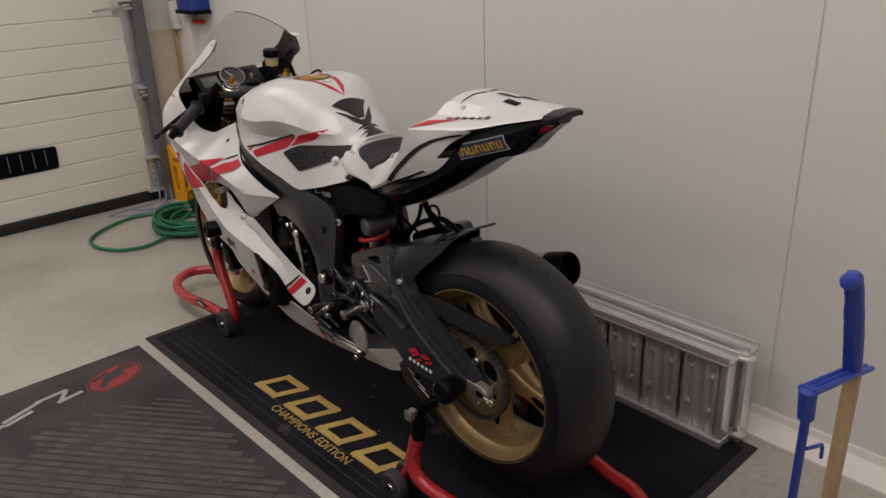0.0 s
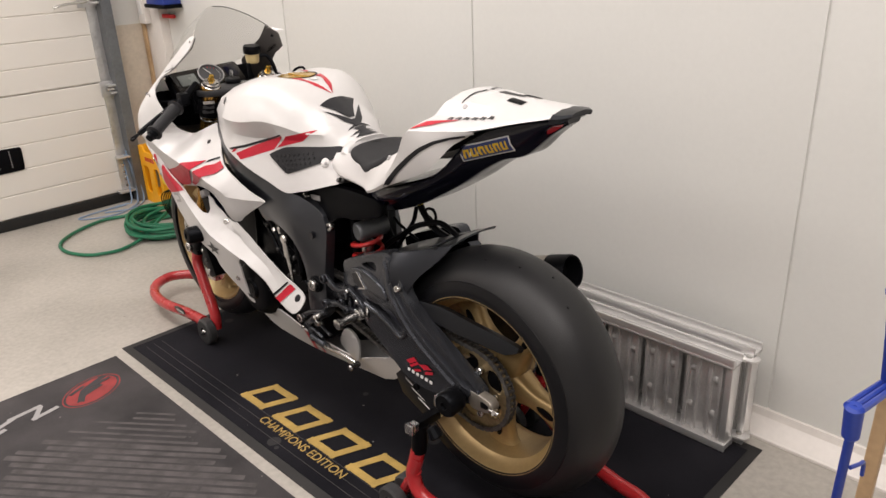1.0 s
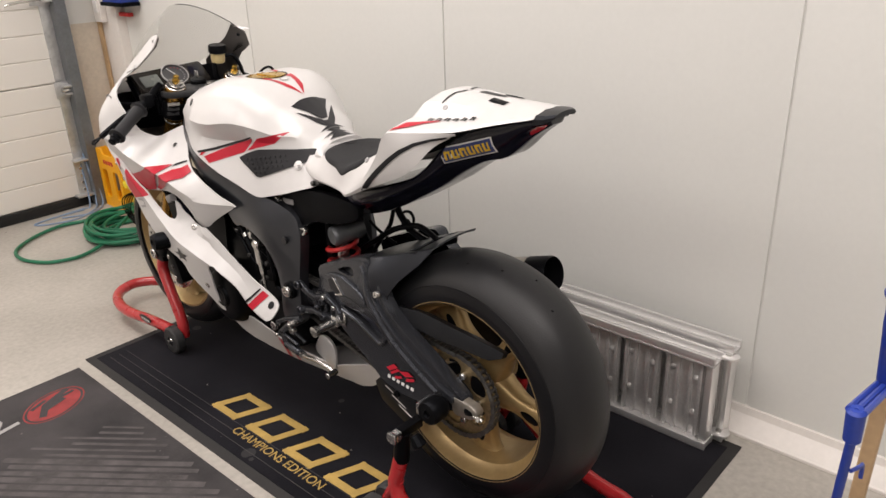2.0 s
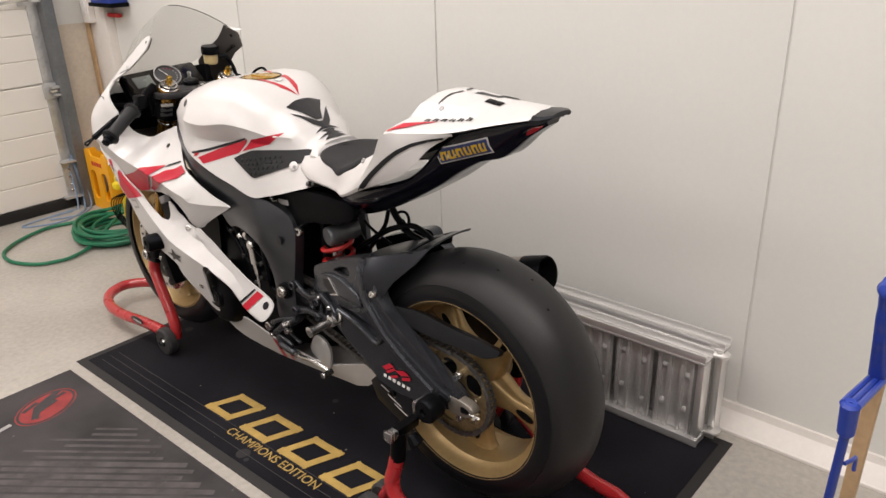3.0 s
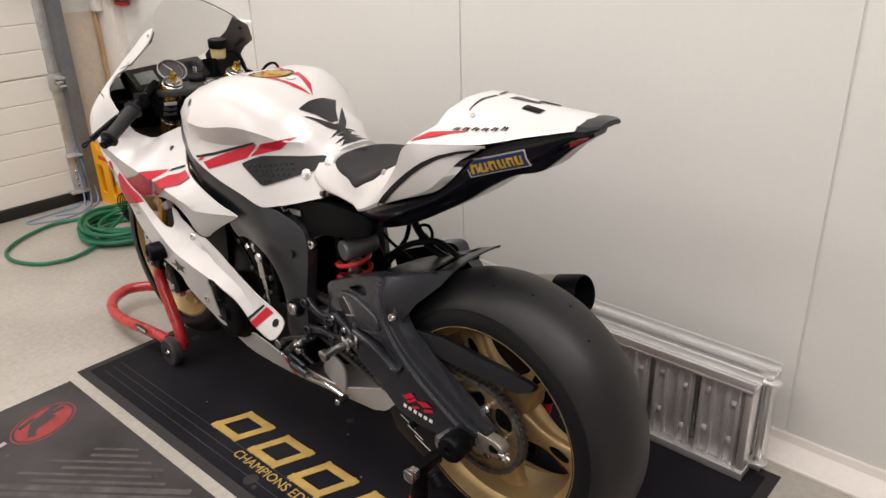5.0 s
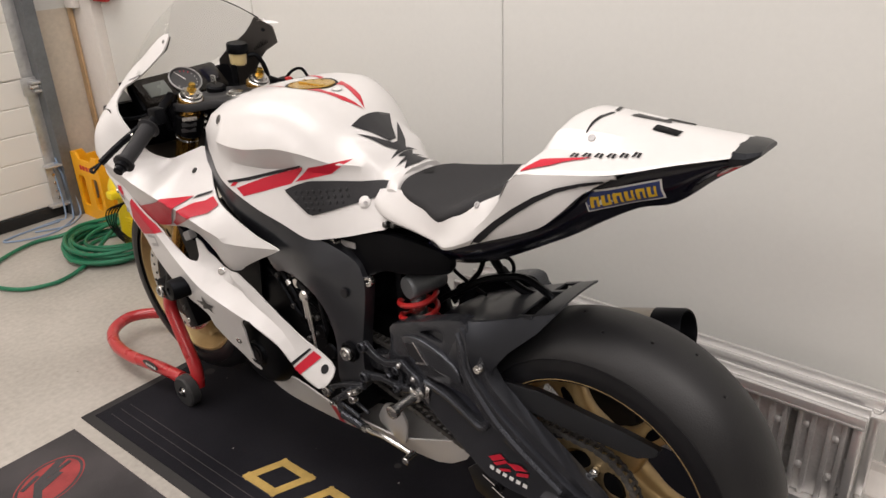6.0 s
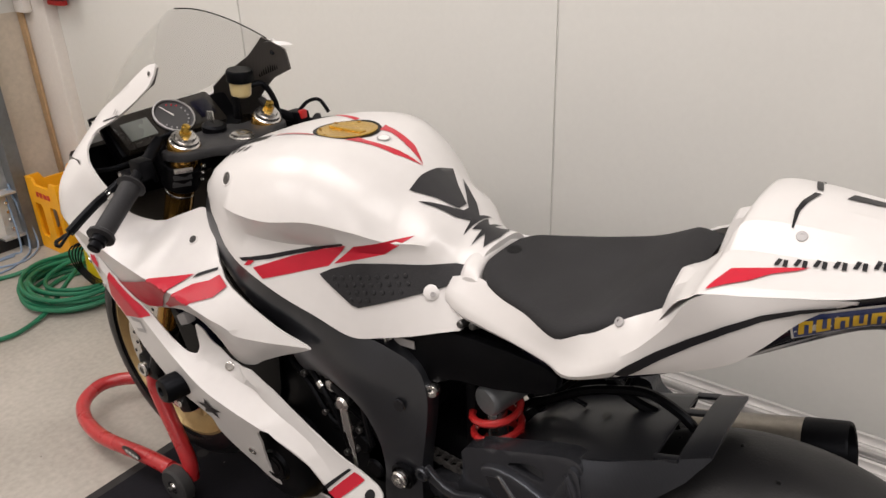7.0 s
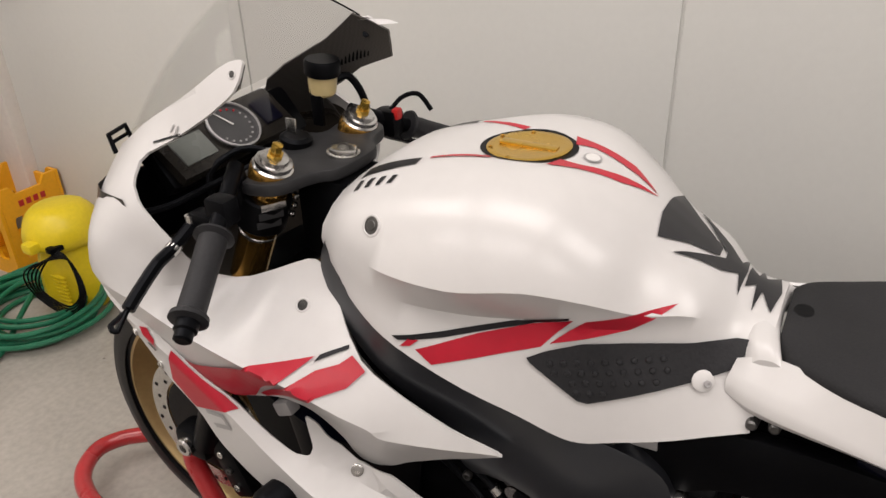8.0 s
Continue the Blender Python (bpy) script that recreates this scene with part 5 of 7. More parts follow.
for pts, r in (([(-0.01, 0.440, 0.600), (0.0, 0.405, 0.634), (0.0, 0.366, 0.659), (0.0, 0.31, 0.698), (0.0, 0.258, 0.721), (0.0, 0.208, 0.734), (0.0, 0.16, 0.719), (0.0, 0.135, 0.700)], 0.0075),
               ([(0.02, 0.440, 0.735), (0.02, 0.442, 0.690), (0.02, 0.432, 0.655), (0.02, 0.413, 0.629), (0.02, 0.395, 0.610)], 0.006),
               ([(0.02, 0.400, 0.618), (0.02, 0.388, 0.630), (0.02, 0.352, 0.678), (0.02, 0.331, 0.706), (0.02, 0.318, 0.745)], 0.0055),
               ([(0.015, 0.405, 0.700), (0.018, 0.387, 0.683), (0.02, 0.338, 0.661), (0.02, 0.315, 0.655)], 0.004),
               ([(0.02, 0.315, 0.775), (0.02, 0.290, 0.736), (0.02, 0.258, 0.708), (0.02, 0.230, 0.696), (0.02, 0.200, 0.690)], 0.009),
               ([(0.022, 0.292, 0.738), (0.022, 0.278, 0.750), (0.022, 0.258, 0.752), (0.022, 0.248, 0.736), (0.022, 0.255, 0.710)], 0.0038)):
    part("wiring", pipes((pts, r, 8, 6)), BLACK, bike, "loose black wiring under the tail")
part("connector", boxes(((0.02, 0.268, 0.716), (0.018, 0.030, 0.016), 0.003, Matrix.Rotation(radians(40), 4, "X"))), BLACK, bike)
part("connector", boxes(((0.0, 0.290, 0.772), (0.020, 0.026, 0.012), 0.003)), YELLOW, bike, "small yellow connector")

# footrest, linkage
def ribbon(pts, w):
    """The outline of a bar of width w along a line of (y, z)."""
    L, Q = [], []
    for n, p in enumerate(pts):
        a, b = Vector(pts[max(0, n - 1)]), Vector(pts[min(len(pts) - 1, n + 1)])
        d = (b - a).normalized()
        e = Vector((-d.y, d.x)) * (w[n] if isinstance(w, (list, tuple)) else w) / 2
        L.append((p[0] + e.x, p[1] + e.y))
        Q.append((p[0] - e.x, p[1] - e.y))
    return L + Q[::-1]


for pts, w, x in (([(0.516, 0.548), (0.497, 0.537), (0.476, 0.527), (0.450, 0.524), (0.425, 0.533), (0.402, 0.540)], (0.026, 0.020, 0.017, 0.017, 0.018, 0.024), -0.150),
                  ([(0.408, 0.544), (0.388, 0.535), (0.366, 0.523), (0.352, 0.505), (0.358, 0.484)], (0.022, 0.016, 0.018, 0.017, 0.024), -0.152),
                  ([(0.516, 0.468), (0.492, 0.474), (0.465, 0.482), (0.440, 0.480), (0.415, 0.481), (0.385, 0.484), (0.360, 0.489)], (0.026, 0.018, 0.016, 0.015, 0.020, 0.016, 0.022), -0.150),
                  ([(0.466, 0.528), (0.452, 0.508), (0.440, 0.484)], 0.014, -0.146), ([(0.418, 0.532), (0.412, 0.508), (0.414, 0.484)], 0.013, -0.146), ([(0.392, 0.536), (0.388, 0.510), (0.398, 0.486)], 0.010, -0.145)):
    part("footrest_hanger", plate(ribbon(pts, w), x - 0.006, x + 0.006, 0.0035), SATIN, bike, "black machined footrest hanger")
for y, z, r in ((0.512, 0.545, 0.0125), (0.512, 0.470, 0.0125), (0.414, 0.526, 0.0095), (0.415, 0.482, 0.0095), (0.436, 0.503, 0.0075)):
    part("hanger_boss", lathe(bmesh.new(), (-0.155, y, z), (-1, 0, 0), [(0, r), (0.008, r), (0.010, r * 0.85), (0.010, r * 0.55), (0.004, r * 0.5), (0.004, 0)], 18), SATIN, bike)
for y, z, r in ((0.406, 0.541, 0.0062), (0.367, 0.524, 0.0062), (0.374, 0.497, 0.005)):
    part("hanger_bolt", bolt(bmesh.new(), (-0.157, y, z), (-1, 0, 0), r, 0.007), MACH, bike)
part("footrest", lathe(bmesh.new(), (-0.155, 0.359, 0.490), (-1, 0.04, -0.04), [(0, 0), (0, 0.015), (0.012, 0.015), (0.014, 0.0105), (0.064, 0.0105), (0.067, 0.0145), (0.078, 0.0145), (0.080, 0.011), (0.080, 0)], 18), STEEL, bike, "knurled bright footrest")
for pts, w, x in (([(0.637, 0.384), (0.612, 0.405), (0.584, 0.420), (0.550, 0.432), (0.516, 0.443)], (0.024, 0.014, 0.012, 0.014, 0.018), -0.158), ([(0.612, 0.366), (0.580, 0.395), (0.545, 0.425)], (0.020, 0.017, 0.022), -0.166), ([(0.598, 0.374), (0.590, 0.355), (0.577, 0.333)], (0.020, 0.022, 0.026), -0.165)):
    part("shift_linkage", plate(ribbon(pts, w), x - 0.006, x + 0.006, 0.003), SATIN, bike, "black shift linkage")
part("linkage_boss", lathe(bmesh.new(), (-0.160, 0.637, 0.384), (-1, 0, 0), [(0, 0.0135), (0.010, 0.0135), (0.012, 0.011), (0.012, 0.006), (0.006, 0.005), (0.006, 0)], 18), MACH, bike)
part("linkage_clamp", boxes(((-0.172, 0.536, 0.428), (0.016, 0.036, 0.014), 0.003, Matrix.Rotation(radians(-32), 4, "X"))), MACH, bike, "machined clamp on the shift shaft")
for y, z in ((0.543, 0.423), (0.527, 0.433), (0.607, 0.372)):
    part("linkage_bolt", bolt(bmesh.new(), (-0.178, y, z), (-1, 0, 0), 0.0055, 0.006), STEEL, bike)
part("shift_barrel", rods(((-0.166, 0.588, 0.345), (-0.168, 0.520, 0.338), 0.0115, 0.0105, 16, 0.003)), SATIN, bike)
part("shift_rod", rods(((-0.166, 0.585, 0.372), (-0.168, 0.530, 0.360), 0.0055), ((-0.150, 0.600, 0.395), (-0.150, 0.520, 0.365), 0.0050)), SATIN, bike, "black shift rod")
part("rod_end", lathe(bmesh.new(), (-0.176, 0.512, 0.339), (1, 0, 0), [(0, 0), (0, 0.008), (0.014, 0.008), (0.014, 0)], 12), STEEL, bike)
part("shift_lever", pipes(([(-0.170, 0.518, 0.338), (-0.172, 0.487, 0.341), (-0.174, 0.455, 0.347), (-0.176, 0.427, 0.348), (-0.178, 0.390, 0.348), (-0.180, 0.366, 0.346)], 0.0055, 8, 5)), MACH, bike, "bright shift lever")
part("toe_peg", rods(((-0.172, 0.364, 0.346), (-0.206, 0.362, 0.346), 0.0085, None, 12, 0.002)), MACH, bike)
part("quickshifter", rods(((-0.165, 0.674, 0.612), (-0.164, 0.669, 0.568), 0.008, 0.010, 12), ((-0.164, 0.669, 0.568), (-0.163, 0.664, 0.535), 0.0065), ((-0.163, 0.664, 0.535), (-0.162, 0.659, 0.470), 0.0045)), STEEL, bike, "bright quickshifter rod")
part("quickshifter_joint", lathe(bmesh.new(), (-0.150, 0.676, 0.620), (-1, 0, 0), [(0, 0.014), (0.018, 0.014), (0.022, 0.010), (0.022, 0)], 12), STEEL, bike)
part("shift_arm", boxes(((-0.150, 0.690, 0.628), (0.012, 0.05, 0.018), 0.004, Matrix.Rotation(radians(20), 4, "X"))), DARK, bike)
part("shift_shaft", rods(((-0.10, 0.715, 0.634), (-0.155, 0.715, 0.634), 0.011)), STEEL, bike)
for pts in ([(-0.12, 0.78, 0.62), (-0.145, 0.72, 0.65), (-0.13, 0.66, 0.63)], [(-0.12, 0.80, 0.58), (-0.14, 0.70, 0.60), (-0.13, 0.63, 0.55), (-0.13, 0.60, 0.50)], [(-0.13, 0.74, 0.52), (-0.14, 0.68, 0.55), (-0.13, 0.63, 0.60)]):
    part("engine_hose", pipes((pts, 0.0075, 8, 6)), BLACK, bike)
for p, q, r in (((-0.128, 0.700, 0.600), (-0.150, 0.700, 0.600), 0.018), ((-0.128, 0.735, 0.570), (-0.145, 0.735, 0.570), 0.013), ((-0.125, 0.665, 0.520), (-0.142, 0.665, 0.520), 0.022), ((-0.125, 0.64, 0.475), (-0.140, 0.64, 0.475), 0.022)):
    part("engine_boss", rods((p, q, r, r * 0.85, 18, 0.003)), BLACK, bike)
for y, z in ((0.70, 0.600), (0.735, 0.570), (0.665, 0.520), (0.72, 0.655), (0.78, 0.635), (0.655, 0.565), (0.69, 0.50)):
    part("engine_screw", bolt(bmesh.new(), (-0.150, y, z), (-1, 0, 0), 0.0065, 0.008), BOLTD, bike)
for pts in ([(-0.14, 0.80, 0.66), (-0.155, 0.74, 0.63), (-0.155, 0.70, 0.57), (-0.145, 0.69, 0.50)], [(-0.13, 0.84, 0.63), (-0.15, 0.77, 0.61), (-0.15, 0.72, 0.555), (-0.14, 0.68, 0.545)], [(-0.14, 0.66, 0.66), (-0.155, 0.635, 0.60), (-0.15, 0.630, 0.54)]):
    part("engine_hose", pipes((pts, 0.0055, 8, 6)), BLACK, bike)
part("hose_clamp", rods(((-0.155, 0.742, 0.634), (-0.155, 0.734, 0.626), 0.0075)), STEEL, bike)
part("water_pump", lathe(bmesh.new(), (-0.115, 0.70, 0.545), (-1, 0, 0), [(0, 0.04), (0.020, 0.038), (0.025, 0.03), (0.025, 0)], 20), BLACK, bike)

# exhaust on the far side
part("muffler", lathe(bmesh.new(), (0.19, 0.328, 0.493), (0.02, -0.394, 0.118), [(-0.02, 0.022), (0.0, 0.026), (0.04, 0.046), (0.30, 0.046), (0.345, 0.0455), (0.345, 0.0)], 28), TITAN, bike, "satin titanium muffler")
part("muffler_end", lathe(bmesh.new(), (0.19, 0.328, 0.493), (0.02, -0.394, 0.118), [(0.325, 0.0468), (0.385, 0.0455), (0.390, 0.043), (0.388, 0.040), (0.375, 0.037), (0.346, 0.034), (0.346, 0)], 28), BLACK, bike, "black open muffler end cap")
part("link_pipe", pipes(([(0.03, 0.62, 0.26), (0.10, 0.50, 0.30), (0.16, 0.40, 0.42), (0.19, 0.34, 0.50)], 0.024, 12, 6)), DARK, bike)

# tank
def halfring(y, prof):
    return [Vector((-x, y, z)) for x, z in prof]


TANK = [(0.990, [(0.120, 0.90), (0.140, 0.92), (0.143, 0.935), (0.138, 0.950), (0.115, 0.968), (0.09, 0.978), (0.05, 0.984), (0.02, 0.985), (0, 0.985)]),
        (0.945, [(0.165, 0.885), (0.170, 0.905), (0.168, 0.925), (0.170, 0.953), (0.150, 0.985), (0.11, 1.005), (0.07, 1.013), (0.03, 1.016), (0, 1.016)]),
        (0.87, [(0.195, 0.855), (0.191, 0.880), (0.183, 0.904), (0.194, 0.944), (0.166, 0.999), (0.127, 1.024), (0.08, 1.036), (0.04, 1.037), (0, 1.037)]),
        (0.78, [(0.193, 0.818), (0.183, 0.855), (0.166, 0.896), (0.199, 0.945), (0.175, 1.008), (0.138, 1.040), (0.088, 1.052), (0.046, 1.0425), (0, 1.0415)]),
        (0.70, [(0.180, 0.790), (0.166, 0.850), (0.150, 0.903), (0.181, 0.955), (0.161, 1.004), (0.128, 1.034), (0.086, 1.047), (0.045, 1.0425), (0, 1.0415)]),
        (0.64, [(0.166, 0.766), (0.155, 0.830), (0.138, 0.904), (0.157, 0.946), (0.140, 0.976), (0.111, 1.002), (0.076, 1.017), (0.038, 1.024), (0, 1.026)]),
        (0.59, [(0.152, 0.774), (0.141, 0.840), (0.115, 0.905), (0.123, 0.927), (0.108, 0.946), (0.084, 0.968), (0.056, 0.984), (0.027, 0.990), (0, 0.992)]),
        (0.54, [(0.140, 0.788), (0.122, 0.848), (0.094, 0.907), (0.097, 0.925), (0.085, 0.938), (0.065, 0.949), (0.042, 0.955), (0.02, 0.957), (0, 0.958)]),
        (0.50, [(0.127, 0.801), (0.106, 0.852), (0.080, 0.890), (0.067, 0.905), (0.055, 0.913), (0.042, 0.920), (0.028, 0.927), (0.014, 0.932), (0, 0.934)]),
        (0.462, [(0.115, 0.813), (0.096, 0.850), (0.076, 0.885), (0.060, 0.902), (0.05, 0.910), (0.04, 0.914), (0.027, 0.916), (0.013, 0.917), (0, 0.917)])]
tank = part("fuel_tank", loft([halfring(y, p) for y, p in TANK], 5, 1), WHITE, bike, "gloss white fuel tank with creased flanks", angle=40)
tt = tree_of(tank)
part("stripe", decal([(0.804, 0.835), (0.825, 0.850), (0.755, 0.880), (0.652, 0.917), (0.685, 0.876)], tt), RED, tank, "red side stripe")
part("stripe", decal([(0.676, 0.881), (0.639, 0.917), (0.556, 0.937), (0.598, 0.905)], tt), RED, tank, "red side stripe")
part("pinstripe", decal([(0.856, 0.861), (0.795, 0.876), (0.704, 0.905), (0.655, 0.921), (0.657, 0.916), (0.705, 0.898), (0.794, 0.869), (0.848, 0.857)], tt, step=0.006), BLACKD, tank, "thin black line")
part("stripe", decal([(0.845, 0.850), (0.832, 0.853), (0.822, 0.862), (0.835, 0.861)], tt, step=0.006), RED, tank)
PAD = [(0.700, 0.861), (0.678, 0.873), (0.639, 0.888), (0.484, 0.898), (0.478, 0.875), (0.563, 0.843), (0.633, 0.816)]
pad = part("knee_pad", decal(soften(PAD, 1, 0.08), tt, off=0.003), PADM, tank, "black studded rubber knee pad")
for i in range(9):
    for j in range(4):
        y, z = 0.672 - 0.014 * i - 0.006 * j, 0.860 - 0.011 * j + 0.0022 * i
        hit, nrm, *_ = tt.ray_cast(Vector((-1, y, z)), Vector((1, 0, 0)))
        if hit and y > 0.55 and all(inside((y + dy, z + dz), PAD) for dy, dz in ((0.006, 0), (-0.006, 0), (0, 0.006), (0, -0.008))):
            part("stud", lathe(bmesh.new(), hit + nrm * 0.003, nrm, [(0, 0.004), (0.002, 0.003), (0.0025, 0)], 8), PADM, pad)
hit, nrm, *_ = tt.ray_cast(Vector((-1, 0.518, 0.858)), Vector((1, 0, 0)))
tb = part("tank_mount", lathe(bmesh.new(), hit, nrm, [(-0.004, 0.0125), (0.003, 0.012), (0.0045, 0.009), (0.005, 0)], 24), WHITE, tank)
part("tank_bolt", bolt(bmesh.new(), hit + nrm * 0.0045 + Vector((0, -0.004, -0.002)), nrm, 0.0042, 0.003), GREYD, tb)
hit, nrm, *_ = tt.ray_cast(Vector((-1, 0.892, 0.985)), Vector((1, 0, 0)))
dz = part("quick_fastener", lathe(bmesh.new(), hit, nrm, [(-0.002, 0.014), (0.001, 0.0135), (0.0015, 0.0115), (0.0008, 0.0105), (0.0004, 0.0105)], 20), WHITE, tank)
part("fastener_socket", lathe(bmesh.new(), hit, nrm, [(0.0006, 0.0106), (0.0008, 0.0065), (0.0016, 0.0055), (0.0016, 0)], 16), BOLTD, dz)
# filler cap, tank-top stripes, carbon tank pad
CY = 0.772
cap_z = 1.0430
part("filler_recess", decal(oval(0.0, CY, 0.0565, 0.060, 0, 30), tt, axis="z", off=0.0008), BLACK, tank)
cap = part("filler_cap", lathe(bmesh.new(), (0, CY, cap_z), (0, 0.03, 1), [(-0.010, 0.052), (0.0012, 0.052), (0.0024, 0.049), (0.0012, 0.042), (0.0008, 0)], 36), GOLDA, tank, "gold anodised filler cap")
part("cap_grip", boxes(((0, CY, cap_z + 0.0020), (0.014, 0.074, 0.004), 0.0018)), GOLDA, cap)
for k in range(7):
    a = 2 * math.pi * k / 7 + 0.3
    part("cap_screw", bolt(bmesh.new(), (0.0465 * math.cos(a), CY + 0.0465 * math.sin(a), cap_z + 0.0014), (0, 0, 1), 0.0030, 0.0012), GOLDA, cap)
for s in (-1, 1):
    part("stripe", decal([(s * 0.026, 0.722), (s * 0.028, 0.700), (s * 0.012, 0.652), (s * 0.001, 0.612), (s * 0.026, 0.648), (s * 0.042, 0.704), (s * 0.050, 0.730)], tt, axis="z", step=0.008), RED, tank, "red stripe behind the filler cap")
    part("stripe", decal([(s * 0.050, 0.80), (s * 0.058, 0.795), (s * 0.074, 0.868), (s * 0.068, 0.868)], tt, axis="z"), RED, tank)
    part("black_block", decal([(s * 0.070, 0.880), (s * 0.086, 0.880), (s * 0.096, 0.955), (s * 0.074, 0.955)], tt, axis="z"), BLACKD, tank)
    for k in range(4):
        part("print_bar", decal([(s * 0.106, 0.948 - 0.016 * k), (s * 0.122, 0.948 - 0.016 * k), (s * 0.122, 0.941 - 0.016 * k), (s * 0.106, 0.941 - 0.016 * k)], tt, axis="z", step=0.006), BLACKD, tank)
part("badge", decal(oval(0, 0.692, 0.013, 0.011, 0.2, 24), tt, axis="z", off=0.0016), GREYD, tank, "grey oval badge")
part("badge_field", decal(oval(0, 0.692, 0.0105, 0.0085, 0.2, 24), tt, axis="z", off=0.0022), WPRINT, tank)
TP = [[(-0.057, 0.596), (-0.02, 0.602), (0.02, 0.602), (0.057, 0.596), (0.030, 0.566), (0.010, 0.536), (-0.010, 0.536), (-0.018, 0.547), (-0.030, 0.566)],
      [(-0.0585, 0.578), (-0.024, 0.546), (-0.006, 0.530), (0.006, 0.530), (0.024, 0.546), (0.0585, 0.578), (0.030, 0.530), (0.012, 0.513), (0.039, 0.508), (0, 0.505), (-0.039, 0.508), (-0.012, 0.513), (-0.030, 0.530)],
      [(-0.022, 0.5035), (0.022, 0.5035), (0.010, 0.493), (0.044, 0.490), (0.014, 0.485), (0.0386, 0.471), (0.0, 0.466), (-0.0386, 0.471), (-0.014, 0.485), (-0.044, 0.490), (-0.010, 0.493)]]
for p in TP:
    part("tank_pad", decal(p, tt, axis="z", off=0.0022, step=0.008), CARBONT, tank, "carbon-pattern tank pad")

# seat and tail
SEAT = [(0.456, [(0.055, 0.876), (0.060, 0.890), (0.050, 0.902), (0.025, 0.905), (0, 0.906)]),
        (0.44, [(0.080, 0.876), (0.086, 0.890), (0.074, 0.902), (0.035, 0.906), (0, 0.906)]),
        (0.395, [(0.106, 0.876), (0.111, 0.892), (0.097, 0.902), (0.048, 0.905), (0, 0.905)]),
        (0.34, [(0.130, 0.877), (0.135, 0.895), (0.118, 0.906), (0.06, 0.907), (0, 0.906)]),
        (0.278, [(0.163, 0.880), (0.168, 0.900), (0.146, 0.912), (0.07, 0.913), (0, 0.912)]),
        (0.235, [(0.160, 0.898), (0.166, 0.920), (0.144, 0.932), (0.07, 0.931), (0, 0.930)]),
        (0.212, [(0.156, 0.910), (0.161, 0.932), (0.140, 0.944), (0.068, 0.942), (0, 0.940)]),
        (0.190, [(0.152, 0.917), (0.157, 0.934), (0.137, 0.944), (0.065, 0.945), (0, 0.944)]),
        (0.15, [(0.138, 0.925), (0.145, 0.938), (0.128, 0.947), (0.06, 0.952), (0, 0.953)]),
        (0.112, [(0.128, 0.945), (0.132, 0.958), (0.114, 0.966), (0.05, 0.972), (0, 0.974)])]
seat = part("seat", loft([halfring(y, p) for y, p in SEAT], 5, 4), FOAM, bike, "black foam race seat pad", angle=60)
part("seat_hole", decal(oval(-0.0, 0.44, 0.013, 0.010, 0, 18), tree_of(seat), axis="z", off=0.0012, step=0.006), BLACK, seat)
# each station of the tail side: inner edge by the seat, outer crest, lower edge
TSIDE = [((0.092, 0.490, 0.886), (0.104, 0.496, 0.864), (0.100, 0.494, 0.842)), ((0.086, 0.446, 0.893), (0.114, 0.450, 0.856), (0.112, 0.455, 0.833)), ((0.130, 0.346, 0.896), (0.142, 0.355, 0.858), (0.140, 0.357, 0.842)),
         ((0.166, 0.277, 0.902), (0.168, 0.288, 0.866), (0.166, 0.290, 0.850)), ((0.166, 0.231, 0.915), (0.183, 0.237, 0.874), (0.184, 0.249, 0.852)), ((0.158, 0.192, 0.944), (0.187, 0.178, 0.915), (0.183, 0.177, 0.8845)),
         ((0.148, 0.154, 0.966), (0.189, 0.136, 0.965), (0.172, 0.080, 0.927)), ((0.150, 0.118, 0.994), (0.190, 0.104, 1.016), (0.164, 0.043, 0.957)), ((0.140, 0.080, 1.008), (0.170, 0.055, 1.0215), (0.147, 0.011, 0.9935)), ((0.112, 0.000, 1.012), (0.133, -0.036, 1.0265), (0.128, -0.018, 1.013))]


def tail_side(side):
    """The seat-side shell: a bright upper facet, a sharp crest, and a lower facet that tucks in."""
    bm = bmesh.new()
    U, C, L = [spline([(side * x, y, z) for x, y, z in (q[k] for q in TSIDE)], 6) for k in range(3)]
    rows = [[u.lerp(c, 0.0), u.lerp(c, 0.33), u.lerp(c, 0.67), c, c.lerp(l, 0.33) + Vector((side * 0.003, 0, 0)), c.lerp(l, 0.67) + Vector((side * 0.004, 0, 0)), l] for u, c, l in zip(U, C, L)]
    V = [[bm.verts.new(p) for p in r] for r in rows]
    for a, b in zip(V, V[1:]):
        for k in range(6):
            bm.faces.new((a[k], a[k + 1], b[k + 1], b[k]))
    bmesh.ops.recalc_face_normals(bm, faces=bm.faces)
    bmesh.ops.solidify(bm, geom=bm.faces[:], thickness=0.004)
    bmesh.ops.recalc_face_normals(bm, faces=bm.faces)
    return bm


for s in (-1, 1):
    tside = part("tail_side", tail_side(s), WHITE, bike, "white tail fairing side with sharp outer crest", angle=22)
    if s < 0:
        ts = tree_of(tside)
        part("pinstripe", decal([(0.197, 0.876), (0.172, 0.905), (0.142, 0.934), (0.108, 0.963), (0.075, 0.987), (0.045, 1.003), (0.012, 1.013), (-0.018, 1.019), (-0.018, 1.0155), (0.012, 1.008), (0.043, 0.996), (0.071, 0.979), (0.102, 0.955), (0.135, 0.926), (0.164, 0.897), (0.187, 0.876)], ts, off=0.002, step=0.005), BLACKD, tside, "curved black line")
        hit, nrm, *_ = ts.ray_cast(Vector((-0.160, 0.197, 2)), Vector((0, 0, -1)))
        if hit:
            part("seat_bolt", bolt(bmesh.new(), hit, nrm, 0.006, 0.003), GREYD, tside)
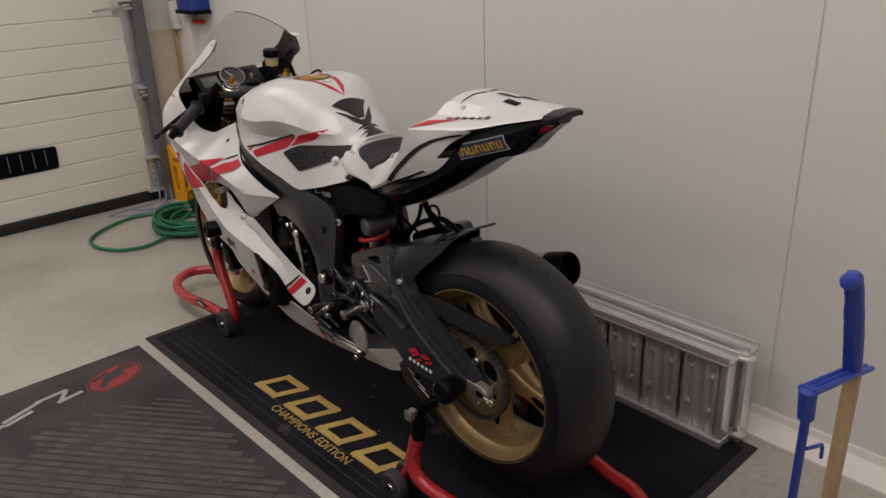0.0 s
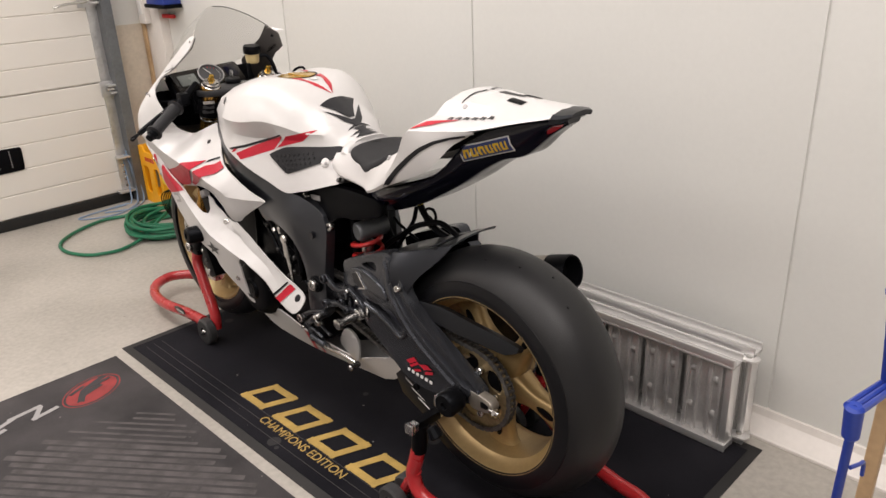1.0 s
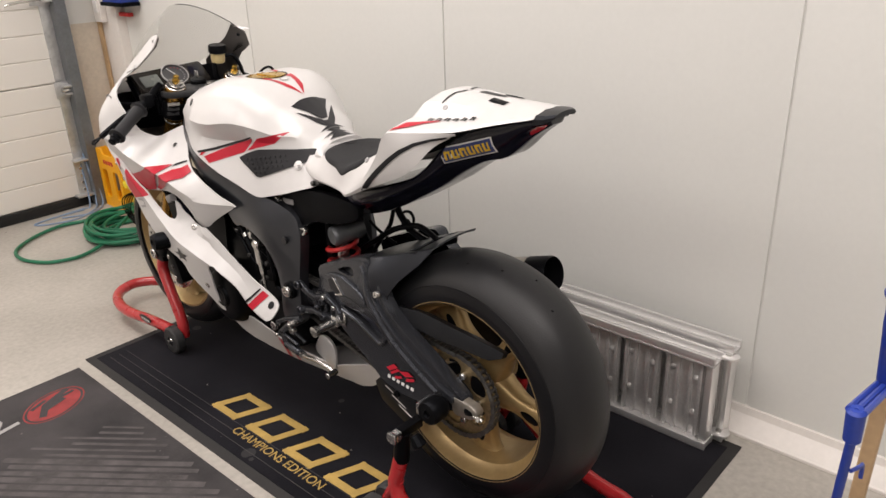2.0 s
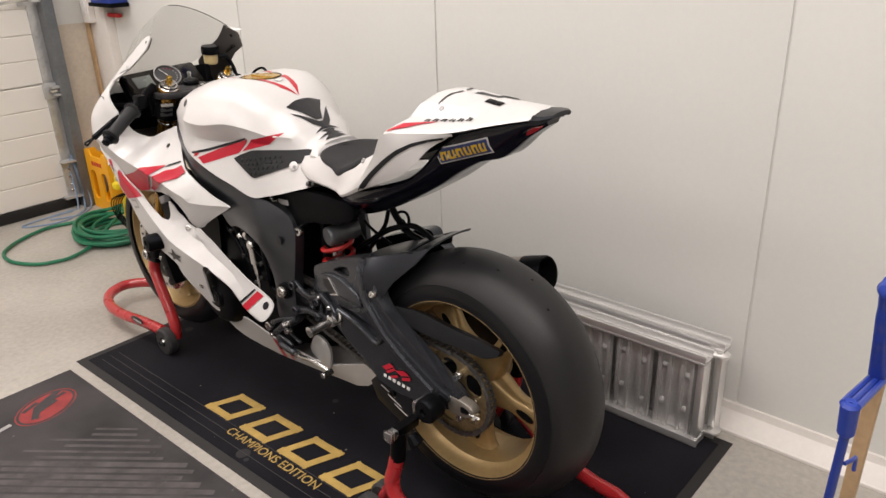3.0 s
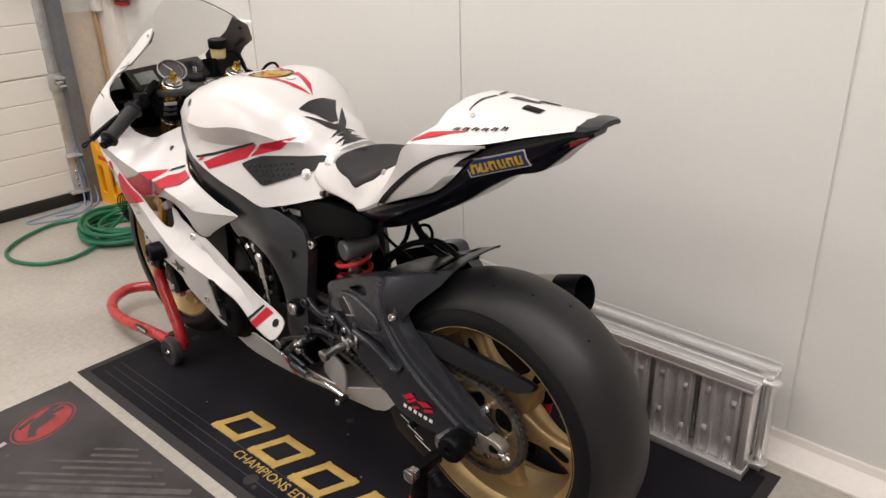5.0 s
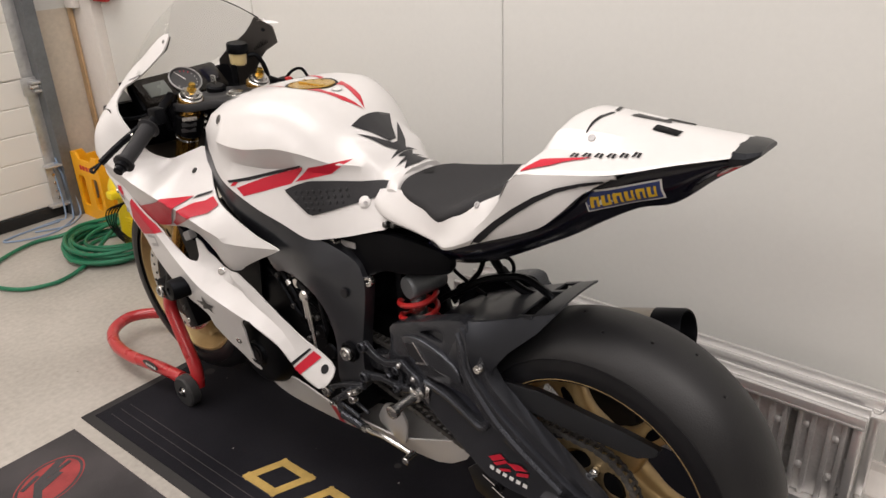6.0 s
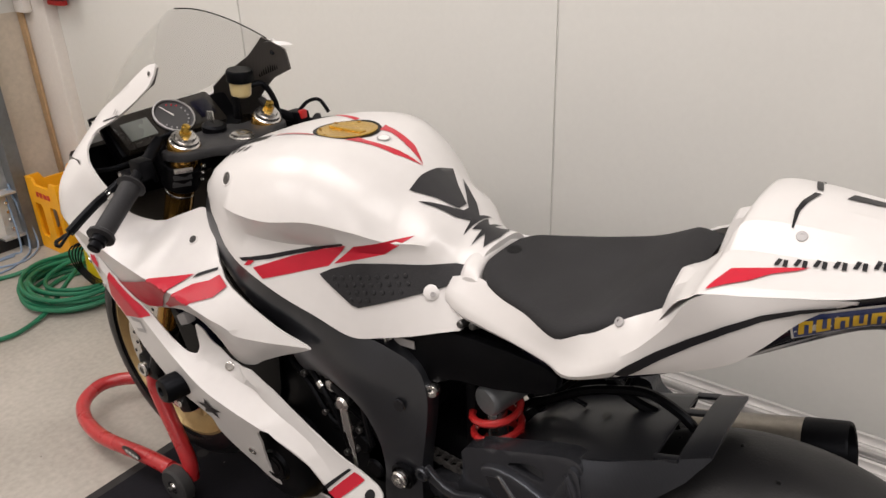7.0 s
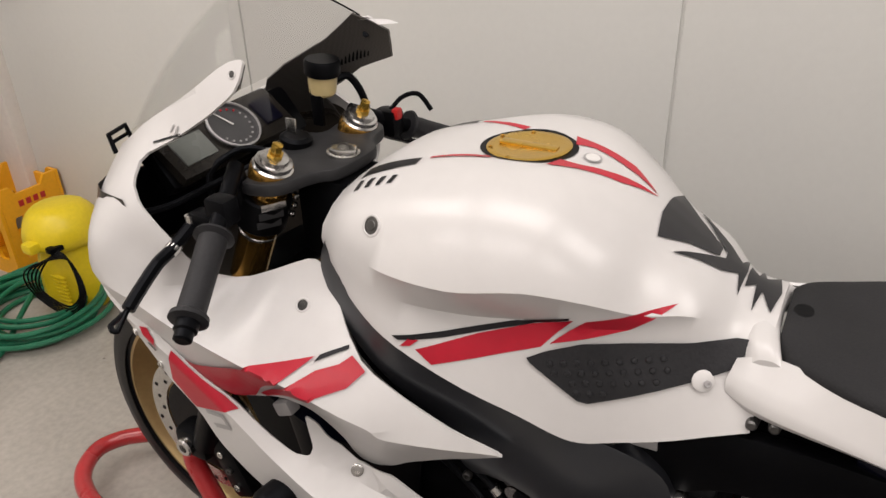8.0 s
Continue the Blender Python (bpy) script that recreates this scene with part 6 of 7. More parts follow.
part("seat_rim", loft([[Vector((x, y, z)) + Vector((0, dy, dz)) for dy, dz in ((-0.016, -0.012), (-0.012, 0.002), (0.0, 0.007), (0.014, 0.004), (0.022, -0.010))] for x, y, z in ((-0.090, 0.458, 0.884), (-0.078, 0.464, 0.896), (-0.055, 0.470, 0.903), (-0.025, 0.474, 0.906), (0.0, 0.475, 0.907), (0.025, 0.474, 0.906), (0.055, 0.470, 0.892), (0.078, 0.464, 0.884), (0.090, 0.458, 0.874))], 3, 3, mirror=False), WHITE, bike, "white rim between tank and seat")
TAIL = [(0.157, [(0.163, 0.940), (0.156, 0.942), (0.130, 0.955), (0.102, 0.965), (0.076, 0.957), (0.04, 0.940), (0, 0.935)]),
        (0.150, [(0.168, 0.958), (0.160, 0.962), (0.134, 0.986), (0.104, 1.000), (0.078, 0.991), (0.04, 0.958), (0, 0.948)]),
        (0.130, [(0.177, 0.994), (0.169, 0.997), (0.138, 1.004), (0.108, 1.007), (0.080, 1.004), (0.04, 0.998), (0, 0.991)]),
        (0.114, [(0.182, 1.008), (0.173, 1.012), (0.143, 1.015), (0.110, 1.016), (0.081, 1.014), (0.04, 1.013), (0, 1.012)]),
        (0.104, [(0.187, 1.0175), (0.178, 1.022), (0.148, 1.029), (0.112, 1.034), (0.082, 1.049), (0.04, 1.056), (0, 1.058)]),
        (0.086, [(0.181, 1.0195), (0.172, 1.025), (0.142, 1.033), (0.104, 1.040), (0.078, 1.066), (0.036, 1.079), (0, 1.081)]),
        (0.03, [(0.160, 1.0235), (0.152, 1.029), (0.128, 1.036), (0.098, 1.043), (0.072, 1.068), (0.036, 1.080), (0, 1.082)]),
        (-0.03, [(0.134, 1.028), (0.128, 1.033), (0.110, 1.039), (0.086, 1.046), (0.062, 1.064), (0.032, 1.076), (0, 1.078)]),
        (-0.10, [(0.096, 1.044), (0.092, 1.047), (0.080, 1.051), (0.066, 1.056), (0.048, 1.066), (0.026, 1.072), (0, 1.074)]),
        (-0.170, [(0.060, 1.058), (0.058, 1.060), (0.050, 1.062), (0.044, 1.065), (0.034, 1.068), (0.018, 1.069), (0, 1.070)])]
tail = part("tail_cowl", loft([halfring(y, p) for y, p in TAIL], 5, 1), WHITE, bike, "white single-seat tail cowl", angle=17)
tw = tree_of(tail)
part("stripe", decal([(-0.181, 0.0990), (-0.162, 0.0930), (-0.143, 0.0860), (-0.126, 0.048), (-0.112, 0.016), (-0.122, 0.026), (-0.136, 0.047), (-0.154, 0.064)], tw, axis="z", off=0.002, step=0.006), RED, tail, "red wedge stripe")
for k in range(6):
    y, x = 0.050 - 0.0175 * k, -0.121 + 0.0058 * k
    part("print_bar", decal([(x, y), (x, y - 0.0045), (x + 0.012, y - 0.0060), (x + 0.012, y - 0.0015)], tw, axis="z", off=0.002, step=0.004), BLACKD, tail)
    part("print_bar", decal([(x, y - 0.0085), (x, y - 0.0130), (x + 0.012, y - 0.0115), (x + 0.012, y - 0.0070)], tw, axis="z", off=0.002, step=0.004), BLACKD, tail)
for s in (-1, 1):
    part("cowl_vent", decal([(s * 0.016, -0.041), (s * 0.036, -0.041), (s * 0.038, -0.082), (s * 0.022, -0.085)], tw, axis="z", off=0.0015, step=0.008), BLACK, tail, "dark cowl vent")
    part("pinstripe", decal([(s * 0.077, 0.0475), (s * 0.052, 0.0515), (s * 0.032, 0.0490), (s * 0.005, 0.043), (s * 0.005, 0.036), (s * 0.032, 0.0420), (s * 0.052, 0.0465), (s * 0.077, 0.0450)], tw, axis="z", step=0.005), BLACKD, tail)
part("black_block", decal([(-0.004, 0.010), (0.016, 0.006), (0.016, -0.050), (0.002, -0.054)], tw, axis="z", step=0.008), BLACKD, tail)
hit, nrm, *_ = tw.ray_cast(Vector((-1, 0.035, 1.060)), Vector((1, 0, 0)))
if hit:
    part("cowl_bolt", bolt(bmesh.new(), hit, nrm, 0.006, 0.0015), GREYD, tail)
part("tail_tip", loft([halfring(y, p) for y, p in ((-0.168, [(0.058, 1.046), (0.059, 1.0575), (0.048, 1.064), (0.02, 1.0695), (0, 1.0695)]), (-0.188, [(0.053, 1.050), (0.054, 1.0585), (0.046, 1.0645), (0.02, 1.069), (0, 1.0695)]), (-0.203, [(0.034, 1.0590), (0.035, 1.0620), (0.030, 1.0655), (0.014, 1.0685), (0, 1.069)]))], 2, 1), CARBON, bike, "dark carbon tail end", angle=17)
UNDER = [(0.36, 0.748, 0.815, 0.100), (0.29, 0.766, 0.840, 0.122), (0.21, 0.800, 0.866, 0.132), (0.12, 0.850, 0.900, 0.118), (0.07, 0.880, 0.936, 0.112), (0.02, 0.915, 0.986, 0.108), (-0.035, 0.948, 1.021, 0.092), (-0.09, 0.966, 1.038, 0.072), (-0.145, 1.014, 1.050, 0.054), (-0.185, 1.042, 1.056, 0.038)]
ut = part("undertail", loft([[Vector((0, y, z1)), Vector((-w * 0.7, y, z1)), Vector((-w, y, z1 - 0.004)), Vector((-w * 0.93, y, (z0 * 0.5 + z1 * 0.5))), Vector((-w * 0.62, y, z0 + 0.010)), Vector((-w * 0.45, y, z0)), Vector((0, y, z0))][::-1] for y, z0, z1, w in UNDER], 4, 3, mirror=False), GLOSSB, bike, "gloss black undertail")
b = loft([[Vector((0, y, z1)), Vector((-w * 0.7, y, z1)), Vector((-w, y, z1 - 0.004)), Vector((-w * 0.93, y, (z0 * 0.5 + z1 * 0.5))), Vector((-w * 0.62, y, z0 + 0.010)), Vector((-w * 0.45, y, z0)), Vector((0, y, z0))][::-1] for y, z0, z1, w in UNDER], 4, 3, mirror=False)
part("undertail", mirrored(b), GLOSSB, bike)
tu = tree_of(ut)
stk = part("sticker", decal([(0.027, 0.983), (0.023, 0.949), (-0.082, 0.981), (-0.080, 1.016)], tu, off=0.0014), WPRINT, ut, "blue maker's sticker with white edge and yellow bars")
part("sticker_field", decal([(0.0245, 0.9805), (0.021, 0.952), (-0.079, 0.983), (-0.0775, 1.0125)], tu, off=0.002), STICKB, stk)
for k in range(6):
    y = 0.0175 - 0.0155 * k
    z = 0.9575 + 0.0049 * k
    part("yellow_bar", decal([(y, z), (y - 0.0123, z + 0.0039), (y - 0.0123, z + 0.0225), (y, z + 0.0190)], tu, off=0.0026, step=0.006), STICKY, stk)
    part("dark_bar", decal([(y - 0.005, z + (0.0065 if k % 2 else 0.0015)), (y - 0.009, z + (0.0078 if k % 2 else 0.003)), (y - 0.009, z + (0.0225 if k % 2 else 0.0165)), (y - 0.005, z + (0.0212 if k % 2 else 0.0155))], tu, off=0.0031, step=0.006), STICKB, stk)
part("tail_lens", decal(soften([(-0.142, 1.019), (-0.162, 1.030), (-0.179, 1.043), (-0.172, 1.0465), (-0.150, 1.033)], 1), tu, off=0.004, step=0.008), TAILR, ut, "red tail light lens")

# fairings
UPPER = [(1.085, 1.148), (1.086, 1.126), (1.094, 1.108), (1.131, 1.079), (1.184, 1.046), (1.236, 1.019), (1.232, 0.994), (1.210, 0.972), (1.182, 0.950), (1.158, 0.928), (1.148, 0.900), (1.146, 0.874), (1.111, 0.857), (1.036, 0.890), (1.008, 0.902), (0.988, 0.900), (0.957, 0.869), (0.931, 0.837), (0.899, 0.800), (0.828, 0.769), (0.768, 0.747), (0.709, 0.730), (0.736, 0.714), (0.795, 0.683), (0.855, 0.648), (0.878, 0.630), (0.907, 0.622), (0.926, 0.627), (0.936, 0.642), (0.942, 0.662), (0.954, 0.675), (0.973, 0.697), (0.991, 0.708), (1.033, 0.717), (1.088, 0.714), (1.120, 0.722), (1.160, 0.740), (1.212, 0.772), (1.27, 0.802), (1.32, 0.816), (1.43, 0.82), (1.475, 0.88), (1.44, 0.94), (1.36, 0.992), (1.306, 1.020), (1.263, 1.050), (1.177, 1.097), (1.112, 1.142)]
UCREASE = [(1.475, 0.882, 0.030), (1.40, 0.868, 0.175), (1.30, 0.865, 0.262), (1.215, 0.838, 0.266), (1.141, 0.818, 0.268), (1.043, 0.800, 0.268), (0.975, 0.782, 0.259), (0.915, 0.752, 0.244), (0.876, 0.735, 0.233), (0.859, 0.721, 0.226), (0.792, 0.723, 0.210), (0.721, 0.729, 0.192), (0.70, 0.729, 0.19)]
UFOLD = [(p.x, p.y) for p in spline(sorted(UCREASE), 4)]
ux = creased(UCREASE, [(1.085, 1.148, 0.135), (1.177, 1.095, 0.150), (1.263, 1.049, 0.150), (1.32, 1.008, 0.150), (1.25, 0.985, 0.222), (1.256, 0.955, 0.242), (1.286, 0.917, 0.259), (1.44, 0.94, 0.060), (1.38, 0.92, 0.170), (1.18, 0.885, 0.238), (1.21, 0.92, 0.242), (1.210, 0.972, 0.230), (1.182, 0.950, 0.234), (1.155, 0.925, 0.230), (1.148, 0.90, 0.222), (1.146, 0.874, 0.205), (1.111, 0.857, 0.175), (1.036, 0.890, 0.152), (1.008, 0.902, 0.146), (0.985, 0.900, 0.150), (0.957, 0.869, 0.165), (0.931, 0.837, 0.184), (1.05, 0.845, 0.205), (1.0, 0.855, 0.178), (0.899, 0.800, 0.198), (0.828, 0.769, 0.200), (0.768, 0.747, 0.198), (1.184, 1.027, 0.186), (1.094, 1.092, 0.160)],
             [(0.736, 0.714, 0.187), (0.795, 0.683, 0.184), (0.855, 0.648, 0.182), (0.907, 0.622, 0.184), (0.936, 0.642, 0.192), (0.954, 0.675, 0.200), (0.991, 0.708, 0.210), (1.033, 0.719, 0.219), (1.088, 0.714, 0.238), (1.120, 0.722, 0.243), (1.160, 0.740, 0.246), (1.212, 0.772, 0.247), (1.27, 0.802, 0.249), (1.43, 0.82, 0.11), (1.34, 0.82, 0.218)])
up = None
for s in (-1, 1):
    b = panel(soften(UPPER, 1, 0.18), ux, 0.004, step=0.016, lines=[UFOLD])
    f = part("upper_fairing", b if s < 0 else mirrored(b), WHITE, bike, "white upper side fairing with red stripe", angle=20)
    up = up or f
tf = tree_of(up)
part("stripe", decal([(1.160, 0.762), (1.1427, 0.7585), (1.084, 0.7775), (1.028, 0.800), (0.988, 0.8055), (0.9575, 0.8105), (0.9686, 0.8010), (0.985, 0.788), (1.020, 0.765), (1.040, 0.748), (1.060, 0.722), (1.090, 0.717), (1.120, 0.725), (1.150, 0.738)], tf, off=0.003, step=0.005, lines=[UFOLD]), RED, up, "red side stripe")
part("stripe", decal([(1.050, 0.730), (1.030, 0.745), (1.012, 0.759), (0.976, 0.7825), (0.951, 0.7975), (0.928, 0.803), (0.916, 0.812), (0.8955, 0.796), (0.912, 0.779), (0.942, 0.7705), (1.045, 0.722)], tf, off=0.003, step=0.005, lines=[UFOLD]), RED, up, "red side stripe")
part("pinstripe", decal([(0.957, 0.805), (0.953, 0.812), (0.923, 0.823), (0.922, 0.8185), (0.948, 0.8085)], tf, off=0.002, step=0.005), BLACKD, up)
for k in range(2):
    part("print_bar", decal([(1.196 - 0.010 * k, 1.050), (1.192 - 0.010 * k, 1.0515), (1.190 - 0.010 * k, 1.0605), (1.194 - 0.010 * k, 1.059)], tf, step=0.004), GREYD, up)
part("print_bar", decal([(1.222, 1.034), (1.176, 1.050), (1.176, 1.0525), (1.222, 1.0365)], tf, step=0.004), BLACKD, up)
for y, z in ((1.001, 0.8525), (1.098, 1.130)):
    hit, nrm, *_ = tf.ray_cast(Vector((-1, y, z)), Vector((1, 0, 0)))
    if hit:
        r = 0.0105 if z < 1 else 0.006
        ring_ = part("fastener_ring", lathe(bmesh.new(), hit, nrm, [(-0.001, r), (0.0010, r * 0.96), (0.0014, r * 0.82), (0.0006, r * 0.70), (-0.001, r * 0.70)], 20), WHITE, up)
        part("fairing_screw", lathe(bmesh.new(), hit, nrm, [(0.0004, r * 0.70), (0.0006, r * 0.35), (0.0014, r * 0.30), (0.0014, 0)], 16), BOLTD, ring_)

LOWER = [(1.372, 0.816), (1.345, 0.826), (1.30, 0.822), (1.262, 0.808), (1.21, 0.785), (1.157, 0.752), (1.09, 0.714), (1.038, 0.676), (1.000, 0.648), (0.980, 0.644), (0.978, 0.655), (0.987, 0.675), (0.994, 0.698), (0.978, 0.686), (0.963, 0.668), (0.943, 0.654), (0.917, 0.634), (0.896, 0.631), (0.862, 0.637), (0.824, 0.613), (0.786, 0.586), (0.748, 0.560), (0.711, 0.538), (0.675, 0.516), (0.630, 0.490), (0.605, 0.478), (0.592, 0.465), (0.592, 0.449), (0.599, 0.431), (0.616, 0.416), (0.643, 0.418), (0.669, 0.431), (0.694, 0.445), (0.717, 0.472), (0.732, 0.490), (0.761, 0.505), (0.787, 0.520), (0.806, 0.537), (0.822, 0.542), (0.839, 0.523), (0.838, 0.500), (0.846, 0.463), (0.851, 0.427), (0.846, 0.399), (0.836, 0.374), (0.861, 0.378), (0.892, 0.419), (0.915, 0.436), (0.937, 0.454), (0.958, 0.479), (0.958, 0.510), (0.984, 0.527), (1.018, 0.538), (1.064, 0.569), (1.092, 0.590), (1.128, 0.624), (1.154, 0.674), (1.204, 0.712), (1.235, 0.742), (1.285, 0.768), (1.340, 0.796)]
RIDGE = [(1.385, 0.815, 0.200), (1.33, 0.812, 0.234), (1.27, 0.800, 0.254), (1.157, 0.742, 0.260), (1.087, 0.694, 0.260), (1.024, 0.646, 0.260), (0.949, 0.598, 0.258), (0.886, 0.572, 0.250), (0.834, 0.549, 0.238), (0.786, 0.524, 0.224), (0.735, 0.495, 0.213), (0.697, 0.458, 0.207), (0.675, 0.437, 0.205), (0.59, 0.41, 0.20)]
LFOLD = [(p.x, p.y) for p in spline(sorted(RIDGE), 4)]
lx = creased(RIDGE, [(1.345, 0.826, 0.218), (1.30, 0.822, 0.240), (1.21, 0.785, 0.252), (1.157, 0.752, 0.252), (1.09, 0.712, 0.248), (1.038, 0.676, 0.246), (1.000, 0.648, 0.240), (0.978, 0.655, 0.226), (0.994, 0.698, 0.216), (0.963, 0.668, 0.210), (0.943, 0.654, 0.200), (0.917, 0.632, 0.196), (0.896, 0.629, 0.195), (0.862, 0.637, 0.199), (0.824, 0.613, 0.199), (0.786, 0.586, 0.197), (0.748, 0.560, 0.194), (0.711, 0.538, 0.190), (0.675, 0.516, 0.184), (0.810, 0.580, 0.202), (0.772, 0.554, 0.199), (0.735, 0.530, 0.195), (0.698, 0.505, 0.190), (0.630, 0.490, 0.172), (0.592, 0.457, 0.176), (0.616, 0.416, 0.196), (0.897, 0.606, 0.220), (0.866, 0.588, 0.214), (0.93, 0.622, 0.224), (0.850, 0.612, 0.204), (0.62, 0.45, 0.190)],
             [(0.839, 0.52, 0.230), (0.838, 0.500, 0.225), (0.851, 0.427, 0.208), (0.836, 0.376, 0.194), (0.892, 0.419, 0.212), (0.937, 0.454, 0.223), (0.958, 0.500, 0.236), (1.018, 0.538, 0.246), (1.064, 0.569, 0.250), (1.128, 0.624, 0.253), (1.154, 0.668, 0.255), (1.204, 0.71, 0.254), (1.235, 0.742, 0.250), (1.285, 0.768, 0.238), (1.340, 0.796, 0.216), (0.70, 0.45, 0.206), (0.645, 0.42, 0.202)])
LYS, LZS = [p[0] for p in LFOLD], [p[1] for p in LFOLD]
lower_sheet = lx


def stepped(y, z):
    """The lower fairing with a tapering step pressed in above its ridge."""
    t = z - float(np.interp(y, LYS, LZS))
    fade = min(1, max(0, (y - 0.68) / 0.2)) * min(1, max(0, (1.0 - y) / 0.07))
    return lower_sheet(y, z) + fade * (0.75 * min(max(t - 0.028, 0), 0.024 * fade + 0.0005) - 0.40 * min(max(t, 0), 0.028))


lx = stepped
STEPS = [[(y, z + h * min(1, max(0.02, (y - 0.68) / 0.2)) + 0.028) for y, z in LFOLD if 0.68 < y < 1.0] for h in (0.0, 0.024)]
lo = None
for s in (-1, 1):
    b = panel(soften(LOWER, 1, 0.18), lx, 0.004, step=0.016, lines=[LFOLD, *STEPS])
    f = part("lower_fairing", b if s < 0 else mirrored(b), WHITE, bike, "white lower side fairing", angle=20)
    lo = lo or f
tl = tree_of(lo)
part("stripe", decal([(1.192, 0.716), (1.184, 0.766), (1.160, 0.751), (1.10, 0.717), (1.078, 0.702), (1.125, 0.690), (1.154, 0.682)], tl, off=0.002, step=0.005), RED, lo, "red front stripe")
for q in ([(1.136, 0.685), (1.100, 0.690), (1.098, 0.684), (1.134, 0.678)], [(1.106, 0.686), (1.099, 0.686), (1.090, 0.668), (1.097, 0.668)], [(1.126, 0.664), (1.094, 0.672), (1.090, 0.665), (1.122, 0.657)]):
    part("grey_bar", decal(q, tl, step=0.006), GREYD, lo)
part("red_mark", decal([(1.238, 0.790), (1.222, 0.772), (1.208, 0.766), (1.212, 0.776), (1.226, 0.790)], tl, off=0.002, step=0.004), RED, lo)
part("black_mark", decal([(1.228, 0.766), (1.214, 0.757), (1.210, 0.761), (1.222, 0.770)], tl, off=0.002, step=0.004), BLACKD, lo)
for y, z in ((1.262, 0.768), (1.215, 0.730)):
    hit, nrm, *_ = tl.ray_cast(Vector((-1, y, z)), Vector((1, 0, 0)))
    if hit:
        part("fairing_screw", bolt(bmesh.new(), hit, nrm, 0.006, 0.003), STEEL, lo)
part("star_mark", decal([(0.983, 0.548), (0.956, 0.553), (0.949, 0.571), (0.938, 0.553), (0.912, 0.552), (0.932, 0.541), (0.927, 0.526), (0.946, 0.535), (0.968, 0.527), (0.960, 0.541)], tl, off=0.002, step=0.005), BLACKD, lo, "black star print")
part("stripe", decal([(0.650, 0.494), (0.629, 0.483), (0.673, 0.436), (0.692, 0.447)], tl, off=0.002, step=0.005), RED, lo, "narrow red band")
part("pinstripe", decal([(0.660, 0.499), (0.655, 0.497), (0.697, 0.450), (0.703, 0.455)], tl, off=0.002, step=0.005), BLACKD, lo)
part("tip_hole", decal(oval(0.6145, 0.461, 0.009, 0.010, 0, 16), tl, step=0.006), BLACKD, lo)
for y, z in ((0.920, 0.626), (0.876, 0.459)):
    hit, nrm, *_ = tl.ray_cast(Vector((-1, y, z)), Vector((1, 0, 0)))
    if hit:
        part("fairing_screw", bolt(bmesh.new(), hit, nrm, 0.009, 0.003), STEEL, lo)
part("frame_slider", lathe(bmesh.new(), (-0.225, 1.015, 0.575), (-1, 0.1, 0.05), [(0, 0), (0, 0.026), (0.06, 0.026), (0.068, 0.022), (0.070, 0.010), (0.064, 0.008), (0.064, 0)], 24), BLACK, bike, "black nylon frame slider")
part("inner_duct", panel(soften([(1.16, 0.75), (1.06, 0.735), (0.93, 0.715), (0.90, 0.66), (0.96, 0.63), (1.04, 0.66)], 1), surface([(1.1, 0.72, 0.20), (0.95, 0.7, 0.17), (0.95, 0.64, 0.18), (1.03, 0.66, 0.19), (1.05, 0.74, 0.19)]), 0.004), GLOSSB, bike, "black inner air duct")
# Flat black sheet added to hide the forks and keep the vent gap dark.
part("vent_dark_backing", panel(soften([(1.25, 0.80), (1.10, 0.79), (0.93, 0.77), (0.85, 0.68), (0.87, 0.50), (0.98, 0.42), (1.12, 0.45), (1.17, 0.58), (1.21, 0.69)], 1), lambda y, z: 0.145, 0.004, step=0.05), BLACK, bike, "added black backing sheet that keeps the side vent dark")
part("duct_bracket", boxes(((-0.205, 1.035, 0.690), (0.02, 0.030, 0.022), 0.004, Matrix.Rotation(radians(-25), 4, "X"))), GREYD, bike, "small grey bracket in the side vent")
BELLY = [(0.895, 0.335), (0.83, 0.352), (0.761, 0.372), (0.701, 0.360), (0.62, 0.335), (0.511, 0.302), (0.46, 0.292), (0.429, 0.304), (0.361, 0.326), (0.308, 0.344), (0.297, 0.292), (0.37, 0.236), (0.468, 0.236), (0.568, 0.240), (0.728, 0.246), (0.837, 0.275)]
bx = surface([(0.895, 0.335, 0.16), (0.76, 0.37, 0.165), (0.62, 0.335, 0.152), (0.5, 0.30, 0.118), (0.42, 0.295, 0.095), (0.32, 0.33, 0.08), (0.29, 0.325, 0.07), (0.382, 0.228, 0.062), (0.468, 0.236, 0.075), (0.568, 0.24, 0.09), (0.728, 0.246, 0.11), (0.837, 0.275, 0.135)])
be = None
for s in (-1, 1):
    b = panel(soften(BELLY, 1), bx, 0.004)
    f = part("belly_pan", b if s < 0 else mirrored(b), WHITE, bike, "white belly pan")
    be = be or f
part("belly_floor", plate([(-0.09, 0.80), (-0.06, 0.40), (0.06, 0.40), (0.09, 0.80)], 0.236, 0.242, 0.001, axis="z"), WHITE, bike)
part("stripe", decal([(0.640, 0.350), (0.625, 0.345), (0.655, 0.246), (0.672, 0.247)], tree_of(be), step=0.008), RED, be, "red band")
part("stripe", decal([(0.605, 0.340), (0.596, 0.335), (0.62, 0.248), (0.63, 0.248)], tree_of(be), step=0.008), RED, be)
hk = soften([(0.535, 0.320), (0.510, 0.371), (0.490, 0.381), (0.470, 0.379), (0.450, 0.366), (0.440, 0.343), (0.446, 0.300), (0.452, 0.282), (0.49, 0.296)], 1)
part("catch_plate", plate(hk, -0.112, -0.104, 0.002), ALU, bike, "pale curved catch plate")

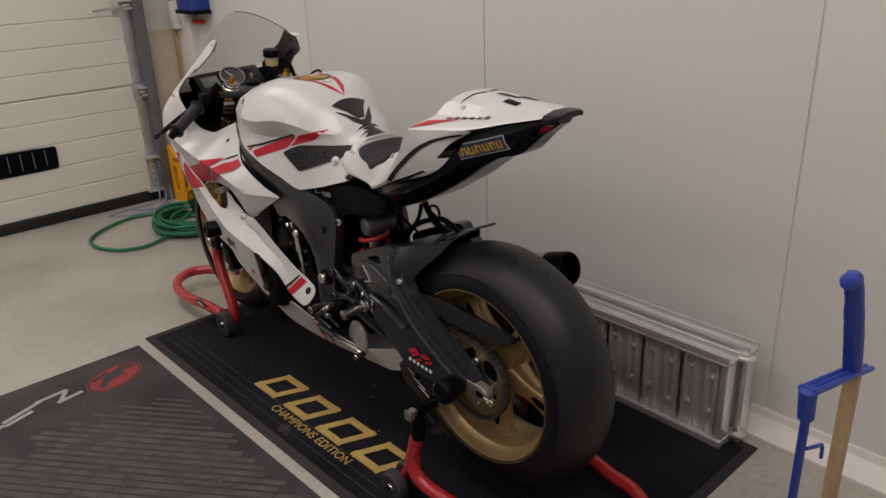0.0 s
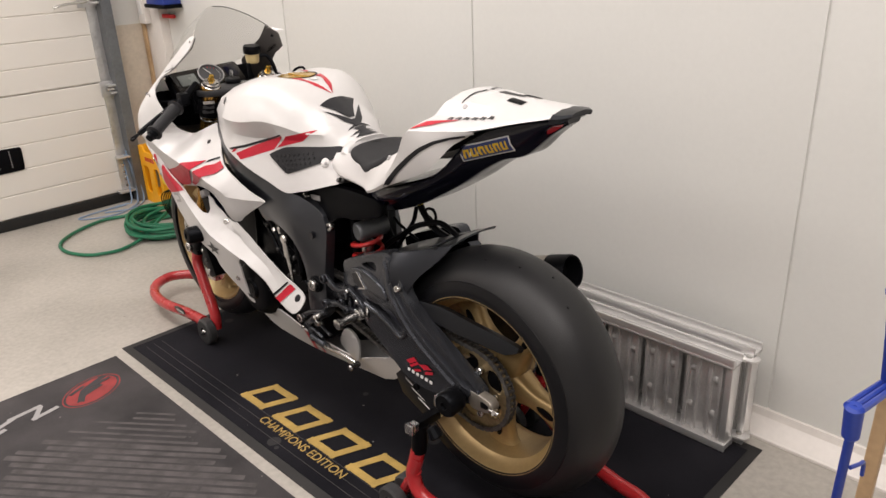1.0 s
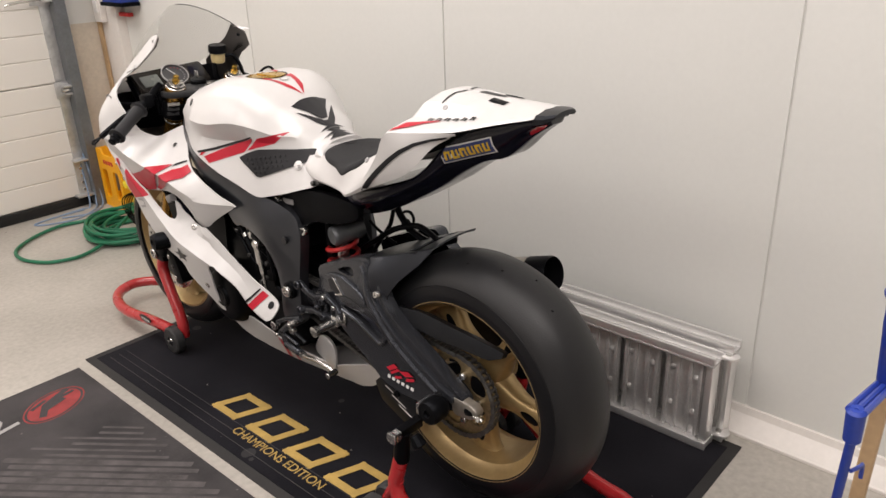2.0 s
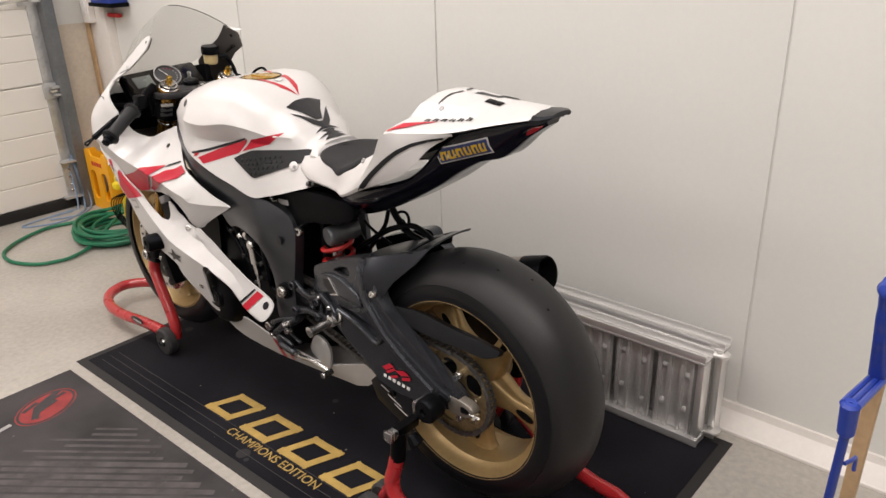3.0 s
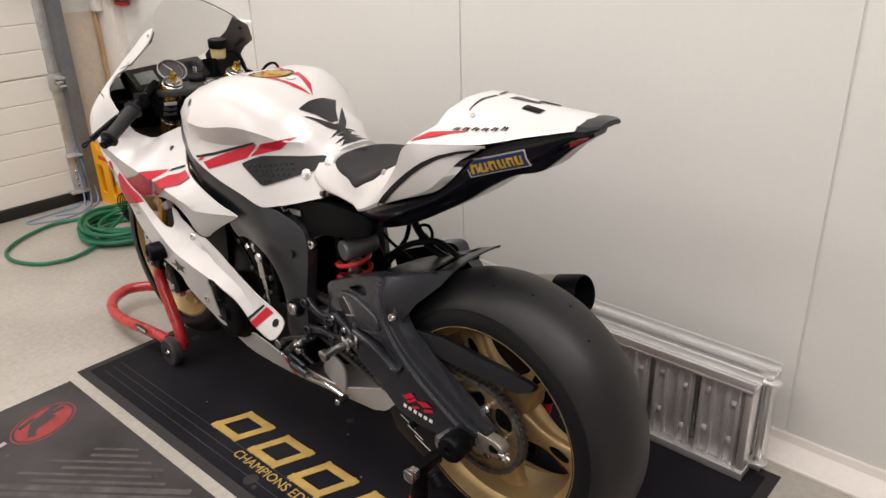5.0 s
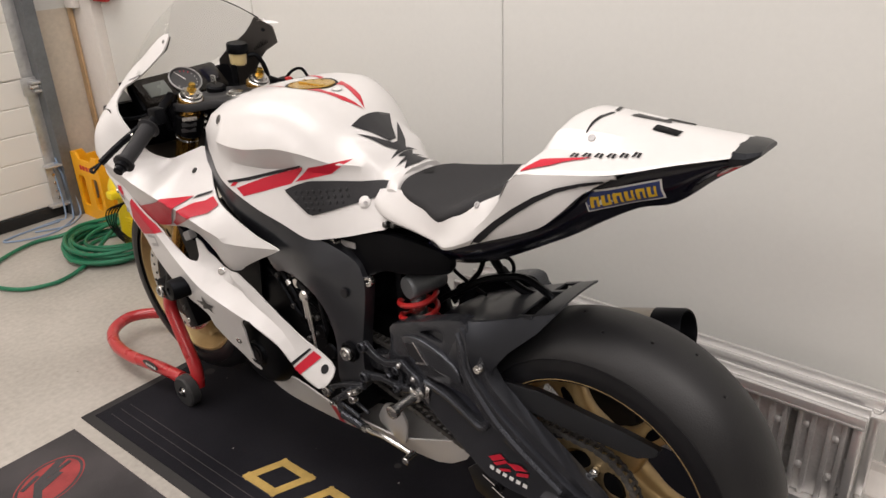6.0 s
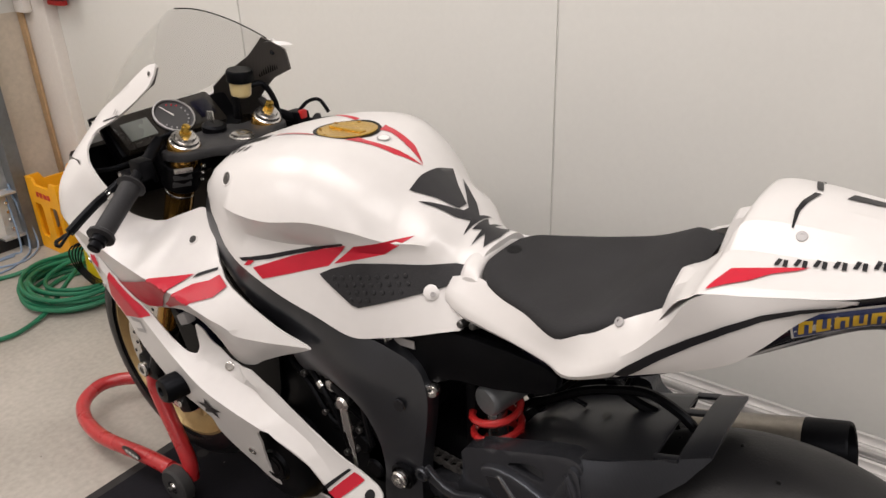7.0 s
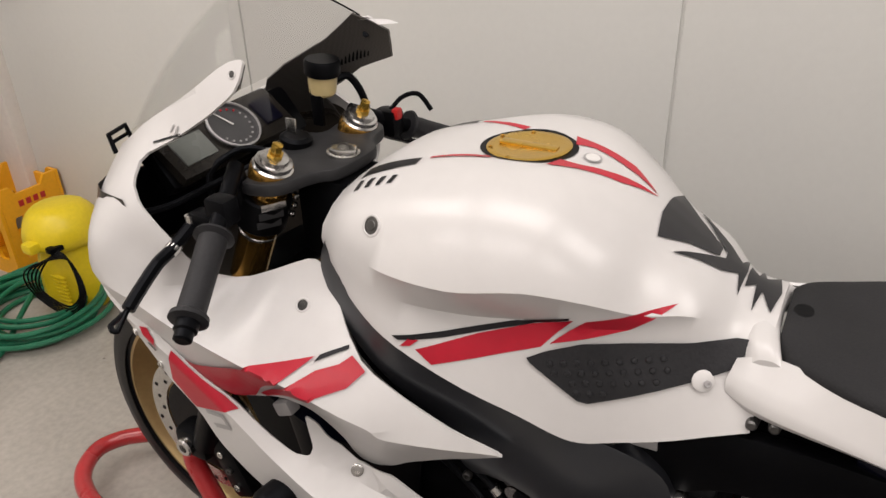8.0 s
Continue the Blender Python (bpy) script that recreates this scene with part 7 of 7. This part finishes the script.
# windscreen and its stays
TOPC = [(x, 1.203 - 0.105 * (abs(x) / 0.134) ** 1.5, 1.215 - (0.087 if x < 0 else 0.072) * (abs(x) / 0.134) ** 2) for x in (-0.134, -0.115, -0.09, -0.06, -0.03, 0.0, 0.03, 0.06, 0.09, 0.115, 0.130)]
BASE = [(-0.140, 1.105, 1.124), (-0.150, 1.15, 1.105), (-0.152, 1.21, 1.078), (-0.140, 1.29, 1.040), (-0.085, 1.39, 0.992), (0.0, 1.445, 0.965), (0.085, 1.39, 0.992), (0.140, 1.29, 1.040), (0.152, 1.21, 1.078), (0.150, 1.15, 1.105), (0.135, 1.095, 1.138)]
tc, bc = spline(TOPC, 5), spline(BASE, 5)
rows_ = []
for i in range(13):
    f = i / 12
    rows_.append([p.lerp(q, f) + Vector((0, 0.0, 0.022 * math.sin(f * math.pi) * (1 - abs(2 * j / (len(tc) - 1) - 1) ** 2))) for j, (p, q) in enumerate(zip(tc, bc))])
bm = bmesh.new()
V = [[bm.verts.new(p) for p in r] for r in rows_]
for A, B in zip(V, V[1:]):
    for k in range(len(A) - 1):
        bm.faces.new((A[k], A[k + 1], B[k + 1], B[k]))
bmesh.ops.recalc_face_normals(bm, faces=bm.faces)
bm.normal_update()
front_faces, skin = list(bm.faces), {v: bm.verts.new(v.co - v.normal * 0.003) for v in list(bm.verts)}
rim_edges = [e for e in bm.edges if len(e.link_faces) == 1]
for f in front_faces:
    bm.faces.new([skin[v] for v in reversed(f.verts)])
for e in rim_edges:
    bm.faces.new((e.verts[0], e.verts[1], skin[e.verts[1]], skin[e.verts[0]]))
bmesh.ops.recalc_face_normals(bm, faces=bm.faces)
ws = part("windscreen", bm, SMOKE, bike, "clear smoked race windscreen")
ws.visible_shadow = False
part("screen_edge", pipes((TOPC[5:], 0.0014, 6, 5)), BLACK, ws)
for s in (-1, 1):
    part("inner_lining", panel(soften([(0.94, 0.84), (0.905, 0.798), (0.84, 0.765), (0.80, 0.70), (0.87, 0.65), (0.925, 0.65), (0.99, 0.714), (1.11, 0.750), (1.21, 0.805), (1.32, 0.842), (1.37, 0.845), (1.385, 0.88), (1.365, 0.92), (1.30, 0.95), (1.235, 0.945), (1.18, 0.878), (1.11, 0.85), (1.035, 0.882), (0.99, 0.892)], 1), lambda y, z: ux(y, z) - 0.012, 0.002, side=s, step=0.03), LININGM, bike, "dark brown-black unpainted inside of the fairing")
INNER = [(1.088, 1.140), (1.090, 1.114), (1.131, 1.084), (1.184, 1.050), (1.236, 1.023), (1.254, 0.990), (1.246, 0.955), (1.215, 0.915), (1.195, 0.875), (1.21, 0.84), (1.30, 0.84), (1.36, 0.862), (1.372, 0.905), (1.362, 0.930), (1.33, 0.978), (1.306, 1.012), (1.263, 1.042), (1.177, 1.089), (1.112, 1.135)]
for s in (1, -1):
    sp = part("inner_panel", panel(INNER if s < 0 else [(1.054, 1.130), (1.060, 1.088), (1.131, 1.060), (1.184, 1.026)] + [(1.236, 0.998)] + INNER[5:13] + [(y, z + 0.016) for y, z in INNER[13:]], lambda y, z: ux(y, z) - 0.007, 0.003, side=s), CARBONI, bike, "ribbed carbon inner fairing panel")
    if s > 0:
        part("fairing_tip", loft([[Vector((0.118, 1.100, 1.142)), Vector((0.124, 1.085, 1.144)), Vector((0.130, 1.070, 1.136))], [Vector((0.136, 1.085, 1.142)), Vector((0.143, 1.062, 1.142)), Vector((0.150, 1.048, 1.136))]], 2, 2, mirror=False, cap=False), WHITE, bike)
        part("stay_screw", bolt(bmesh.new(), (0.138, 1.100, 1.118), (-0.7, -0.6, 0.3), 0.005, 0.002), DARK, sp)
        for k in range(9):
            part("rib", rods(((0.146 + 0.0006 * k, 1.095 + 0.008 * k, 1.118 - 0.003 * k), (0.155 + 0.0006 * k, 1.110 + 0.008 * k, 1.082 - 0.003 * k), 0.0022)), BLACK, sp)
part("nose_liner", loft([[Vector((-0.235, 1.235, 0.975)), Vector((-0.235, 1.20, 0.90)), Vector((-0.20, 1.17, 0.84)), Vector((0, 1.20, 0.80)), Vector((0.20, 1.17, 0.84)), Vector((0.235, 1.20, 0.90)), Vector((0.235, 1.235, 0.975))],
                       [Vector((-0.20, 1.33, 0.965)), Vector((-0.215, 1.33, 0.90)), Vector((-0.18, 1.32, 0.85)), Vector((0, 1.33, 0.83)), Vector((0.18, 1.32, 0.85)), Vector((0.215, 1.33, 0.90)), Vector((0.20, 1.33, 0.965))],
                       [Vector((-0.05, 1.43, 0.94)), Vector((-0.05, 1.44, 0.90)), Vector((-0.04, 1.44, 0.87)), Vector((0, 1.44, 0.86)), Vector((0.04, 1.44, 0.87)), Vector((0.05, 1.44, 0.90)), Vector((0.05, 1.43, 0.94))]], 3, 2, mirror=False, cap=False), LININGM, bike, "dark glossy inner nose lining")
part("camera_bracket", pipes(([(-0.104, 1.410, 0.962), (-0.104, 1.418, 0.990), (-0.064, 1.428, 0.992), (-0.062, 1.420, 0.964)], 0.004, 8, 1, False, False), ([(-0.102, 1.416, 0.978), (-0.064, 1.424, 0.980)], 0.003, 8, 1, False, False)), BLACK, bike, "small black camera bracket on the nose")

part("nose_bulkhead", boxes(((0, 1.335, 0.885), (0.36, 0.008, 0.15), 0.003)), BLACK, bike)

# instruments
dash = part("dashboard", boxes(((0, 1.275, 0.975), (0.30, 0.035, 0.085), 0.014, Matrix.Rotation(radians(-38), 4, "X"))), BLACK, bike, "black instrument cluster")
DN = Vector((-0.06, -0.62, 0.78)).normalized()
DC = Vector((-0.019, 1.243, 1.003))
GX = Vector((1, 0, 0)) - DN * DN.x
GX.normalize()
GF = Matrix((GX, DN.cross(GX), DN)).transposed().to_4x4()
part("instrument_face", boxes((DC + GX * -0.008 - DN * 0.014, (0.236, 0.086, 0.026), 0.012, GF)), FACEM, dash, "dark instrument housing")
gauge = part("rev_counter", lathe(bmesh.new(), DC, DN, [(-0.02, 0.038), (0.004, 0.041), (0.006, 0.038), (0.002, 0.036), (0.002, 0)], 36), DIAL, dash, "round rev counter with pale rim")
part("gauge_rim", lathe(bmesh.new(), DC + DN * 0.004, DN, [(0, 0.042), (0.003, 0.042), (0.004, 0.0395), (0.0, 0.039)], 36), GREYD, gauge)
_, gu, gw = axis_frame(DN)
for k in range(13):
    a = 0.6 + 4.1 * k / 12
    p = DC + DN * 0.0025 + (gu * math.cos(a) + gw * math.sin(a)) * 0.030
    part("tick", boxes((p, (0.003, 0.003, 0.003), 0.0008)), GREYD if k < 10 else RED, gauge)
part("needle", rods((DC + DN * 0.005, DC + DN * 0.005 + gu * 0.017 - gw * 0.029, 0.0015, 0.0006)), WPRINT, gauge)
part("display", boxes((DC - GX * 0.080 - DN.cross(GX) * 0.004, (0.058, 0.044, 0.004), 0.0015, GF)), LCD, dash, "grey liquid crystal display")
part("warning_lights", boxes((DC + GX * 0.072, (0.036, 0.044, 0.004), 0.0015, GF)), GLOSSB, dash)

# steering head
yoke = plate(soften([(-0.145, 1.115), (-0.128, 1.065), (-0.07, 1.055), (-0.045, 1.025), (0.045, 1.025), (0.07, 1.055), (0.128, 1.065), (0.145, 1.115), (0.115, 1.145), (0.06, 1.135), (0.05, 1.165), (-0.05, 1.165), (-0.06, 1.135), (-0.115, 1.145)], 2), 0.966, 0.985, 0.004, axis="z")
part("top_yoke", yoke, YOKEM, bike, "black top yoke")
part("stem_nut", lathe(bmesh.new(), (0, 1.055, 0.985), (0, -0.1, 1), [(0, 0.022), (0.003, 0.022), (0.003, 0.021), (0.009, 0.021), (0.010, 0.019), (0.010, 0.009), (0.004, 0.008), (0.004, 0)], 6), STEEL, bike, "bright steering stem nut")
part("stem_washer", lathe(bmesh.new(), (0, 1.055, 0.985), (0, -0.1, 1), [(0, 0.024), (0.004, 0.024), (0.005, 0.02)], 24), STEEL, bike)
part("ignition_switch", lathe(bmesh.new(), (0, 1.14, 0.985), (0, -0.2, 1), [(0, 0.024), (0.012, 0.024), (0.016, 0.018), (0.016, 0)], 20), BLACK, bike)
part("ignition_key", boxes(((0.0, 1.145, 1.012), (0.004, 0.018, 0.024), 0.0015)), STEEL, bike)
FD = Vector((0, -0.395, 0.918)).normalized()
for s in (-1, 1):
    base = Vector((s * 0.1, 1.105, 0.975))
    part("fork_collar", lathe(bmesh.new(), base, FD, [(0, 0.030), (0.020, 0.030), (0.023, 0.028), (0.023, 0)], 28), FORKG, bike, "gold fork top")
    part("fork_cap", lathe(bmesh.new(), base + FD * 0.021, FD, [(0, 0.028), (0.003, 0.028), (0.005, 0.025), (0.011, 0.025), (0.012, 0.020), (0.018, 0.019), (0.019, 0.014), (0.019, 0)], 28), MACH, bike, "machined aluminium fork cap")
    part("preload_adjuster", lathe(bmesh.new(), base + FD * 0.040, FD, [(0, 0.011), (0.005, 0.011), (0.005, 0.008), (0.018, 0.008), (0.019, 0.006), (0.019, 0)], 6), GOLDA, bike, "gold damping adjuster")
    g0 = Vector((s * 0.128, 1.134, 1.000))
    g1 = Vector((s * 0.334, 1.040, 0.894))
    gd = (g1 - g0).normalized()
    part("clip_on_clamp", rods((base - FD * 0.075, base - FD * 0.022, 0.036, None, 24, 0.003)), BLACK, bike, "black clip-on clamp")
    for k in range(3):
        part("clamp_screw", bolt(bmesh.new(), base - FD * (0.03 + 0.016 * k) + Vector((-s * 0.02, -0.034, 0.0)), (0, -1, 0), 0.005, 0.006), STEEL, bike)
    for k in range(3):
        c_ = base - FD * (0.030 + 0.016 * k) + Vector((s * 0.020, -0.031, 0.0))
        part("clamp_plate", boxes((c_, (0.034, 0.003, 0.010), 0.001, Matrix.Rotation(radians(-33 * -s), 4, "Z"))), MACH if k == 0 else YOKEM, bike)
    part("fork_ring", rods((base - FD * 0.094, base - FD * 0.086, 0.0285, None, 28, 0.002)), MACH, bike, "bright ring on the fork tube")
    part("handlebar", rods((g0, g1, 0.011), (g0 + gd * 0.012, base - FD * 0.05 + Vector((s * 0.012, 0.02, 0)), 0.014, 0.018, 16, 0.003)), BLACK, bike)
    part("grip", lathe(bmesh.new(), g1 - gd * 0.135, gd, [(0, 0.0), (0, 0.024), (0.004, 0.0255), (0.008, 0.0185), (0.05, 0.0172), (0.112, 0.0172), (0.116, 0.023), (0.122, 0.0235), (0.124, 0.014)], 24), PADM, bike, "black rubber handlebar grip")
    part("bar_end", lathe(bmesh.new(), g1 - gd * 0.012, gd, [(0, 0.014), (0.012, 0.014), (0.014, 0.011), (0.024, 0.011), (0.026, 0.008), (0.026, 0)], 18), BLACK, bike)
    part("switch_pod", boxes((g0 + gd * 0.075, (0.030, 0.036, 0.038), 0.008)), BLACK, bike)
    lp = [Vector((s * 0.205, 1.150, 0.944)), Vector((s * 0.242, 1.151, 0.926)), Vector((s * 0.262, 1.160, 0.912)), Vector((s * 0.300, 1.156, 0.893)), Vector((s * 0.322, 1.152, 0.882))]
    bm = pipes((lp, 0.0085, 8, 6), ([lp[-1], Vector((s * 0.347, 1.157, 0.872))], 0.003, 6, 2), ([lp[-1], Vector((s * 0.347, 1.145, 0.867))], 0.003, 6, 2), ([Vector((s * 0.346, 1.158, 0.872)), Vector((s * 0.350, 1.150, 0.868)), Vector((s * 0.346, 1.144, 0.867))], 0.0035, 6, 3))
    part("lever", bm, BLACK, bike, "black lever with slotted tip")
    part("lever_perch", boxes((Vector((s * 0.195, 1.128, 0.952)), (0.026, 0.050, 0.020), 0.005)), BLACK, bike)
    part("lever_pivot", rods((lp[0] + Vector((0, 0, -0.012)), lp[0] + Vector((0, 0, 0.014)), 0.007)), STEEL, bike)
part("throttle_housing", boxes(((0.192, 1.105, 0.965), (0.034, 0.042, 0.046), 0.010)), BLACK, bike, "black throttle and switch housing")
part("kill_switch", boxes(((0.188, 1.086, 0.982), (0.016, 0.012, 0.018), 0.003)), REDP, bike, "red kill switch")
part("adjuster_nut", lathe(bmesh.new(), (-0.238, 1.152, 0.926), (-0.88, 0.12, -0.45), [(-0.008, 0), (-0.008, 0.009), (-0.003, 0.0102), (0.003, 0.0102), (0.008, 0.009), (0.008, 0)], 12), STEEL, bike)
res = part("brake_reservoir", lathe(bmesh.new(), (0.085, 1.150, 1.035), (0, -0.1, 1), [(0, 0.0), (0, 0.017), (0.004, 0.0205), (0.030, 0.0225), (0.031, 0)], 24), AMBER, bike, "translucent amber brake fluid pot")
part("lid", lathe(bmesh.new(), (0.085, 1.147, 1.066), (0, -0.1, 1), [(0, 0.0), (0, 0.026), (0.003, 0.0275), (0.020, 0.0275), (0.024, 0.025), (0.024, 0)], 24), BLACK, res, "black screw lid")
part("reservoir_stay", boxes(((0.07, 1.15, 1.02), (0.008, 0.02, 0.06), 0.003)), BLACK, res)
part("brake_hose", pipes(([(0.095, 1.145, 1.05), (0.125, 1.13, 1.055), (0.140, 1.115, 1.02), (0.145, 1.11, 0.97)], 0.006, 8, 6)), BLACK, bike)
part("throttle_cable", pipes(([(0.19, 1.10, 0.985), (0.205, 1.085, 1.005), (0.215, 1.06, 1.01), (0.22, 1.04, 0.985)], 0.004, 8, 6)), BLACK, bike)
for pts in ([(-0.06, 1.17, 0.97), (-0.12, 1.20, 0.955), (-0.18, 1.22, 0.945), (-0.22, 1.23, 0.95)], [(-0.13, 1.13, 0.92), (-0.10, 1.17, 0.90), (-0.05, 1.2, 0.88)], [(-0.02, 1.16, 0.975), (-0.05, 1.20, 0.985), (-0.10, 1.22, 0.96), (-0.11, 1.20, 0.90)]):
    part("loom", pipes((pts, 0.005, 7, 5)), BLACK, bike)
part("steering_head", boxes(((0, 1.06, 0.90), (0.10, 0.10, 0.13), 0.02)), BLACK, bike)
part("lower_yoke", boxes(((0, 1.185, 0.79), (0.26, 0.07, 0.04), 0.012)), BLACK, bike)

bike.location.z -= 0.023  # the wheels hang just clear of the mat

# ---- paddock stands ----
def castor(parent, c, r=0.044, w=0.034):
    wh = part("castor", lathe(bmesh.new(), Vector(c) - Vector((w / 2, 0, 0)), (1, 0, 0), [(0, 0.018), (0, r - 0.006), (0.005, r), (w - 0.005, r), (w, r - 0.006), (w, 0.018)], 28), CASTR, parent, "black rubber castor")
    for s in (-1, 1):
        part("hub_cap", lathe(bmesh.new(), Vector(c) + Vector((s * (w / 2 - 0.004), 0, 0)), (s, 0, 0), [(0, 0.022), (0.003, 0.020), (0.002, 0.012), (0.005, 0.010), (0.005, 0)], 16), MACH, wh)
    return wh


rs = group("rear_paddock_stand", (0, 0, 0.006), "red tubular rear paddock stand under the swingarm", "paddock stand")
bm = bmesh.new()
pipe(bm, [(-0.236, 0.064, 0.247), (-0.240, 0.075, 0.20), (-0.242, 0.085, 0.15), (-0.240, 0.05, 0.10), (-0.205, -0.08, 0.060), (-0.178, -0.22, 0.050), (-0.165, -0.31, 0.05), (-0.10, -0.39, 0.06), (0.0, -0.41, 0.06), (0.10, -0.39, 0.06), (0.165, -0.31, 0.05), (0.178, -0.22, 0.050), (0.205, -0.08, 0.060), (0.240, 0.05, 0.10), (0.242, 0.085, 0.15), (0.240, 0.075, 0.20), (0.236, 0.064, 0.247)], 0.0185, 14, 6)
part("tube", bm, REDTUBE, rs, "red enamelled tube")
for s in (-1, 1):
    part("upright_socket", rods(((s * 0.236, 0.066, 0.232), (s * 0.234, 0.058, 0.312), 0.0195)), BLACK, rs)
    part("lift_arm", boxes(((s * 0.205, 0.057, 0.315), (0.115, 0.021, 0.021), 0.003)), MACH, rs, "square aluminium lift arm")
    part("arm_sleeve", boxes(((s * 0.214, 0.057, 0.315), (0.070, 0.0235, 0.0235), 0.003)), BLACK, rs, "black sleeve on the lift arm")
    part("arm_end", boxes(((s * 0.268, 0.057, 0.315), (0.012, 0.025, 0.025), 0.003)), MACH, rs)
    part("arm_clamp", boxes(((s * 0.168, 0.040, 0.345), (0.03, 0.05, 0.035), 0.005)), MACH, rs)
    part("lock_knob", rods(((s * 0.235, 0.02, 0.322), (s * 0.235, 0.0, 0.299), 0.014, 0.017, 10, 0.003)), BLACK, rs)
    castor(rs, (s * 0.262, 0.145, 0.05))
    castor(rs, (s * 0.205, 0.150, 0.05))
    part("castor_axle", rods(((s * 0.19, 0.147, 0.05), (s * 0.28, 0.147, 0.05), 0.007)), STEEL, rs)
    part("castor_arm", pipes(([(s * 0.240, 0.075, 0.17), (s * 0.236, 0.12, 0.10), (s * 0.234, 0.147, 0.05)], 0.013, 10, 5)), REDTUBE, rs)

fs = group("front_paddock_stand", (0, 1.5, 0), "red tubular front paddock stand under the forks", "paddock stand")
bm = bmesh.new()
loop = [(-0.134, 1.365, 0.080), (-0.147, 1.47, 0.084), (-0.164, 1.60, 0.080), (-0.158, 1.70, 0.075), (-0.132, 1.785, 0.072), (-0.094, 1.836, 0.072), (-0.040, 1.862, 0.072), (0.0, 1.854, 0.072), (0.038, 1.824, 0.072), (0.080, 1.76, 0.072), (0.112, 1.66, 0.075), (0.135, 1.55, 0.080), (0.143, 1.45, 0.084), (0.134, 1.365, 0.080)]
pipe(bm, loop, 0.0195, 14, 6)
part("tube", bm, REDTUBE, fs, "red enamelled tube")
for s in (-1, 1):
    part("upright", pipes(([(s * 0.112, 1.315, 0.06), (s * 0.108, 1.320, 0.12), (s * 0.098, 1.39, 0.23), (s * 0.092, 1.425, 0.29), (s * 0.085, 1.42, 0.332)], 0.0195, 14, 6)), REDTUBE, fs, "red enamelled upright")
    part("cross_tube", rods(((s * 0.112, 1.315, 0.072), (s * 0.143, 1.385, 0.082), 0.016)), REDTUBE, fs)
    castor(fs, (s * 0.142, 1.330, 0.054), 0.050, 0.034)
    part("castor_axle", rods(((s * 0.105, 1.330, 0.054), (s * 0.170, 1.330, 0.054), 0.007)), STEEL, fs)
    part("fork_pin", rods(((s * 0.085, 1.42, 0.322), (s * 0.085, 1.41, 0.352), 0.014)), BLACK, fs)
tag = part("label_plate", plate(oval(1.480, 0.0985, 0.042, 0.013, -0.04, 24), -0.1705, -0.167, 0.0008), BLACKD, fs, "black oval label with pale bars")
for k in range(4):
    part("label_bar", boxes(((-0.171, 1.452 + 0.015 * k, 0.098), (0.001, 0.009, 0.007))), WPRINT, tag)
